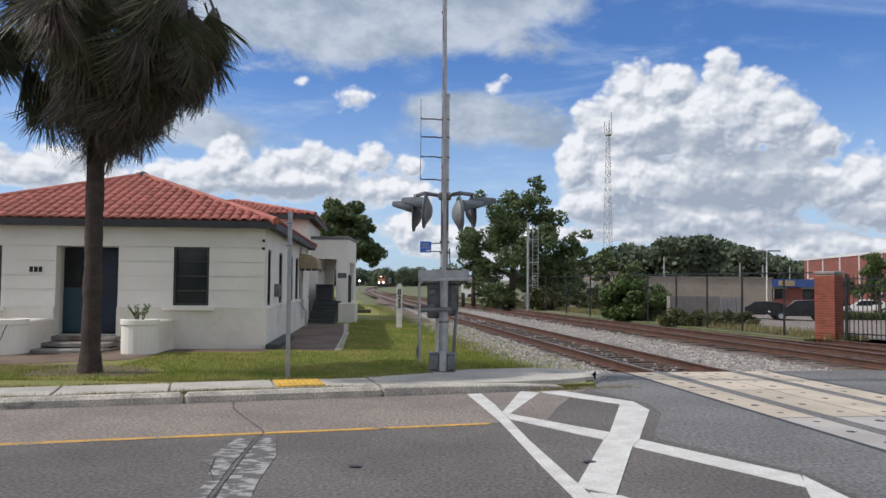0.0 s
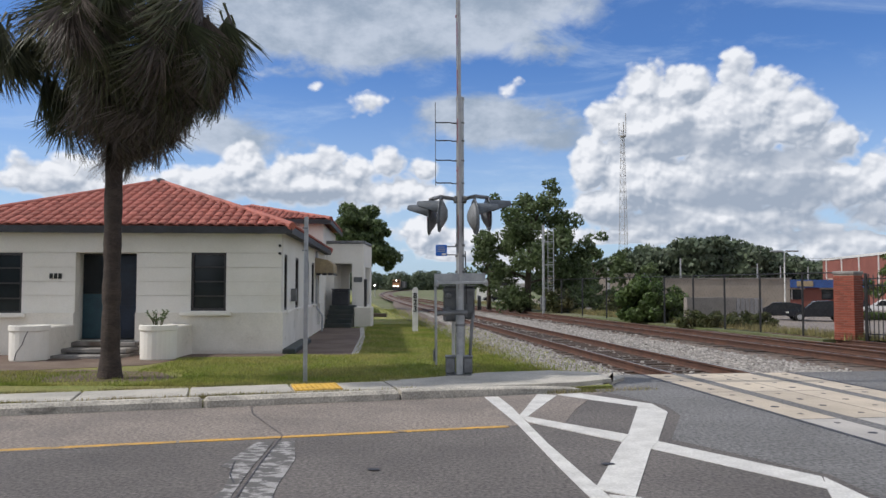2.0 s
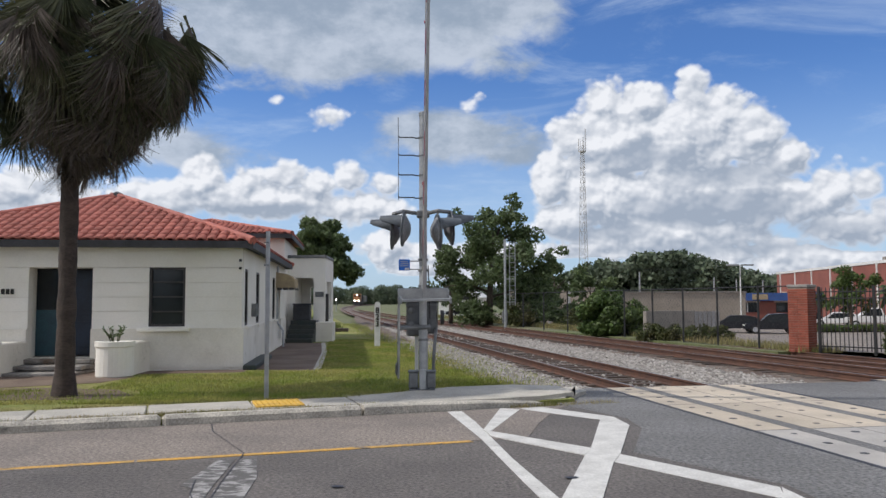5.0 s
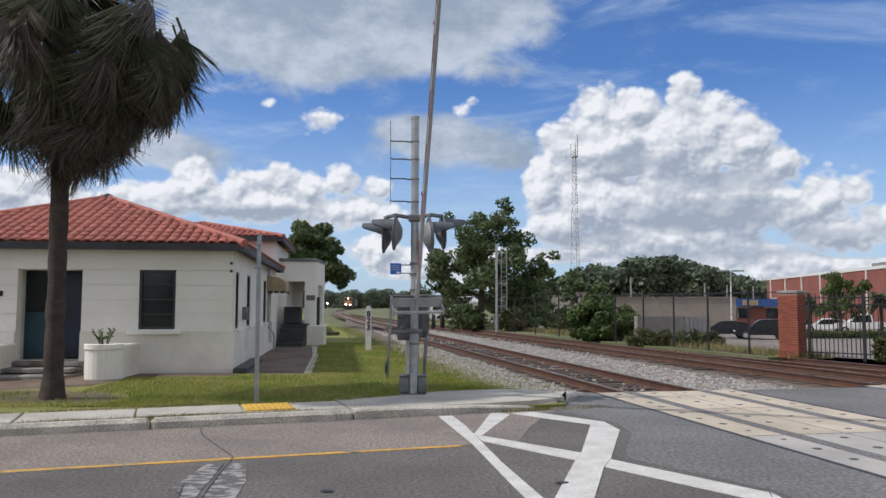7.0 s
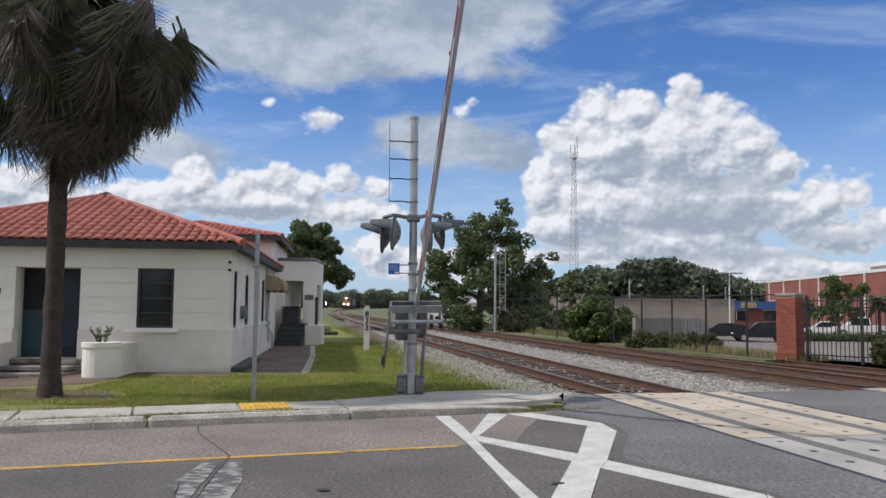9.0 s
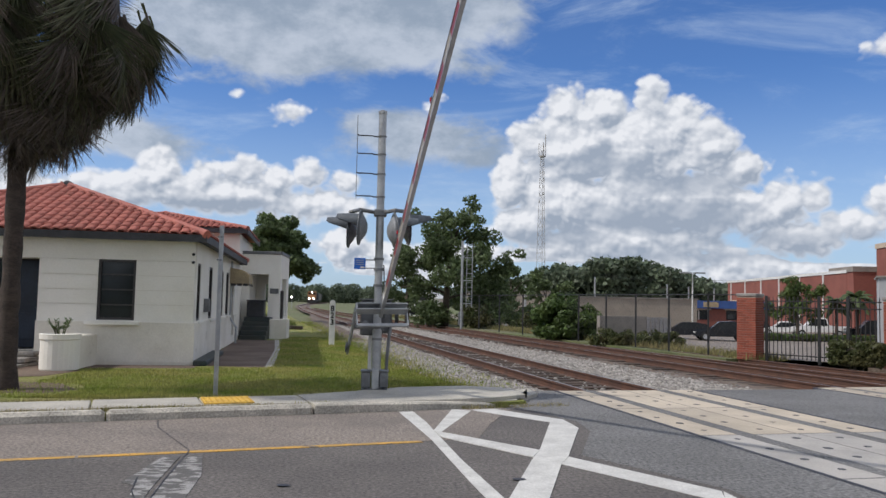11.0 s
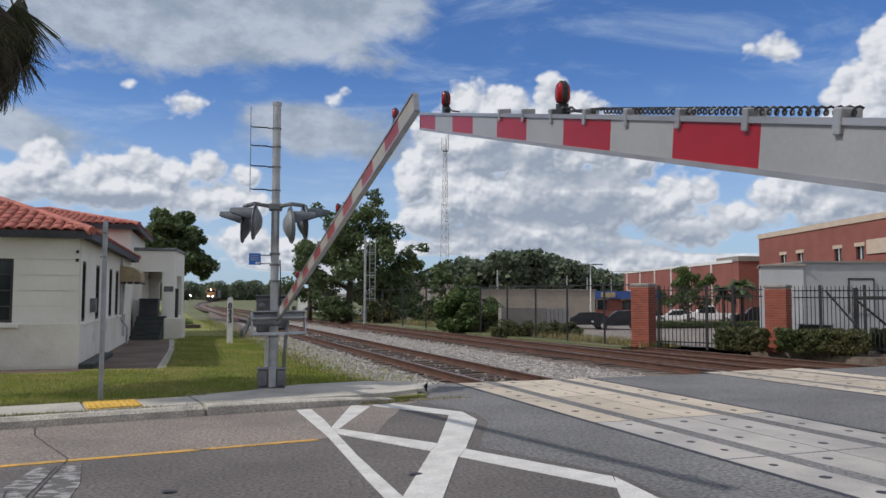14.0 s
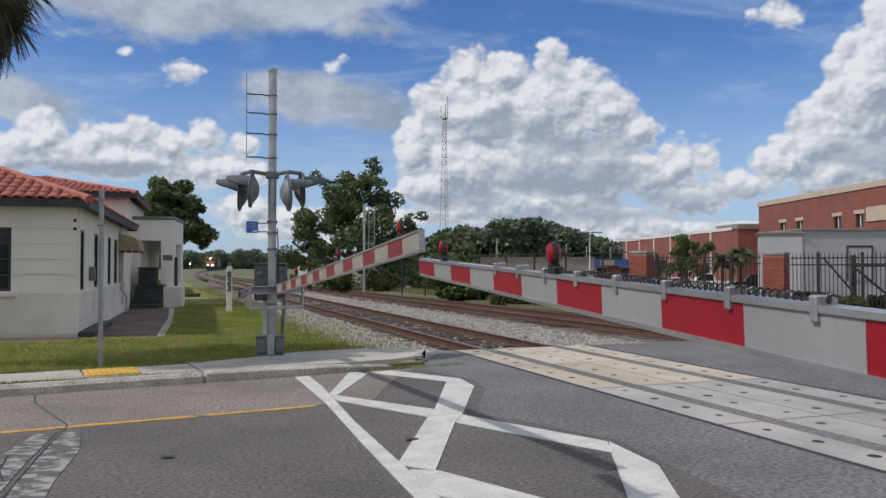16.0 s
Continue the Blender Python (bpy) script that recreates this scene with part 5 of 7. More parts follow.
def signal_head(parent, m):
    """A flashing light: round background, long visor, lamp housing. It faces +x."""
    bm = bm_new()
    lathe(bm, [(0.295, -0.012), (0.302, 0.0), (0.295, 0.012)], 28)
    bm.transform(m @ pose(0, 0, 0, 0, 90, 0))
    head = part("signal_head", bm, M_HOOD, parent, "dark grey flashing light with a long visor")
    bm, rows = bm_new(), []
    for x, r in ((0.0, 0.15), (0.18, 0.135), (0.40, 0.10)):
        rows.append([bm.verts.new(m @ Vector((x, r * math.sin(a), 0.085 + 0.04 * x + r * math.cos(a)))) for a in [radians(-118 + 236 * k / 14) * (1 - 0.35 * x / 0.44) for k in range(15)]])
    for a, b in zip(rows, rows[1:]):
        for k in range(14):
            bm.faces.new((a[k], a[k + 1], b[k + 1], b[k]))
    part("visor", bm, M_HOOD, head)
    bm = bm_new()
    lathe(bm, [(0.25, 0.0), (0.22, 0.03), (0.15, 0.075), (0.09, 0.105), (0.03, 0.115)], 18)
    bm.transform(m @ pose(-0.012, 0, 0, 0, -90, 0))
    part("housing", bm, M_DISH, head, "pale grey domed back", smooth=True)
    bm = bm_new()
    lathe(bm, [(0.14, 0.012), (0.10, 0.04), (0.02, 0.055)], 14)
    bm.transform(m @ pose(0, 0, 0, 0, 90, 0))
    part("lens", bm, M_REDLENS, head, "unlit red lens")
    return head


GATE_A = dict(pivot=(0.02, 13.25, 1.16), az=3.289, lean=0.015)
GATE_B = dict(pivot=(1.501, -0.962, 1.32), az=0.053, lean=-0.065)
MAST_BASE = (0.02, 13.36, 0.10)


def far_gate():
    g = thing("crossing_signal", pose(*MAST_BASE), "galvanised railway crossing mast with flashing lights and a gate arm", "crossing signal", "crossing signals")
    part("mast", cyl(bm_new(), (0, 0, 0), (0, 0, 4.70), 0.068, 0.066, 16), M_GALV, g, smooth=False)
    part("mast_cap", lathe(bm_new(), [(0.075, 4.69), (0.075, 4.74), (0.03, 4.76)], 16), M_GALV, g)
    part("sleeve", cyl(bm_new(), (0, 0, 0), (0, 0, 1.0), 0.078, 0.078, 14), M_GALV, g, "pale galvanised sleeve round the foot")
    for x0, x1 in ((-0.245, -0.085), (0.055, 0.205)):
        bx = part("junction_box", box(bm_new(), x0, x1, -0.15, 0.12, 0.05, 0.31, bevel=0.015), M_GALV_DARK, g, "grey cast junction box at the foot")
        part("lid", box(bm_new(), x0 - 0.01, x1 + 0.01, -0.16, 0.13, 0.311, 0.335, bevel=0.008), M_GALV_DARK, bx)
        for xx in (x0 + 0.03, x1 - 0.03):
            part("anchor_bolt", cyl(bm_new(), (xx, -0.12, -0.02), (xx, -0.12, 0.05), 0.014, n=6), M_GALV_DARK, bx)
    part("base_plate", box(bm_new(), -0.24, 0.20, -0.17, 0.17, -0.02, 0.03, bevel=0.008), M_GALV_DARK, g)
    part("junction_box", box(bm_new(), -0.07, 0.05, -0.17, -0.08, 0.03, 0.36, bevel=0.01), M_GALV, g, "pale galvanised box before the mast")
    for z in (0.85, 1.08, 1.75, 2.02, 2.20, 2.95):
        part("clamp", cyl(bm_new(), (0, 0, z - 0.02), (0, 0, z + 0.02), 0.088, 0.088, 12), M_GALV_DARK, g)
    motor = part("gate_motor", box(bm_new(), -0.29, -0.005, 0.14, 0.52, 0.90, 1.50, bevel=0.03), M_MOTOR, g, "dark grey gate motor housing behind the mast")
    box_bm = box(bm_new(), 0.005, 0.25, 0.16, 0.52, 0.94, 1.50, bevel=0.03)
    part("gate_motor", box_bm, M_MOTOR, g, "dark grey gate motor housing behind the mast")
    for z in (1.10, 1.34):
        part("bearing_cap", lathe(bm_new(), [(0.055, 0.0), (0.05, 0.03), (0.025, 0.045)], 12), M_GALV_DARK, motor, m=pose(-0.2, 0.142, z, 90, 0, 0))
    part("lid", box(bm_new(), -0.31, 0.27, 0.13, 0.54, 1.501, 1.525, bevel=0.008), M_GALV_DARK, motor)
    part("lid_rib", box(bm_new(), -0.30, 0.26, 0.125, 0.139, 1.42, 1.45, bevel=0.004), M_GALV_DARK, motor)
    part("hand_wheel", cyl(bm_new(), (0.30, 0.24, 1.22), (0.36, 0.24, 1.22), 0.13, 0.12, 16), M_BLACKMETAL, g, "black round crank cover")
    part("motor_bracket", box(bm_new(), -0.15, 0.12, 0.05, 0.16, 0.98, 1.10), M_GALV_DARK, g)
    part("conduit", tube(bm_new(), [(0.17, 0.02, 0.33), (0.18, 0.0, 0.60), (0.21, 0.05, 0.95), (0.22, 0.2, 1.05)], 0.028, 8), M_GALV_DARK, g, "grey flexible conduit")
    part("conduit", tube(bm_new(), [(0.11, -0.03, 1.2), (0.10, -0.06, 1.7), (0.085, -0.05, 2.1)], 0.010, 6), M_BLACKMETAL, g)
    part("marker_post", box(bm_new(), -0.145, -0.085, 0.30, 0.34, 0.0, 0.95, bevel=0.005), M_WHITE, g, "white plastic post behind the mast")
    # side ladder of wire brackets
    part("wire", tube(bm_new(), [(-0.42, 0.0, 3.22), (-0.42, 0, 4.0), (-0.425, 0, 4.66)], 0.006, 5), M_GALV_DARK, g, "thin upright wire beside the mast")
    for z in (3.27, 3.66, 4.00, 4.31):
        part("bracket", tube(bm_new(), [(-0.42, 0, z + 0.02), (-0.40, 0, z), (-0.16, 0, z), (-0.13, 0, z - 0.012), (0.0, -0.01, z - 0.012)], 0.011, 6), M_BLACKMETAL, g)
        part("clamp", cyl(bm_new(), (0, 0, z - 0.025), (0, 0, z + 0.0), 0.078, 0.078, 12), M_GALV_DARK, g)
    # cross arm and the four heads
    part("cross_arm", tube(bm_new(), [(-0.53, 0.28, 3.01), (-0.45, 0.24, 3.03), (-0.34, -0.10, 3.02), (0.0, 0.0, 2.98), (0.25, -0.26, 3.01), (0.46, 0.02, 3.02), (0.50, 0.10, 3.0)], 0.034, 8), M_GALV_DARK, g)
    part("cross_arm_hub", box(bm_new(), -0.11, 0.11, -0.10, 0.10, 2.92, 3.04, bevel=0.02), M_GALV_DARK, g)
    for x, y, z, yaw, tilt in ((-0.335, -0.10, 2.72, 174, -4), (-0.52, 0.26, 2.69, 175, -4), (0.48, 0.10, 2.75, 8, -4), (0.25, -0.26, 2.66, 11, -4)):
        signal_head(g, pose(x, y, z) @ pose(0, 0, 0, 0, tilt, yaw))
        part("hanger", tube(bm_new(), [(x, y, 3.02), (x * 0.97, y, 2.92), (x, y, 2.80)], 0.02, 6), M_GALV_DARK, g)
    # blue notice
    sign = part("notice", box(bm_new(), -0.415, -0.225, -0.012, 0.0, 2.02, 2.21, bevel=0.003), M_BLUESIGN, g, "small blue notice with white lines of writing")
    for z, x0, x1 in ((2.17, -0.39, -0.26), (2.135, -0.395, -0.25), (2.10, -0.395, -0.25)):
        part("text_bar", box(bm_new(), x0, x1, -0.016, -0.0125, z - 0.006, z + 0.006), M_GALV, sign)
    part("text_bar", box(bm_new(), -0.31, -0.24, -0.016, -0.0125, 2.035, 2.065), M_WHITE, sign, "white label")
    for z in (2.04, 2.18):
        part("notice_bracket", tube(bm_new(), [(-0.23, 0.0, z), (-0.08, 0.0, z), (0.0, -0.02, z)], 0.009, 6), M_GALV_DARK, g)
    # moving arm with its yoke and counterweights
    arm = gate_arm(g, 7.73, 0.60, False, M_ARMRED_DULL, M_ARMCREAM, (7.22, 5.01, 2.4), 0.145, 0.125)
    bm = bm_new()
    box(bm, 0.50, 0.52, -0.42, 0.42, -0.06, 0.06), box(bm, 0.52, 0.66, -0.42, 0.42, 0.045, 0.06), box(bm, 0.52, 0.66, -0.42, 0.42, -0.06, -0.045)
    yoke = part("yoke", bm, M_GALV, arm, "galvanised channel carrying the arm")
    for y in (-0.36, -0.24, -0.12, 0.12, 0.24, 0.36):
        part("bolt", cyl(bm_new(), (0.49, y, 0.0), (0.50, y, 0.0), 0.015, n=6), M_GALV_DARK, yoke)
    for y0, y1, back in ((-0.43, -0.40, -0.86),):
        bm = bm_new()
        pr = [(0.66, 0.055), (0.30, 0.07), (min(back + 0.6, 0.25), 0.03), (back, 0.075), (back, -0.055), (min(back + 0.6, 0.25), -0.09), (0.30, -0.05), (0.66, -0.055)]
        lo, hi = [bm.verts.new((x, y0, z)) for x, z in pr], [bm.verts.new((x, y1, z)) for x, z in pr]
        bm.faces.new(lo), bm.faces.new(hi[::-1])
        for i in range(len(pr)):
            j = (i + 1) % len(pr)
            bm.faces.new((lo[j], lo[i], hi[i], hi[j]))
        part("counter_arm", bm, M_GALV, arm)
    part("lower_rail", box(bm_new(), 0.50, 0.54, -0.42, 0.42, -0.30, -0.25, bevel=0.004), M_GALV, arm)
    for y in (-0.41, 0.41):
        part("side_plate", box(bm_new(), 0.46, 0.56, y - 0.012, y + 0.012, -0.30, 0.06, bevel=0.004), M_GALV, arm)
    part("counterweight", box(bm_new(), -0.80, -0.62, -0.46, -0.435, -0.05, 0.06, bevel=0.008), M_GALV_DARK, arm)
    for s in (0.45, 0.1, -0.25, -0.6):
        part("bolt", cyl(bm_new(), (s, -0.445, 0.0), (s, -0.425, 0.0), 0.016, n=8), M_GALV_DARK, arm)
    part("shaft", cyl(bm_new(), (0, -0.42, 0), (0, 0.12, 0), 0.035, n=10), M_GALV_DARK, arm)
    return arm


def near_gate():
    px, py, pz = GATE_B["pivot"]
    g = thing("crossing_signal", pose(px + 0.1, py - 0.25, 0.0), "galvanised crossing gate mast with a lowering striped arm", "crossing signal", "crossing signals")
    part("mast", cyl(bm_new(), (0, 0, 0), (0, 0, 3.2), 0.066, n=14), M_GALV, g)
    part("gate_motor", box(bm_new(), -0.2, 0.2, -0.40, -0.1, 1.0, 1.5, bevel=0.03), M_GALV_DARK, g)
    part("base_plate", box(bm_new(), -0.2, 0.2, -0.2, 0.2, 0.0, 0.12, bevel=0.02), M_GALV_DARK, g)
    arm = gate_arm(g, 6.53, 0.45, True, M_ARMRED, M_GREYWHITE, (6.53 - 1.47 * 0.406, 6.53 - 5.85 * 0.406, 1.2), 0.105, 0.150, coil=(6.53 - 9.75 * 0.406, 6.53 - 6.75 * 0.406))
    part("yoke", box(bm_new(), -0.1, 0.5, -0.06, -0.03, -0.06, 0.06, bevel=0.005), M_GALV, arm)
    part("reflector", cyl(bm_new(), (6.53 - 3.2 * 0.406, -0.024, 0.0), (6.53 - 3.2 * 0.406, -0.016, 0.0), 0.012, n=10), M_GALV_DARK, arm)
    return arm


ARM_A, ARM_B = far_gate(), near_gate()


def sign_pole():
    p = thing("sign_pole", pose(-2.45, 12.55, 0.10), "thin galvanised steel sign pole standing in the pavement", "pole")
    bm = box(bm_new(), -0.032, 0.032, -0.006, 0.006, -0.05, 2.62)
    box(bm, -0.032, -0.022, -0.028, -0.006, -0.05, 2.62)
    box(bm, 0.022, 0.032, -0.028, -0.006, -0.05, 2.62)
    part("post", bm, M_GALV, p)
    for z in (2.08, 2.44):
        part("bolt", cyl(bm_new(), (-0.06, -0.01, z), (0.02, -0.01, z), 0.012, n=8), M_GALV_DARK, p)


sign_pole()


def milepost():
    p = thing("milepost", pose(-1.50, 27.2, 0.0), "white wooden railway milepost with black numbers", "milepost")
    bm = box(bm_new(), -0.095, 0.095, -0.05, 0.05, -0.1, 1.50, bevel=0.012)
    cyl(bm, (0, -0.046, 1.49), (0, 0.046, 1.49), 0.093, n=20)
    part("post", bm, M_WHITE, p)
    for ch, z in (("8", 1.22), ("2", 0.99), ("3", 0.76)):
        cu = bpy.data.curves.new("digit", "FONT")
        cu.body, cu.size, cu.align_x, cu.extrude = ch, 0.27, "CENTER", 0.004
        cu.offset = 0.008
        tmp = bpy.data.objects.new("digit", cu)
        scene.collection.objects.link(tmp)
        bpy.context.view_layer.update()
        me = bpy.data.meshes.new_from_object(tmp.evaluated_get(bpy.context.evaluated_depsgraph_get()))
        bpy.data.objects.remove(tmp)
        me.materials.clear()
        me.materials.append(M_BLACK)
        part("digit", me, M_BLACK, p, "black painted number", m=pose(0, -0.056, z - 0.02, 90, 0, 0))


milepost()



# ---- painted marks on the road ----
W_LABEL = "white painted crossing marking on the asphalt"
for z, pts in (
        (0.006, [(0.36, 11.46), (0.68, 9.16), (0.88, 7.02), (1.05, 5.42), (1.10, 4.6), (1.28, 4.6), (1.22, 5.38), (1.09, 6.45), (0.90, 8.09), (0.70, 10.49), (0.57, 11.50)]),
        (0.009, [(1.84, 8.66), (1.65, 8.12), (1.07, 6.30), (1.33, 6.05), (1.88, 7.83), (2.05, 8.23), (2.65, 10.12), (2.62, 10.85), (2.45, 10.85)]),
        (0.009, [(0.74, 9.80), (0.80, 9.62), (1.43, 11.63), (1.16, 11.78)]),
        (0.006, [(1.52, 11.60), (2.42, 10.58), (2.60, 10.88), (1.80, 11.88), (1.45, 11.76)]),
        (0.012, [(0.81, 9.36), (1.67, 8.20), (1.82, 8.56), (0.75, 9.81)]),
        (0.006, [(1.89, 7.86), (2.91, 6.33), (3.04, 6.74), (2.05, 8.23)]),
        (0.009, [(2.91, 6.36), (2.49, 5.13), (2.32, 4.5), (2.67, 4.5), (2.83, 5.06), (3.09, 5.86), (3.05, 6.72)]),
        (0.012, [(1.14, 6.10), (1.20, 5.42), (1.85, 4.75), (2.05, 4.95), (1.36, 6.02)])):
    stripe("crossing_marking", pts, M_PAINT, W_LABEL, z)
for pts in ([(-1.62, 4.9), (-1.30, 5.1), (-1.46, 6.3), (-1.52, 7.3), (-1.70, 8.16), (-1.86, 8.16), (-1.78, 6.8), (-1.66, 5.9)],
            [(-1.97, 4.9), (-1.68, 4.9), (-1.73, 5.9), (-1.83, 6.9), (-1.91, 8.14), (-2.08, 8.10), (-2.12, 7.0), (-1.98, 6.9), (-1.86, 6.2), (-1.90, 5.4)]):
    stripe("worn_patch", pts, M_PAINT_WORN, "worn white patch beside a crack in the asphalt")
a, b = Vector((-30.0, 0.60)), Vector((0.555, 9.07))
d = (Vector((0.555, 9.07)) - Vector((-4.28, 7.70))).normalized()
s = Vector((-d.y, d.x)) * 0.05
for k in range(9):
    p, q = b - d * (3.6 * k), b - d * (3.6 * (k + 1) - 0.03)
    stripe("lane_line", [tuple(q - s), tuple(p - s), tuple(p + s), tuple(q + s)], M_YELLOW, "thin worn yellow line along the road")
bm = bm_new()
for pts in ([(-1.89, 8.45), (-1.80, 7.2), (-1.70, 6.1), (-1.62, 4.9)], [(-2.05, 7.2), (-1.95, 6.7), (-1.83, 6.4)], [(-1.89, 8.45), (-2.6, 9.9), (-2.75, 10.45)]):
    for p, q in zip(pts, pts[1:]):
        p, q = Vector((*p, 0.0)), Vector((*q, 0.0))
        w = Vector((0.006, 0, 0))
        vs = [bm.verts.new(v + Vector((0, 0, 0.0095))) for v in (p - w, p + w, q + w, q - w)]
        bm.faces.new(vs)
tagged(part("road_crack", bm, M_RUBBER), "dark cracks in the asphalt", "crack", kind="structure")
bm = bm_new()
for x, y, r in ((1.33, 7.15, 0.05), (-0.75, 6.9, 0.045)):
    bm.faces.new([bm.verts.new((x + r * math.cos(k * 0.7) * 1.3, y + r * math.sin(k * 0.7), 0.0125)) for k in range(9)])
tagged(part("tar_spot", bm, M_RUBBER), "small dark tar spots on the road", "stain", kind="structure")


# ---- beyond the tracks ----
tagged(raw("car_park", [(12.6, 24.9, 0), (15.4, 21.4, 0), (26, 12, 0), (140, 12, 0), (140, 40, -0.35), (30, 40, -0.45), (24, 50, -0.8), (19, 60, -1.15), (140, 60, -1.15), (140, 170, -1.15), (12, 170, -1.15), (10.5, 60, -1.15), (11.0, 37, -0.1)],
           [(0, 1, 12), (1, 5, 6, 12), (1, 2, 5), (2, 3, 4, 5), (5, 4, 8, 6), (6, 8, 7), (12, 6, 7, 11), (7, 8, 9, 10, 11)], M_ASPHALT_OLD), "pale worn asphalt car park sloping away behind the fence", "car park", kind="structure")
sheet("verge", [(16.0, 17.4), (60, 24.2), (60, 30), (15.2, 21.5), (14.2, 21.8)], 0.02, M_BALLAST, "brown gravel verge before the fence", "verge", thick=0.2)
sheet("trackside_verge", [(11.2, 24.5), (12.6, 24.9), (11.0, 37), (5.6, 66), (-4, 130), (-9, 130), (1.2, 70), (5.6, 47), (9.2, 33)], -0.02, M_FIELD, "weedy verge beside the far track", "verge", thick=0.2)


def brick_pier(x, y, h, label, angle, w=0.62):
    """Brick gate pier with a concrete cap, laid in courses."""
    p = thing("gate_pier", pose(x, y, -0.02, 0, 0, angle), label, "gate pier", "brick gate piers")
    part("core", box(bm_new(), -w / 2 + 0.012, w / 2 - 0.012, -w / 2 + 0.012, w / 2 - 0.012, 0, h - 0.1), M_MORTAR, p, "mortar joints")
    n = int((h - 0.1) / 0.0755)
    lmes = to_mesh("brick", box(bm_new(), -0.098, 0.098, -0.05, 0.0, 0.0, 0.064), M_BRICK)
    hmes = to_mesh("brick", box(bm_new(), -0.046, 0.046, -0.05, 0.0, 0.0, 0.064), M_BRICK)
    for j in range(n):
        for side in range(2):
            m0 = pose(0, 0, j * 0.0755 + 0.006, 0, 0, -90 * side) @ pose(0, -w / 2 + 0.05 - 0.05, 0)
            if j % 2:
                for u in (-0.205, 0.0, 0.205):
                    part("brick", lmes, M_BRICK, p, m=m0 @ pose(u, 0.05, 0))
            else:
                for u, me in ((-0.258, hmes), (-0.1045, lmes), (0.1045, lmes), (0.258, hmes)):
                    part("brick", me, M_BRICK, p, m=m0 @ pose(u, 0.05, 0))
    part("cap", box(bm_new(), -w / 2 - 0.02, w / 2 + 0.02, -w / 2 - 0.02, w / 2 + 0.02, h - 0.1, h, bevel=0.02), M_STEP, p, "weathered concrete cap")
    return p


brick_pier(11.98, 24.45, 2.10, "red brick gate pier with a weathered cap beside the track", 40)
brick_pier(14.72, 21.15, 2.02, "red brick gate pier with a concrete cap behind the hedge", 40)


def picket_fence(p, q, h, label, n, posts=(), brace=False):
    """Black steel picket fence from p to q."""
    p, q = Vector((*p, 0)), Vector((*q, 0))
    d = (q - p)
    L = d.length
    ang = math.degrees(math.atan2(d.y, d.x))
    f = thing("picket_fence", pose(p.x, p.y, 0, 0, 0, ang), label, "fence", "black picket fence")
    for z in (0.16, h - 0.32, h - 0.12):
        part("fence_rail", box(bm_new(), 0, L, -0.018, 0.018, z, z + 0.036), M_BLACKMETAL, f)
    bm = box(bm_new(), -0.011, 0.011, -0.011, 0.011, 0.06, h)
    vs = [bm.verts.new(v) for v in ((-0.011, -0.011, h), (0.011, -0.011, h), (0.011, 0.011, h), (-0.011, 0.011, h), (0, 0, h + 0.06))]
    for i in range(4):
        bm.faces.new((vs[i], vs[(i + 1) % 4], vs[4]))
    me = to_mesh("picket", bm, M_BLACKMETAL)
    for k in range(n):
        part("picket", me, M_BLACKMETAL, f, m=pose((k + 0.5) * L / n, 0.03, 0))
    for u in posts:
        part("post", box(bm_new(), u - 0.04, u + 0.04, -0.05, 0.03, -0.05, h + 0.06, bevel=0.005), M_BLACKMETAL, f)
    if brace:
        for u in brace:
            part("brace", tube(bm_new(), [(u, -0.04, h - 0.1), (u + 1.1, -0.04, 0.4)], 0.035, 4), M_BLACKMETAL, f)
    return f


picket_fence((12.25, 24.15), (14.45, 21.5), 1.95, "black steel picket fence between brick piers", 27, (0.12, 1.72, 2.55))
picket_fence((15.0, 20.85), (19.6, 15.9), 1.92, "black steel picket gate with diagonal braces", 62, (0.75, 1.9, 4.3), (0.9, 2.9))


def gate_gear():
    """The sliding gate's second frame and its motor box, behind the pickets."""
    fr = pose(15.0, 20.85, 0, 0, 0, math.degrees(math.atan2(15.9 - 20.85, 4.6)))
    g = thing("sliding_gate", fr @ pose(0, 0.45, 0), "black steel sliding gate frame behind the picket fence", "gate")
    for x0, x1, z0, z1 in ((1.55, 5.6, 1.56, 1.66), (1.55, 5.6, 0.20, 0.30), (1.55, 1.68, 0.0, 1.9), (2.95, 3.05, 0.2, 1.66), (4.3, 4.4, 0.2, 1.66)):
        part("gate_bar", box(bm_new(), x0, x1, -0.05, 0.05, z0, z1, bevel=0.006), M_BLACKMETAL, g)
    part("brace", tube(bm_new(), [(1.68, 0, 1.5), (2.95, 0, 0.3)], 0.04, 4), M_BLACKMETAL, g)
    c = thing("gate_motor_box", fr @ pose(0.45, 0.9, 0), "low black gate motor box behind the fence", "motor box")
    part("housing", box(bm_new(), -0.45, 0.45, -0.25, 0.25, -0.05, 0.78, bevel=0.03), M_BLACKMETAL, c)
    part("lid", box(bm_new(), -0.47, 0.47, -0.27, 0.27, 0.781, 0.82, bevel=0.012), M_GALV_DARK, c)


gate_gear()


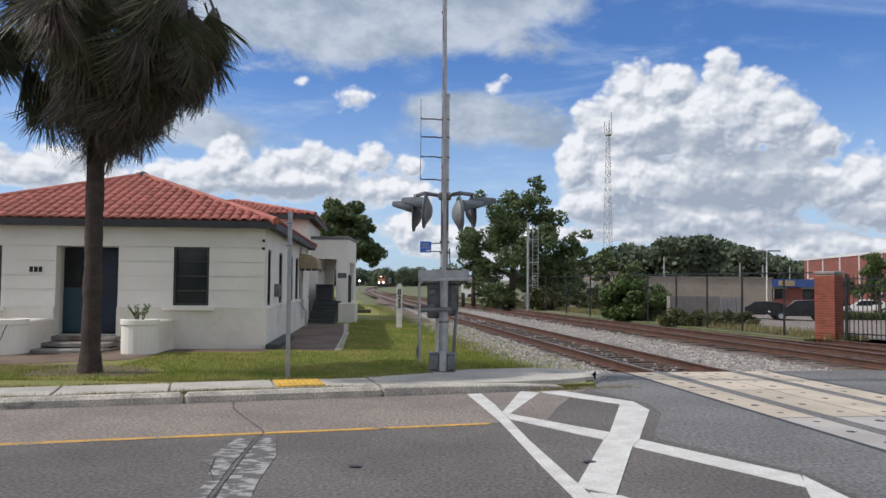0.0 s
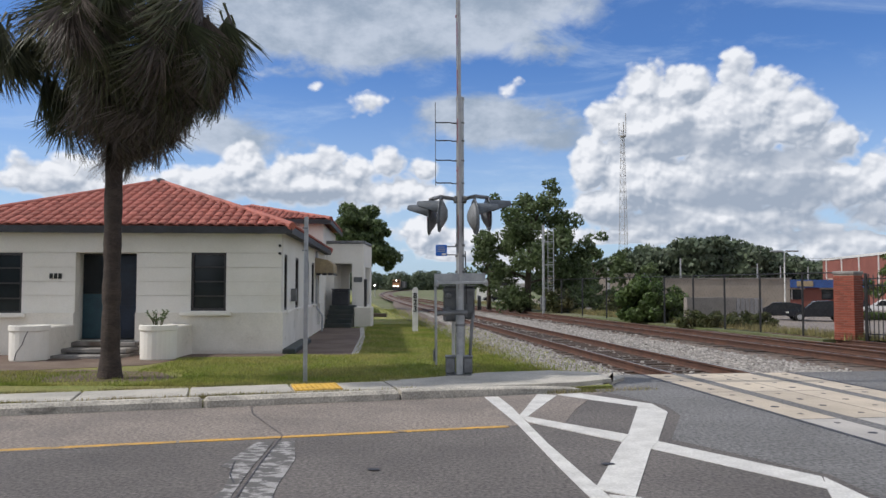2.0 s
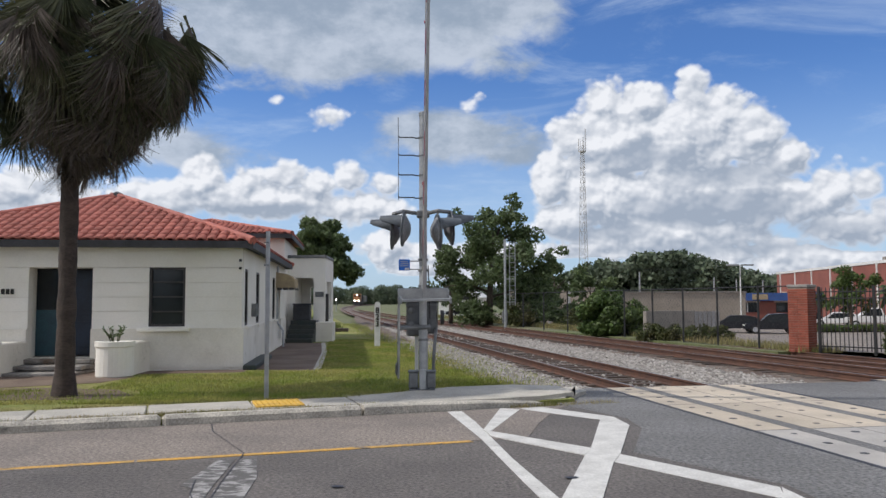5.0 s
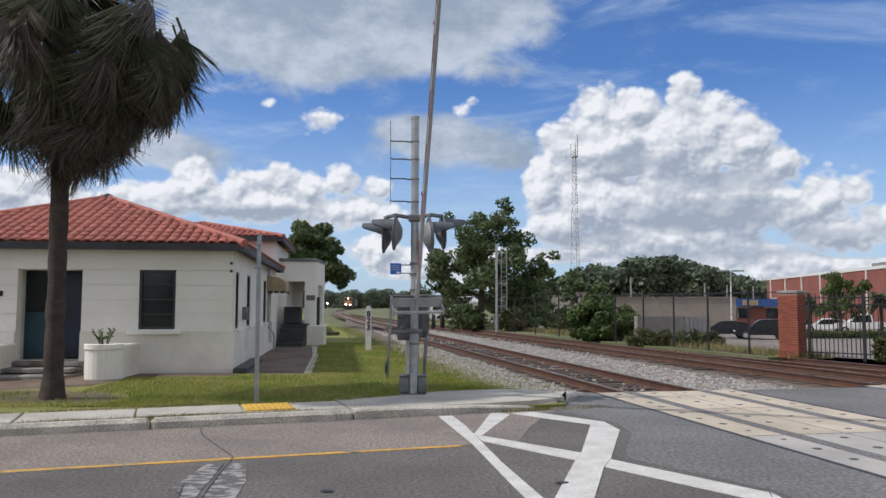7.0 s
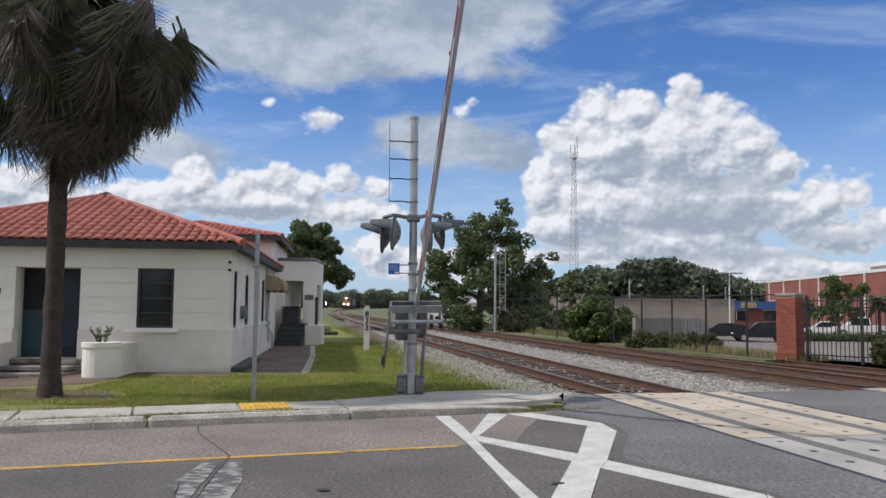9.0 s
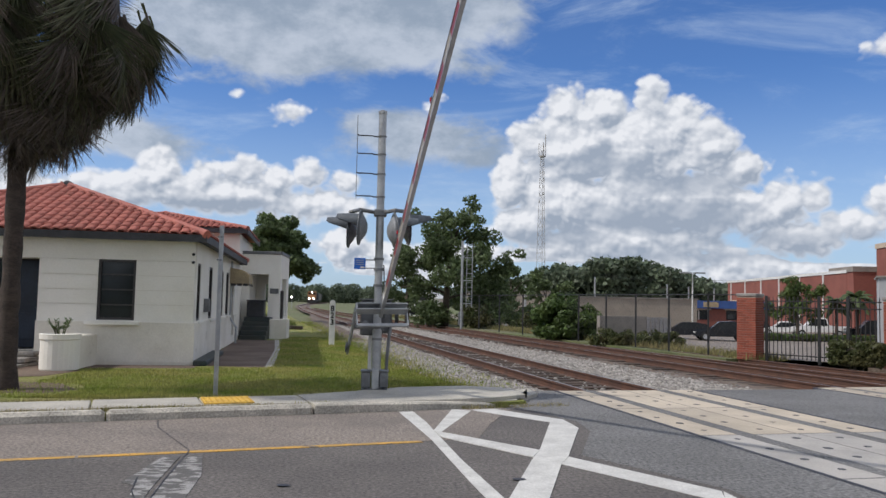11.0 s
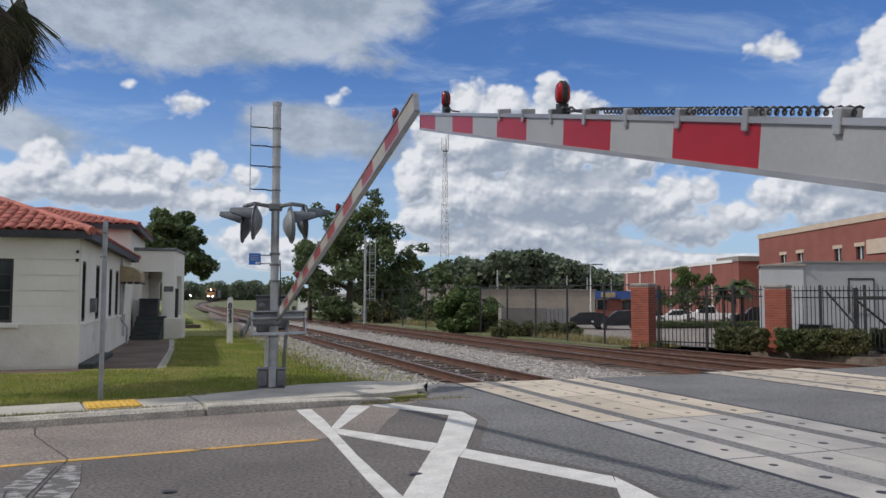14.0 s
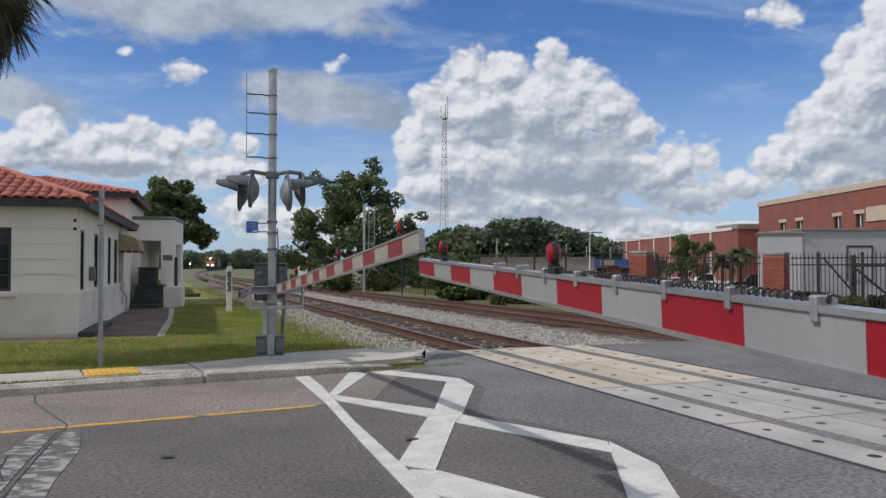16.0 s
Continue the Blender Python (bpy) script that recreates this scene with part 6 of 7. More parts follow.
def wire_fence():
    f = thing("wire_fence", Matrix(), "tall black post-and-wire fence along the tracks", "fence")
    pts = [(11.30, 26.1), (10.75, 28.3), (10.2, 30.4), (9.6, 32.4), (9.0, 34.6), (8.3, 37.4), (7.6, 40.6), (6.9, 44), (6.2, 47.5), (5.5, 51)]
    for x, y in pts:
        part("post", cyl(bm_new(), (x, y, -0.1), (x, y, 2.08), 0.038, n=8), M_BLACKMETAL, f)
    for p, q in zip([(11.75, 24.7)] + pts, pts):
        for z in (2.04,):
            part("top_rail", cyl(bm_new(), (*p, z), (*q, z), 0.020, n=6), M_BLACKMETAL, f)
        bm = bm_new()
        p3, q3 = Vector((*p, 0)), Vector((*q, 0))
        L = (q3 - p3).length
        n = int(L / 0.20)
        for k in range(-10, n):
            a0, a1 = max(0, k * 0.2), min(L, k * 0.2 + 2.0)
            for fl in (0, 1):
                z0, z1 = (a0 - k * 0.2), (a1 - k * 0.2)
                if fl:
                    z0, z1 = 2.0 - z0, 2.0 - z1
                A, B = p3.lerp(q3, a0 / L), p3.lerp(q3, a1 / L)
                w = 0.003
                vs = [bm.verts.new(v) for v in ((A.x, A.y, z0 - w), (B.x, B.y, z1 - w), (B.x, B.y, z1 + w), (A.x, A.y, z0 + w))]
                bm.faces.new(vs)
        part("wire_mesh", bm, M_BLACKMETAL, f, "thin black wire mesh")


wire_fence()
for x, y, rx, label, k in ((13.35, 20.95, 0.66, "clipped green hedge before the picket fence", 31), (15.0, 19.6, 1.12, "long clipped brownish-green hedge before the brick pier", 32),
                           (17.6, 19.2, 1.0, "dark clipped hedge behind the sliding gate", 33)):
    shrub("hedge", x, y, rx, 0.34, 0.80, label, "hedge", k, M_HEDGE, leaf=0.030, per=6000, boxy=True, group="clipped hedges", turn=-40)
for k, (x, y) in enumerate(((9.55, 32.2), (10.1, 31.9), (10.75, 32.3), (11.3, 31.4), (11.75, 30.9))):
    shrub("shrub", x, y, 0.62, 0.5, 0.62, "low rounded dark green shrub before the grey wall", "shrub", 40 + k, M_HEDGE, leaf=0.045, per=2600, group="low shrubs by the wall")
shrub("bush", 8.95, 36.6, 1.35, 1.1, 2.25, "large rounded dense green bush beside the tracks", "bush", 51, M_BUSH, leaf=0.075, per=2000)


def grey_wall():
    w = thing("yard_wall", Matrix(), "low grey rendered wall with a corrugated metal end", "wall")
    a, b, c = (9.6, 33.3), (12.15, 34.7), (13.65, 35.6)
    d = Vector(b) - Vector(a)
    part("block_wall", box(bm_new(), 0, d.length, 0, 0.2, -0.1, 1.15, m=pose(*a, 0, 0, 0, math.degrees(math.atan2(d.y, d.x))), bevel=0.01), M_GREYWALL, w)
    d2 = Vector(c) - Vector(b)
    fr = pose(*b, 0, 0, 0, math.degrees(math.atan2(d2.y, d2.x)))
    for k in range(12):
        u = 0.02 + k * d2.length / 12
        part("metal_panel", box(bm_new(), u, u + d2.length / 12 - 0.02, 0.03 if k % 2 else 0.0, 0.06 if k % 2 else 0.03, -0.1, 1.1, m=fr), M_METALSHEET, w)


grey_wall()


def car(name, x, y, angle, L, H, paint, label, pickup=False, z0=-1.15):
    """A parked car along its x axis, nose to -x."""
    c = thing(name, pose(x, y, z0, 0, 0, angle), label, "car", "parked cars")
    w = 0.92
    h1 = H * 0.56
    if pickup:
        prof = [(-L / 2, 0.45), (-L / 2 + 0.05, h1 - 0.08), (-L * 0.24, h1 + 0.04), (-L * 0.13, H - 0.03), (L * 0.10, H), (L * 0.14, h1 + 0.05), (L / 2, h1 + 0.03), (L / 2, 0.45)]
        glass = [(-L * 0.215, h1 + 0.05), (-L * 0.12, H - 0.10), (L * 0.085, H - 0.08), (L * 0.11, h1 + 0.05)]
    else:
        prof = [(-L / 2, 0.35), (-L / 2 + 0.05, h1 - 0.15), (-L * 0.22, h1 + 0.02), (-L * 0.06, H - 0.04), (L * 0.20, H), (L * 0.40, H - 0.16), (L / 2 - 0.06, h1 + 0.05), (L / 2, 0.4)]
        glass = [(-L * 0.17, h1 + 0.03), (-L * 0.05, H - 0.12), (L * 0.20, H - 0.09), (L * 0.37, H - 0.20), (L * 0.42, h1 + 0.07)]

    def slab(pts, y0, y1):
        bm = bm_new()
        lo, hi = [bm.verts.new((px, y0, pz)) for px, pz in pts], [bm.verts.new((px, y1, pz)) for px, pz in pts]
        bm.faces.new(lo), bm.faces.new(hi[::-1])
        for i in range(len(pts)):
            j = (i + 1) % len(pts)
            bm.faces.new((lo[j], lo[i], hi[i], hi[j]))
        return bm
    body = slab(prof, -w, w)
    bmesh.ops.bevel(body, geom=body.edges[:], offset=0.06, segments=2, affect="EDGES")
    part("body", body, paint, c, smooth=False)
    for s in (-1, 1):
        part("side_window", slab(glass, s * (w + 0.002) - 0.004, s * (w + 0.002) + 0.004), M_SMOKEGLASS, c, "dark side window")
        part("door_line", box(bm_new(), -0.02, 0.0, s * (w + 0.003) - 0.003, s * (w + 0.003) + 0.003, 0.45, h1), M_BLACK, c)
        for fx in (-0.31, 0.30):
            wx = fx * L
            wheel = part("wheel", cyl(bm_new(), (wx, s * (w - 0.2), 0.34), (wx, s * (w + 0.015), 0.34), 0.345, n=20), M_TYRE, c, "black tyre")
            part("rim", cyl(bm_new(), (wx, s * (w + 0.0), 0.34), (wx, s * (w + 0.025), 0.34), 0.22, 0.20, n=14), M_RIM, wheel, "alloy rim")
        part("headlight", box(bm_new(), -L / 2 - 0.01, -L / 2 + 0.15, s * 0.62 - 0.15, s * 0.62 + 0.15, h1 - 0.32, h1 - 0.2, bevel=0.02), M_WHITE, c)
        part("tail_light", box(bm_new(), L / 2 - 0.1, L / 2 + 0.01, s * 0.78 - 0.08, s * 0.78 + 0.08, h1 - 0.25, h1 - 0.05, bevel=0.02), M_REDLENS, c)
    return c


car("parked_suv", 26.6, 66.5, -18, 4.6, 1.48, M_CARPAINT, "dark blue-black hatchback parked behind the fence")
car("parked_suv", 28.9, 64.0, -18, 4.5, 1.65, M_CARPAINT, "black sport utility vehicle parked behind the fence")
car("pickup_truck", 45.6, 78.0, -22, 5.7, 1.92, M_CARWHITE, "white crew-cab pickup truck in the car park", True)
car("pickup_truck", 48.6, 73.5, -22, 5.4, 1.85, M_CARPAINT, "dark pickup truck beside the white one", True)
car("parked_car", 42.4, 79.5, -25, 4.4, 1.5, M_CARWHITE, "pale car parked behind the pickup truck")
car("parked_car", 40.0, 82.0, -25, 4.4, 1.5, M_CARPAINT, "dark car parked at the back of the car park")
car("parked_car", 4.9, 88, 4, 4.4, 1.4, M_CARPAINT, "dark car parked before the white shed", z0=-0.25)


def far_building(name, a, b, h, depth, material, label, trim=None, windows=(), kind_cat="building", cap=0.35):
    """A building whose front runs from a to b, with windows (u0, u1, z0, z1) set in."""
    a, b = Vector(a), Vector(b)
    d = b - a
    L = d.length
    fr = pose(a.x, a.y, 0, 0, 0, math.degrees(math.atan2(d.y, d.x)))
    g = thing(name, fr, label, kind_cat)
    part("wall", pierced(bm_new(), Matrix(), 0, L, -1.45, h, 0.3, windows), material, g)
    part("side_wall", box(bm_new(), 0, 0.3, 0.302, depth, -1.45, h), material, g)
    part("side_wall", box(bm_new(), L - 0.3, L, 0.302, depth, -1.45, h), material, g)
    part("back_wall", box(bm_new(), 0.302, L - 0.302, depth - 0.3, depth, -1.45, h), material, g)
    part("roof", box(bm_new(), 0.302, L - 0.302, 0.302, depth - 0.302, h - 0.35, h - 0.2), M_GREYWALL, g)
    if trim:
        part("parapet_cap", box(bm_new(), -0.1, L + 0.1, -0.1, depth + 0.1, h, h + cap), trim, g)
    for u0, u1, z0, z1 in windows:
        w = part("window", box(bm_new(), u0, u1, 0.18, 0.22, z0, z1), M_SMOKEGLASS, g)
        part("window_head", box(bm_new(), u0 - 0.2, u1 + 0.2, -0.06, 0.02, z1, z1 + 0.35), M_BEIGE, w, "pale window head")
        part("mullion", box(bm_new(), (u0 + u1) / 2 - 0.05, (u0 + u1) / 2 + 0.05, 0.1, 0.17, z0, z1), M_WHITE, w)
    return g, L


g, L = far_building("brick_hall", (60.6, 132.0), (53.6, 86.0), 5.9, 14, M_BRICKFAR, "long low red brick building with white pilasters", M_WHITE, ((3, 5, 0.3, 2.6), (10, 12, 0.3, 2.6)))
for k in range(6):
    part("pilaster", box(bm_new(), 2.0 + k * 7.6, 2.3 + k * 7.6, -0.12, -0.001, 0, 5.9), M_WHITE, g, "thin white downpipe")
far_building("brick_hall_tower", (54.3, 90.5), (53.4, 84.4), 6.0, 8, M_BRICKFAR, "small red brick block joining two brick halls", M_GREYWALL, cap=0.6)
g, L = far_building("brick_block", (55.9, 84.0), (49.4, 46.0), 8.6, 25, M_BRICKFAR, "tall red brick building with a beige parapet and bands", M_BEIGE,
                    tuple((u, u + 1.3, 5.2, 6.4) for u in (5.5, 9.3, 16.8, 20.6)), cap=0.55)
part("band", box(bm_new(), 22.5, L, -0.12, -0.001, 5.6, 6.9), M_BEIGE, g, "beige band across the brick wall")
g, L = far_building("white_annex", (23.0, 34.4), (24.6, 33.4), 3.15, 3.5, M_RENDERED, "small white rendered building with a flat roof", M_GREYWALL, cap=0.08)
g, L = far_building("white_annex_wing", (24.63, 33.45), (31.5, 32.2), 3.3, 4, M_RENDERED, "white rendered building wing with shuttered windows", M_GREYWALL, cap=0.08)
for u in (2.2, 4.75):
    sh = part("shutter", box(bm_new(), u, u + 1.15, -0.05, -0.002, 0.9, 2.45), M_RENDERED, g, "closed pale shutter with a dark frame")
    for x0, x1, z0, z1 in ((u - 0.05, u, 0.9, 2.5), (u + 1.15, u + 1.2, 0.9, 2.5), (u - 0.05, u + 1.2, 2.5, 2.57)):
        part("shutter_frame", box(bm_new(), x0, x1, -0.07, -0.002, z0, z1), M_FRAME, sh)
far_building("store", (20.5, 80), (33.0, 79), 2.35, 10, M_TANWALL, "low tan store building beyond the tracks", M_GREYWALL, cap=0.15)
g, L = far_building("store", (37.0, 95), (48.0, 93), 2.4, 10, M_BRICKFAR, "brown store building with a blue fascia band", M_BLUEBAND, ((1.5, 4, 0.1, 1.3), (6, 9, 0.1, 1.3)), cap=0.0)
part("fascia_band", box(bm_new(), -0.2, L + 0.2, -0.4, -0.05, 1.5, 2.45), M_BLUEBAND, g, "blue fascia band")
part("sign_panel", box(bm_new(), 3.2, 5.0, -0.45, -0.402, 1.65, 2.3), M_AWNING, g, "plain yellowish sign panel")
g, L = far_building("shed", (2.2, 95), (7.4, 93.6), 1.9, 6, M_WHITE, "white metal shed behind the trees", M_WHITE, cap=0.1)
bm = bm_new()
vs = [bm.verts.new(v) for v in ((0, -0.2, 1.9), (L, -0.2, 1.9), (L / 2 + 1, -0.2, 3.0), (0, 6, 1.9), (L, 6, 1.9), (L / 2 + 1, 6, 3.0))]
for f in ((0, 1, 2), (5, 4, 3), (0, 3, 4, 1), (1, 4, 5, 2), (2, 5, 3, 0)):
    bm.faces.new([vs[i] for i in f])
part("gable_roof", bm, M_WHITE, g)
part("sign_bar", box(bm_new(), 2.2, 4.0, -0.26, -0.21, 1.75, 2.15), M_BLACK, g, "dark unreadable sign bar")
far_building("warehouse", (10.5, 92), (20.0, 90), 3.0, 10, M_TANWALL, "low grey-green building behind the trees", M_GREYWALL, cap=0.15)


def lamp_pole(x, y, h, label):
    p = thing("street_lamp", pose(x, y, 0), label, "street lamp", "car park lamps")
    part("pole", cyl(bm_new(), (0, 0, -1.45), (0, 0, h), 0.09, 0.06, 8), M_WHITE, p)
    for s in (-1, 1):
        part("lamp_head", box(bm_new(), s * 0.15, s * 1.3, -0.15, 0.15, h - 0.05, h + 0.1, bevel=0.02), M_GALV, p)
    part("cross_bar", box(bm_new(), -0.6, 0.6, -0.04, 0.04, h - 0.02, h + 0.04), M_GALV, p)


lamp_pole(30.85, 75, 4.95, "pale car park lamp on a tall pole")


def utility_pole(x, y, h, label, bars=1):
    p = thing("utility_pole", pose(x, y, 0), label, "utility pole", "distant poles")
    part("pole", cyl(bm_new(), (0, 0, -1.45), (0, 0, h), 0.14, 0.10, 8), M_GALV, p)
    for k in range(bars):
        part("cross_arm", box(bm_new(), -0.7, 0.7, -0.06, 0.06, h - 0.5 - k * 0.6, h - 0.38 - k * 0.6), M_BARK, p)


for x, y, h, bars in ((25.8, 110, 4.6, 0), (29.5, 105, 5.4, 0), (41.5, 110, 4.8, 1), (45.5, 112, 4.6, 0), (52.0, 118, 4.6, 0), (13.2, 80, 4.2, 0), (15.6, 82, 3.6, 0)):
    utility_pole(x, y, h, "grey utility pole in the distance", bars)
wires = thing("overhead_wires", Matrix(), "thin overhead wires between distant poles", "wires")
for z in (5.6, 5.9):
    part("wire", tube(bm_new(), [(30, 108, z), (48, 112, z - 0.3), (66, 118, z), (100, 128, z - 0.3)], 0.02, 4), M_BLACKMETAL, wires)


def lattice(name, x, y, h, w0, w1, label, category, legs=3, step=2.2, r=0.06, material=None, antennas=True):
    t = thing(name, pose(x, y, 0), label, category)
    pts = [(math.cos(2 * math.pi * k / legs + 0.5), math.sin(2 * math.pi * k / legs + 0.5)) for k in range(legs)]

    def at(k, z):
        w = w0 + (w1 - w0) * z / h
        return Vector((pts[k][0] * w / 2, pts[k][1] * w / 2, z))
    for k in range(legs):
        part("leg", cyl(bm_new(), at(k, -1.5), at(k, h), r * 1.4, r, 5), material or M_TOWER, t)
    bm, z, i = bm_new(), 0.0, 0
    while z + step < h:
        for k in range(legs):
            cyl(bm, at(k, z), at((k + 1) % legs, z + step), r * 0.55, n=4, cap=False)
            cyl(bm, at((k + 1) % legs, z), at(k, z + step), r * 0.55, n=4, cap=False)
            cyl(bm, at(k, z), at((k + 1) % legs, z), r * 0.55, n=4, cap=False)
        z += step * (1 - 0.35 * z / h)
    br = part("bracing", bm, material or M_TOWER, t)
    br["kind"] = "stuff"
    if antennas:
        for k in range(3):
            a = at(k, h) * 1.0
            part("antenna", cyl(bm_new(), (a.x * 2.2, a.y * 2.2, h - 3), (a.x * 2.2, a.y * 2.2, h + (0.5 if k else 3.0)), 0.10, n=5), material or M_TOWER, t)
        part("platform", lathe(bm_new(), [(w1 * 0.9, h - 3.2), (w1 * 0.9, h - 2.9)], 8), material or M_TOWER, t)
    return t


lattice("radio_tower", 42.0, 200.0, 43.0, 3.2, 0.9, "tall grey lattice radio tower in the distance", "radio tower", r=0.045, step=2.6)


def signal_post():
    """A railway signal with its ladder, by the far track."""
    p = thing("railway_signal", pose(5.15, 47.8, 0), "slim grey railway signal post with a ladder cage", "railway signal")
    part("post", cyl(bm_new(), (0, 0, -0.1), (0, 0, 5.35), 0.075, n=8), M_GALV, p)
    for x in (0.28, 0.62):
        part("ladder_rail", cyl(bm_new(), (x, 0, 1.3), (x, 0, 5.2), 0.025, n=6), M_GALV, p)
    for k in range(14):
        part("rung", cyl(bm_new(), (0.28, 0, 1.4 + k * 0.28), (0.62, 0, 1.4 + k * 0.28), 0.014, n=5), M_GALV, p)
    for z in (1.5, 2.9, 4.3):
        part("bracket", box(bm_new(), 0, 0.66, -0.02, 0.02, z, z + 0.05), M_GALV, p)
    part("signal_box", box(bm_new(), -0.15, 0.15, 0.1, 0.4, 0.2, 1.0, bevel=0.02), M_GALV_DARK, p)


signal_post()

# trees
tree(-7.35, 56.0, 7.0, 2.7, "dense dark green round-crowned tree behind the porch", 3, leaf=0.13, per=900, n_limb=12, n_sub=9, crown_low=0.46)
tree(4.6, 53.0, 8.0, 3.3, "large leafy tree with an uneven crown by the signal post", 5, leaf=0.12, per=420, n_limb=11, n_sub=7, crown_low=0.16, lean=0.6)
tree(7.2, 55.0, 5.6, 2.6, "leafy tree beside the larger one", 6, leaf=0.13, per=320, n_limb=7, crown_low=0.12)
tree(2.2, 57.0, 5.6, 2.2, "leafy tree at the edge of the tracks", 7, leaf=0.13, per=300, n_limb=7, crown_low=0.12)
tree(12.0, 70.0, 5.4, 2.6, "dark green tree before the low building", 8, leaf=0.16, per=300, n_limb=7, crown_low=0.15, z0=-0.6)
tree(16.5, 76.0, 5.2, 2.4, "dark green tree before the low building", 9, leaf=0.16, per=300, n_limb=7, crown_low=0.15, z0=-1.15)
shrub("bush", 6.2, 49.5, 1.0, 0.8, 1.8, "dense undergrowth beneath the trees", "bush", 61, M_HEDGE, leaf=0.09, per=420, group="undergrowth")
shrub("bush", 3.6, 52.0, 1.2, 0.8, 1.7, "dense undergrowth beneath the trees", "bush", 62, M_LEAF, leaf=0.09, per=420, group="undergrowth")
shrub("bush", 8.0, 51.0, 1.3, 0.8, 1.9, "dense undergrowth beneath the trees", "bush", 63, M_LEAF, leaf=0.09, per=420, group="undergrowth")
shrub("bush", 10.0, 50.0, 1.3, 0.8, 1.5, "reddish undergrowth behind the fence", "bush", 64, M_HEDGE, leaf=0.09, per=420, group="undergrowth", z0=-0.3)
shrub("bush", 12.5, 50.0, 1.3, 0.8, 1.4, "dense undergrowth behind the fence", "bush", 65, M_LEAF, leaf=0.09, per=420, group="undergrowth", z0=-0.7)


def palmetto(x, y, h, s, seed, label):
    rng = random.Random(seed)
    t = thing("palm_tree", pose(x, y, -1.15), label, "palm tree", "car park palms")
    part("trunk", tube(bm_new(), [(0, 0, -0.1), (0.05, 0, h * 0.5), (0, 0, h)], [0.17, 0.15, 0.13], 8), M_PALMTRUNK, t)
    for k in range(20):
        a, e = k * 2.4, rng.uniform(-0.5, 1.1)
        bm, rows = bm_new(), []
        for q in range(6):
            f = q / 5
            r = s * f
            z = math.sin(e) * r - 0.55 * s * f * f
            w = 0.16 * s * (0.3 + math.sin(math.pi * min(1, f * 0.95 + 0.05)))
            c = Vector((math.cos(a) * math.cos(e) * r, math.sin(a) * math.cos(e) * r, h + z))
            sd = Vector((-math.sin(a), math.cos(a), 0)) * w
            rows.append((bm.verts.new(c - sd - Vector((0, 0, w * 0.6))), bm.verts.new(c), bm.verts.new(c + sd - Vector((0, 0, w * 0.6)))))
        for r0, r1 in zip(rows, rows[1:]):
            bm.faces.new((r0[0], r0[1], r1[1], r1[0])), bm.faces.new((r0[1], r0[2], r1[2], r1[1]))
        part("frond", bm, M_LEAF, t)


palmetto(44.2, 72.7, 3.6, 1.7, 1, "small palm in the car park")
palmetto(46.3, 72.7, 4.1, 1.8, 2, "small palm in the car park")
tree(38.8, 70.0, 5.4, 2.5, "small round green tree in the car park", 17, leaf=0.12, per=500, n_limb=8, crown_low=0.3, material=M_BUSH, z0=-1.15)
shrub("shrub", 36.5, 66.0, 3.2, 0.7, 0.7, "low green shrubs in the car park bed", "shrub", 71, M_BUSH, leaf=0.08, per=900, group="car park shrubs", boxy=True, z0=-1.15)
shrub("shrub", 43.0, 65.0, 3.2, 0.7, 0.7, "low green shrubs in the car park bed", "shrub", 72, M_BUSH, leaf=0.08, per=900, group="car park shrubs", boxy=True, z0=-1.15)


def far_woods():
    """Distant belts of trees as leafy masses, with haze put into their leaf colour."""
    rng = random.Random(77)
    clumps = []
    for k in range(150):
        u = rng.uniform(0.13, 0.50)
        y = rng.uniform(150, 180)
        top = 5.0 + 5.4 * math.exp(-((u - 0.325) / 0.075) ** 2) + 2.2 * math.exp(-((u - 0.235) / 0.04) ** 2) + rng.uniform(-0.8, 0.8)
        for q in range(4):
            clumps.append(((u * y + rng.uniform(-2, 2), y, top * y / 165 * (0.15 + 0.27 * q)), rng.uniform(1.4, 2.6)))
    for k in range(150):
        u = rng.uniform(-0.62, 0.14)
        y = rng.uniform(420, 520)
        for q in range(3):
            clumps.append(((u * y, y, rng.uniform(5, 8.5) * (0.3 + 0.3 * q)), rng.uniform(3.0, 5.5)))
    for k in range(60):
        u = rng.uniform(0.48, 0.95)
        y = rng.uniform(170, 200)
        for q in range(3):
            clumps.append(((u * y, y, 1.5 + 1.6 * q), rng.uniform(2.0, 3.0)))
    for k in range(120):
        a = rng.uniform(0.9, 5.4)
        d = rng.uniform(120, 160)
        for q in range(3):
            clumps.append(((math.sin(a) * d, math.cos(a) * d, 1.5 + 2.2 * q), rng.uniform(3.0, 5.0)))
    ob = leaf_cloud("far_woods", clumps, 26, 0.55, M_LEAF_HAZY, None, 5)
    tagged(ob, "dark green belt of distant trees", "woods", kind="stuff")


far_woods()


# ---- the train ----
def track_centre(y):
    return 6.91 - 0.1495 * y + BEND * max(0.0, y - 60) ** 2


def train_pose(y):
    dx = (track_centre(y + 5) - track_centre(y - 5)) / 10
    return pose(track_centre(y), y, 0, 0, 0, math.degrees(math.atan(-dx)))


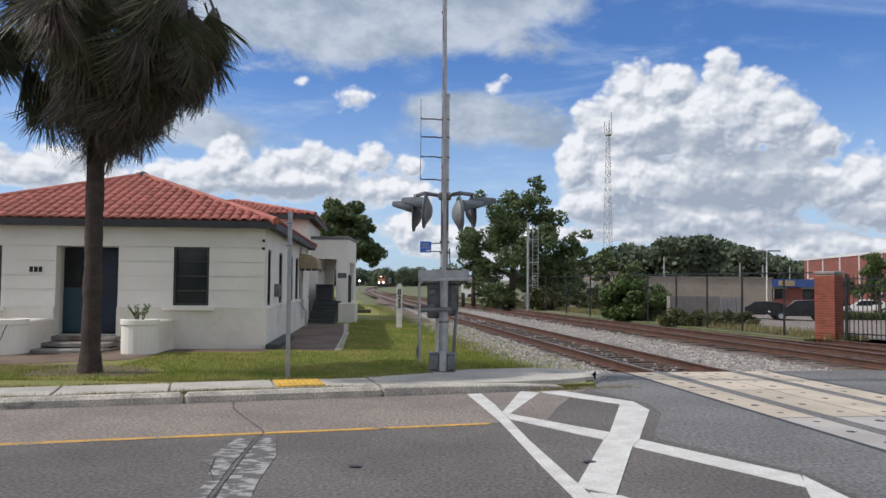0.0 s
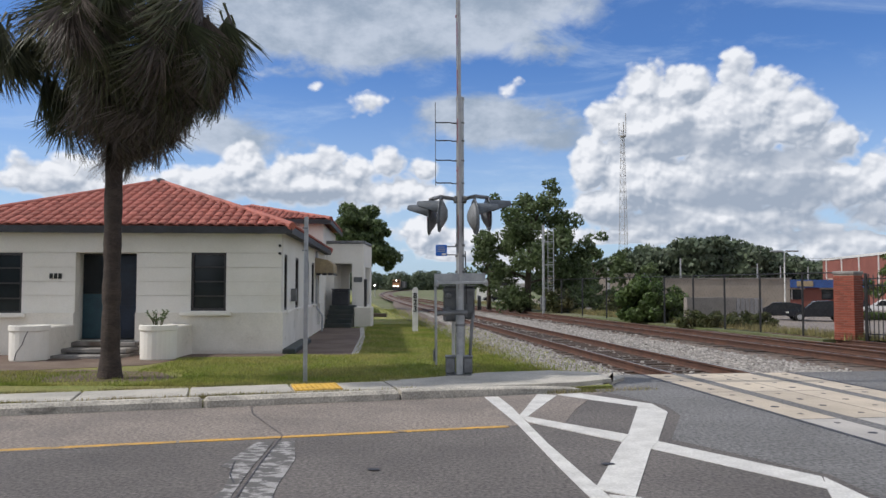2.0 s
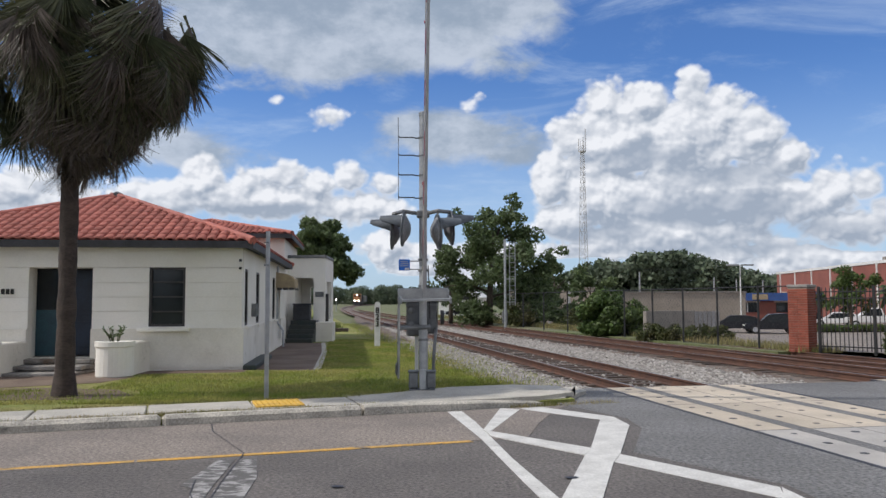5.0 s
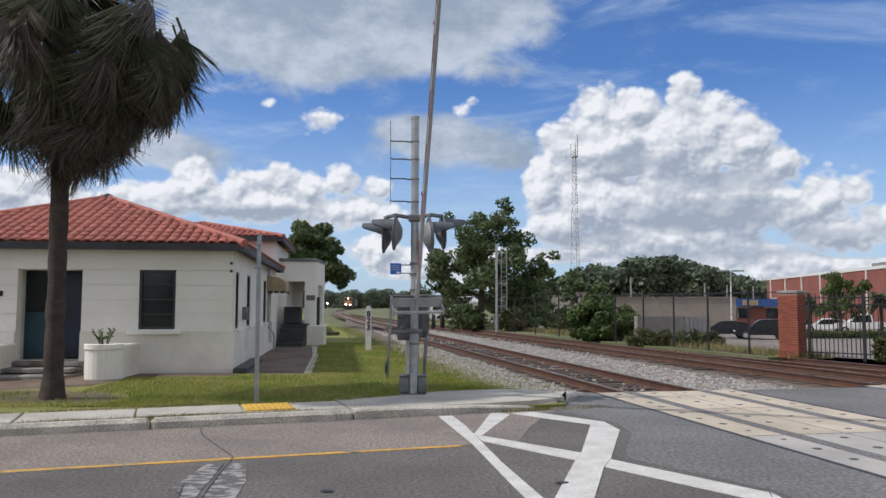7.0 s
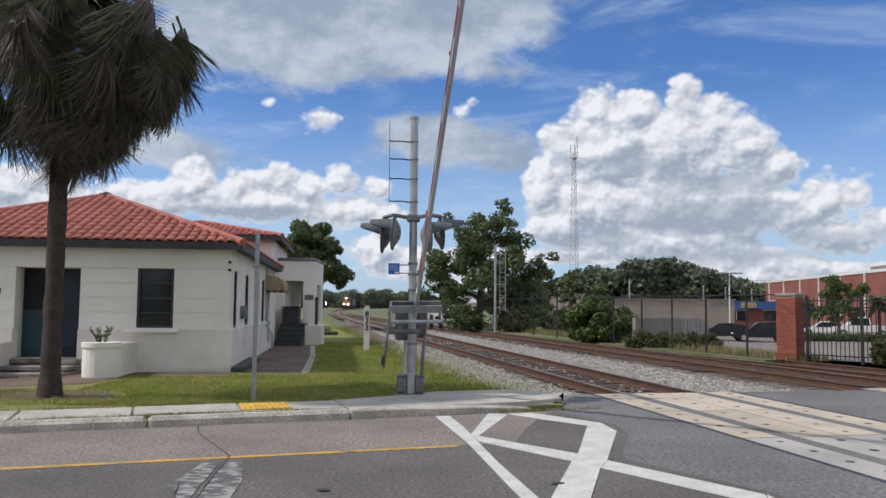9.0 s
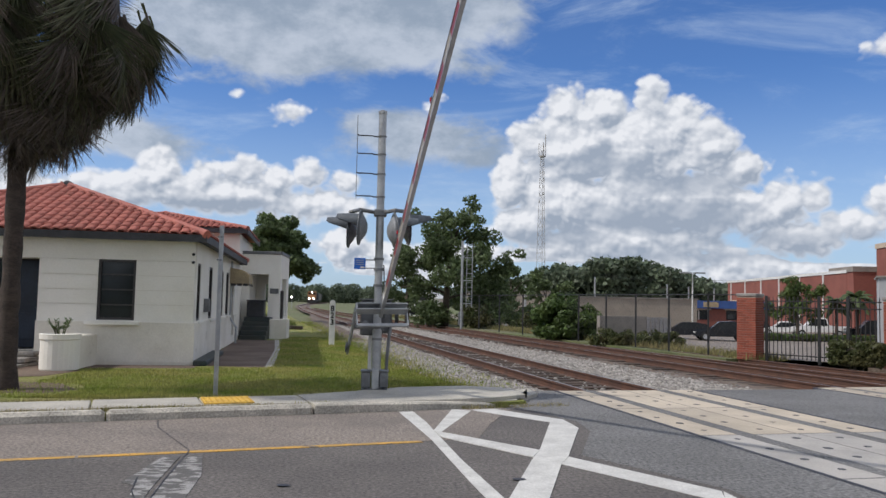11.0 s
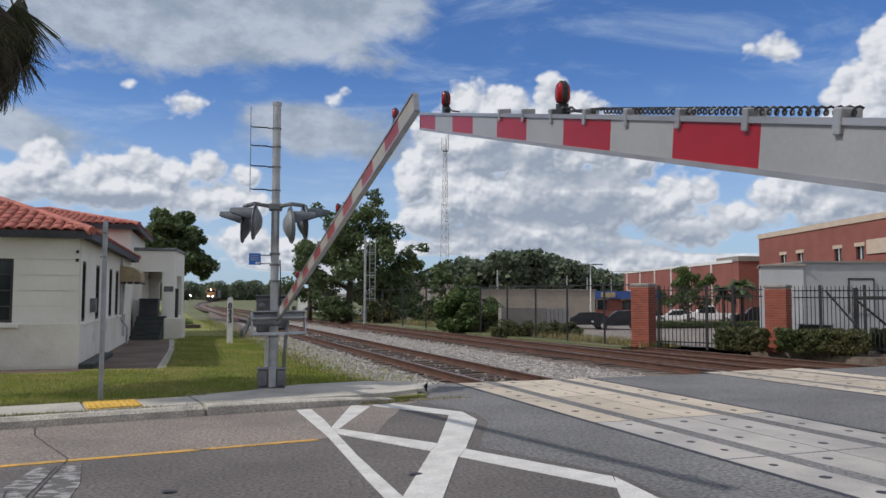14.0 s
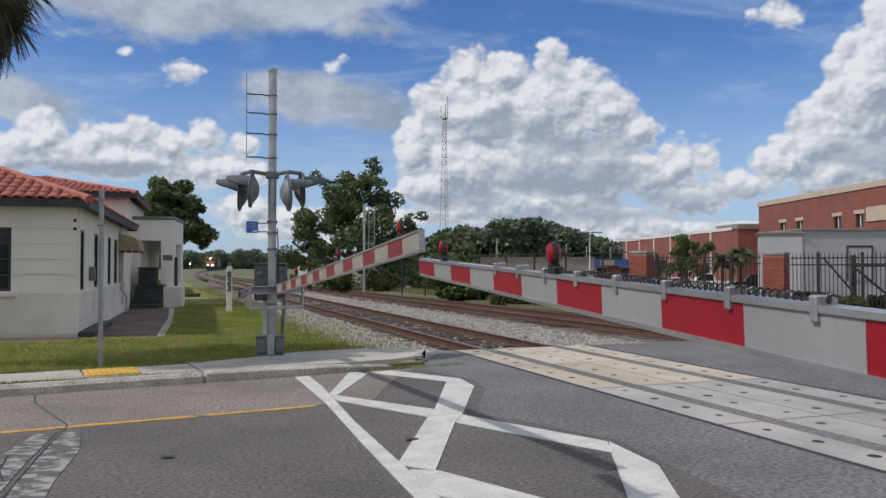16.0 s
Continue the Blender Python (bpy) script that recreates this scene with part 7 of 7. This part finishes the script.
def train():
    t = thing("locomotive", train_pose(312), "dark brown diesel locomotive approaching with lit headlights", "locomotive")
    part("underframe", box(bm_new(), -1.5, 1.5, 0.0, 21, 0.9, 1.45, bevel=0.05), M_LOCODARK, t)
    part("nose", box(bm_new(), -1.2, 1.2, 0.6, 2.6, 1.45, 3.1, bevel=0.12), M_LOCO, t, "orange-brown short hood")
    part("cab", box(bm_new(), -1.5, 1.5, 2.6, 5.0, 1.45, 4.45, bevel=0.12), M_LOCO, t)
    part("hood", box(bm_new(), -0.95, 0.95, 5.0, 20.5, 1.45, 4.2, bevel=0.1), M_LOCODARK, t)
    part("number_board", box(bm_new(), -0.6, 0.6, 2.52, 2.6, 4.0, 4.3), M_LOCODARK, t)
    for x0, x1 in ((-1.3, -0.15), (0.15, 1.3)):
        part("cab_window", box(bm_new(), x0, x1, 2.55, 2.6, 3.3, 3.9), M_SMOKEGLASS, t)
    part("pilot", box(bm_new(), -1.45, 1.45, -0.1, 0.1, 0.15, 1.4, bevel=0.04), M_LOCODARK, t, "dark pilot plate")
    for x in (-1.2, 1.2):
        part("handrail", cyl(bm_new(), (x, 0.1, 1.4), (x, 0.1, 2.4), 0.03, n=5), M_WHITE, t)
    for x, y, z, r in ((0.0, 2.5, 4.05, 0.22), (-0.75, -0.12, 1.75, 0.24), (0.75, -0.12, 1.75, 0.24)):
        bm = cyl(bm_new(), (x, y - 0.06, z), (x, y, z), r, n=12)
        part("headlight", bm, M_HEADLIGHT, t, "lit headlight")
    for y in (2.0, 4.0, 6.0, 15, 17, 19):
        for x in (-0.75, 0.75):
            part("wheel", cyl(bm_new(), (x - 0.06, y, 0.5), (x + 0.06, y, 0.5), 0.5, n=12), M_LOCODARK, t)
    for k in range(3):
        y0 = 22.5 + k * 17
        part("wagon_body", box(bm_new(), -1.5, 1.5, y0, y0 + 15.5, 1.1, 4.0, bevel=0.08), M_GREYWALL if k % 2 else M_LOCODARK, t, "dark freight wagon behind the locomotive")
        for y in (1.5, 3.3, 12.3, 14.1):
            for x in (-0.75, 0.75):
                part("wheel", cyl(bm_new(), (x - 0.06, y0 + y, 0.45), (x + 0.06, y0 + y, 0.45), 0.45, n=10), M_LOCODARK, t)
    return t


TRAIN = train()


def dwarf_signal():
    d = thing("railway_signal", pose(-15.9, 150, 0.0), "small railway signal post with a lit white lamp", "railway signal")
    part("post", cyl(bm_new(), (0, 0, -0.3), (0, 0, 1.5), 0.07, n=8), M_GALV, d)
    part("case", box(bm_new(), -0.35, 0.35, -0.2, 0.2, 1.5, 2.3, bevel=0.04), M_BLACKMETAL, d)
    part("lamp", cyl(bm_new(), (0, -0.26, 1.9), (0, -0.2, 1.9), 0.13, n=14), M_HEADLIGHT, d, "lit lamp")


dwarf_signal()


# ---- small growth ----
def blades(name, n, region, h, width, material, label, seed, z=0.05, clump=1, tilt=0.5):
    """Grass blades as thin bent triangles."""
    rng = np.random.default_rng(seed)
    pts = []
    while len(pts) < n:
        x, y, w = region(rng)
        if w > rng.random():
            pts.append((x, y))
    p = np.array(pts)
    a = rng.random(n) * 6.283
    hh = h * (0.5 + 0.9 * rng.random(n))
    lean = tilt * hh * rng.random(n)
    b = rng.random(n) * 6.283
    V = np.zeros((n, 3, 3))
    for i, s in ((0, -1), (1, 1)):
        V[:, i, 0] = p[:, 0] + s * width * np.cos(a)
        V[:, i, 1] = p[:, 1] + s * width * np.sin(a)
        V[:, i, 2] = z - 0.01
    V[:, 2, 0], V[:, 2, 1], V[:, 2, 2] = p[:, 0] + lean * np.cos(b), p[:, 1] + lean * np.sin(b), z + hh
    ob = raw(name, V.reshape(-1, 3).tolist(), np.arange(3 * n).reshape(-1, 3).tolist(), material)
    return tagged(ob, label, "grass", kind="stuff")


def lawn_region(rng):
    y = 12.2 + 20 * rng.random() ** 1.6
    x = -9.0 + rng.random() * (rail_x(y) - 1.2 + 9.0)
    q = RD.inverted() @ Vector((x, y, 0))
    w = 1.0
    if q.y < 1.36 or (q.x > -1.2 and q.y < 2.1):
        w = 0.0
    if x < -5.9 and y > 14.2:
        w = 0.0
    if x < -3.9 and y > 17.0:
        w = 0.0
    if -5.2 < x < -2.4 - 0.09 * (y - 18) and y > 17.7:
        w = 0.0
    if (x + 5.8) ** 2 + (y - 13.2) ** 2 < 1.2:
        w *= 0.25
    if x > rail_x(y) - 2.7 - 0.02 * (y - 16):
        w *= 0.10
    return x, y, w


blades("lawn_grass", 90000, lawn_region, 0.045, 0.006, M_BLADE, "short mown green grass of the lawn", 21)


def edge_region(rng):
    s = -14 + 13 * rng.random()
    n = rng.choice([0.31, 1.36]) + rng.normal() * 0.045
    p = RD @ Vector((s, n, 0))
    return p.x, p.y, 0.5 + 0.5 * math.sin(s * 3.1) * math.sin(s * 1.3)


blades("kerb_grass", 9000, edge_region, 0.05, 0.006, M_WEED, "dry grass growing between kerb and pavement", 22, z=0.10)


def weed_region(rng):
    y = 24 + 70 * rng.random() ** 1.3
    f = np.clip((y - 24) / 106, 0, 1)
    x0, x1 = 11.0 - 0.19 * (y - 26), 12.2 - 0.19 * (y - 26)
    return x0 + 0.3 + rng.random() * (x1 - x0) * 1.2, y, 1.0 if y > 32 else 0.35


blades("trackside_weeds", 26000, weed_region, 0.22, 0.014, M_WEED, "tall dry weeds beside the far track", 23, z=-0.02)


def rough_grass(rng):
    y = 46 + 60 * rng.random() ** 1.3
    return rail_x(y) - 3.0 - 0.05 * (y - 30) - (5 + 0.05 * y) * rng.random(), y, 1.0


blades("rough_grass", 16000, rough_grass, 0.24, 0.03, M_ROUGH, "tall rough green weeds beyond the mown lawn", 26, z=0.04)


def ballast_edge(rng):
    y = 14.6 + 40 * rng.random() ** 1.8
    x = rail_x(y) - 2.9 + rng.normal() * 0.40
    return x, y, 1.0 if rng.random() < 0.8 else 0.3


blades("ballast_grass", 9000, ballast_edge, 0.09, 0.008, M_BLADE, "green grass growing into the ballast", 24, z=0.03)


def road_tuft(rng):
    s, n = 1.0 + 1.8 * rng.random(), 0.05 + 0.25 * rng.random()
    p = RD @ Vector((s, n - 0.1, 0))
    return p.x, p.y, 0.5


blades("kerb_end_grass", 500, road_tuft, 0.05, 0.005, M_WEED, "dry grass at the end of the kerb", 25, z=0.0)


def planks_by_siding():
    """Old ties piled along the siding."""
    st = thing("tie_stack", Matrix(), "row of old brown timber ties lying beside the siding", "timber stack")
    me = to_mesh("old_tie", box(bm_new(), -0.12, 0.12, -0.6, 0.6, 0.0, 0.17, bevel=0.012), M_TIE)
    rng = random.Random(8)
    for k in range(16):
        y = 25.6 + k * 0.42
        part("old_tie", me, M_TIE, st, m=pose(siding(y) + 2.1 + rng.uniform(-0.15, 0.15), y, -0.19, 0, 0, 80 + rng.uniform(-12, 12)))


planks_by_siding()


def yard_bits():
    p = thing("pallet", pose(-4.6, 40.5, 0.05), "low dark timber lying on the grass", "timber")
    part("plank", box(bm_new(), -0.9, 0.9, -0.2, 0.2, 0.0, 0.18, bevel=0.02), M_TIE, p)
    part("plank", box(bm_new(), -2.0, -1.2, 0.3, 0.6, 0.0, 0.08, bevel=0.01), M_CONCRETE, p)


yard_bits()


# ---- when things move ----
ANGLES = [(0.0, 1.51), (3.6, 1.51), (4.2, 1.48), (4.7, 1.42), (5.5, 1.30), (6.25, 1.185), (7.0, 1.07), (7.5, 0.995), (8.0, 0.921), (9.0, 0.79), (9.8, 0.69), (10.5, 0.61), (11.0, 0.565), (11.5, 0.515),
          (12.0, 0.461), (12.5, 0.401), (13.0, 0.348), (13.5, 0.296), (14.0, 0.248), (14.5, 0.203), (15.0, 0.159), (15.5, 0.118), (16.0, 0.078)]
ANGLES_B = [(t, a) for t, a in ANGLES if t < 12.8] + [(13.0, 0.342), (13.5, 0.285), (14.0, 0.231), (14.5, 0.184), (15.0, 0.132), (15.5, 0.084), (16.0, 0.039)]


def motions():
    walk(ARM_A, [(t, arm_pose(GATE_A["pivot"], GATE_A["az"], GATE_A["lean"], a, MAST_BASE)) for t, a in ANGLES])
    b = (GATE_B["pivot"][0] + 0.1, GATE_B["pivot"][1] - 0.25, 0.0)
    walk(ARM_B, [(t, arm_pose(GATE_B["pivot"], GATE_B["az"], GATE_B["lean"], a, b)) for t, a in ANGLES_B])
    walk(TRAIN, [(0.0, train_pose(312)), (8.0, train_pose(297)), (16.0, train_pose(282))])


motions()
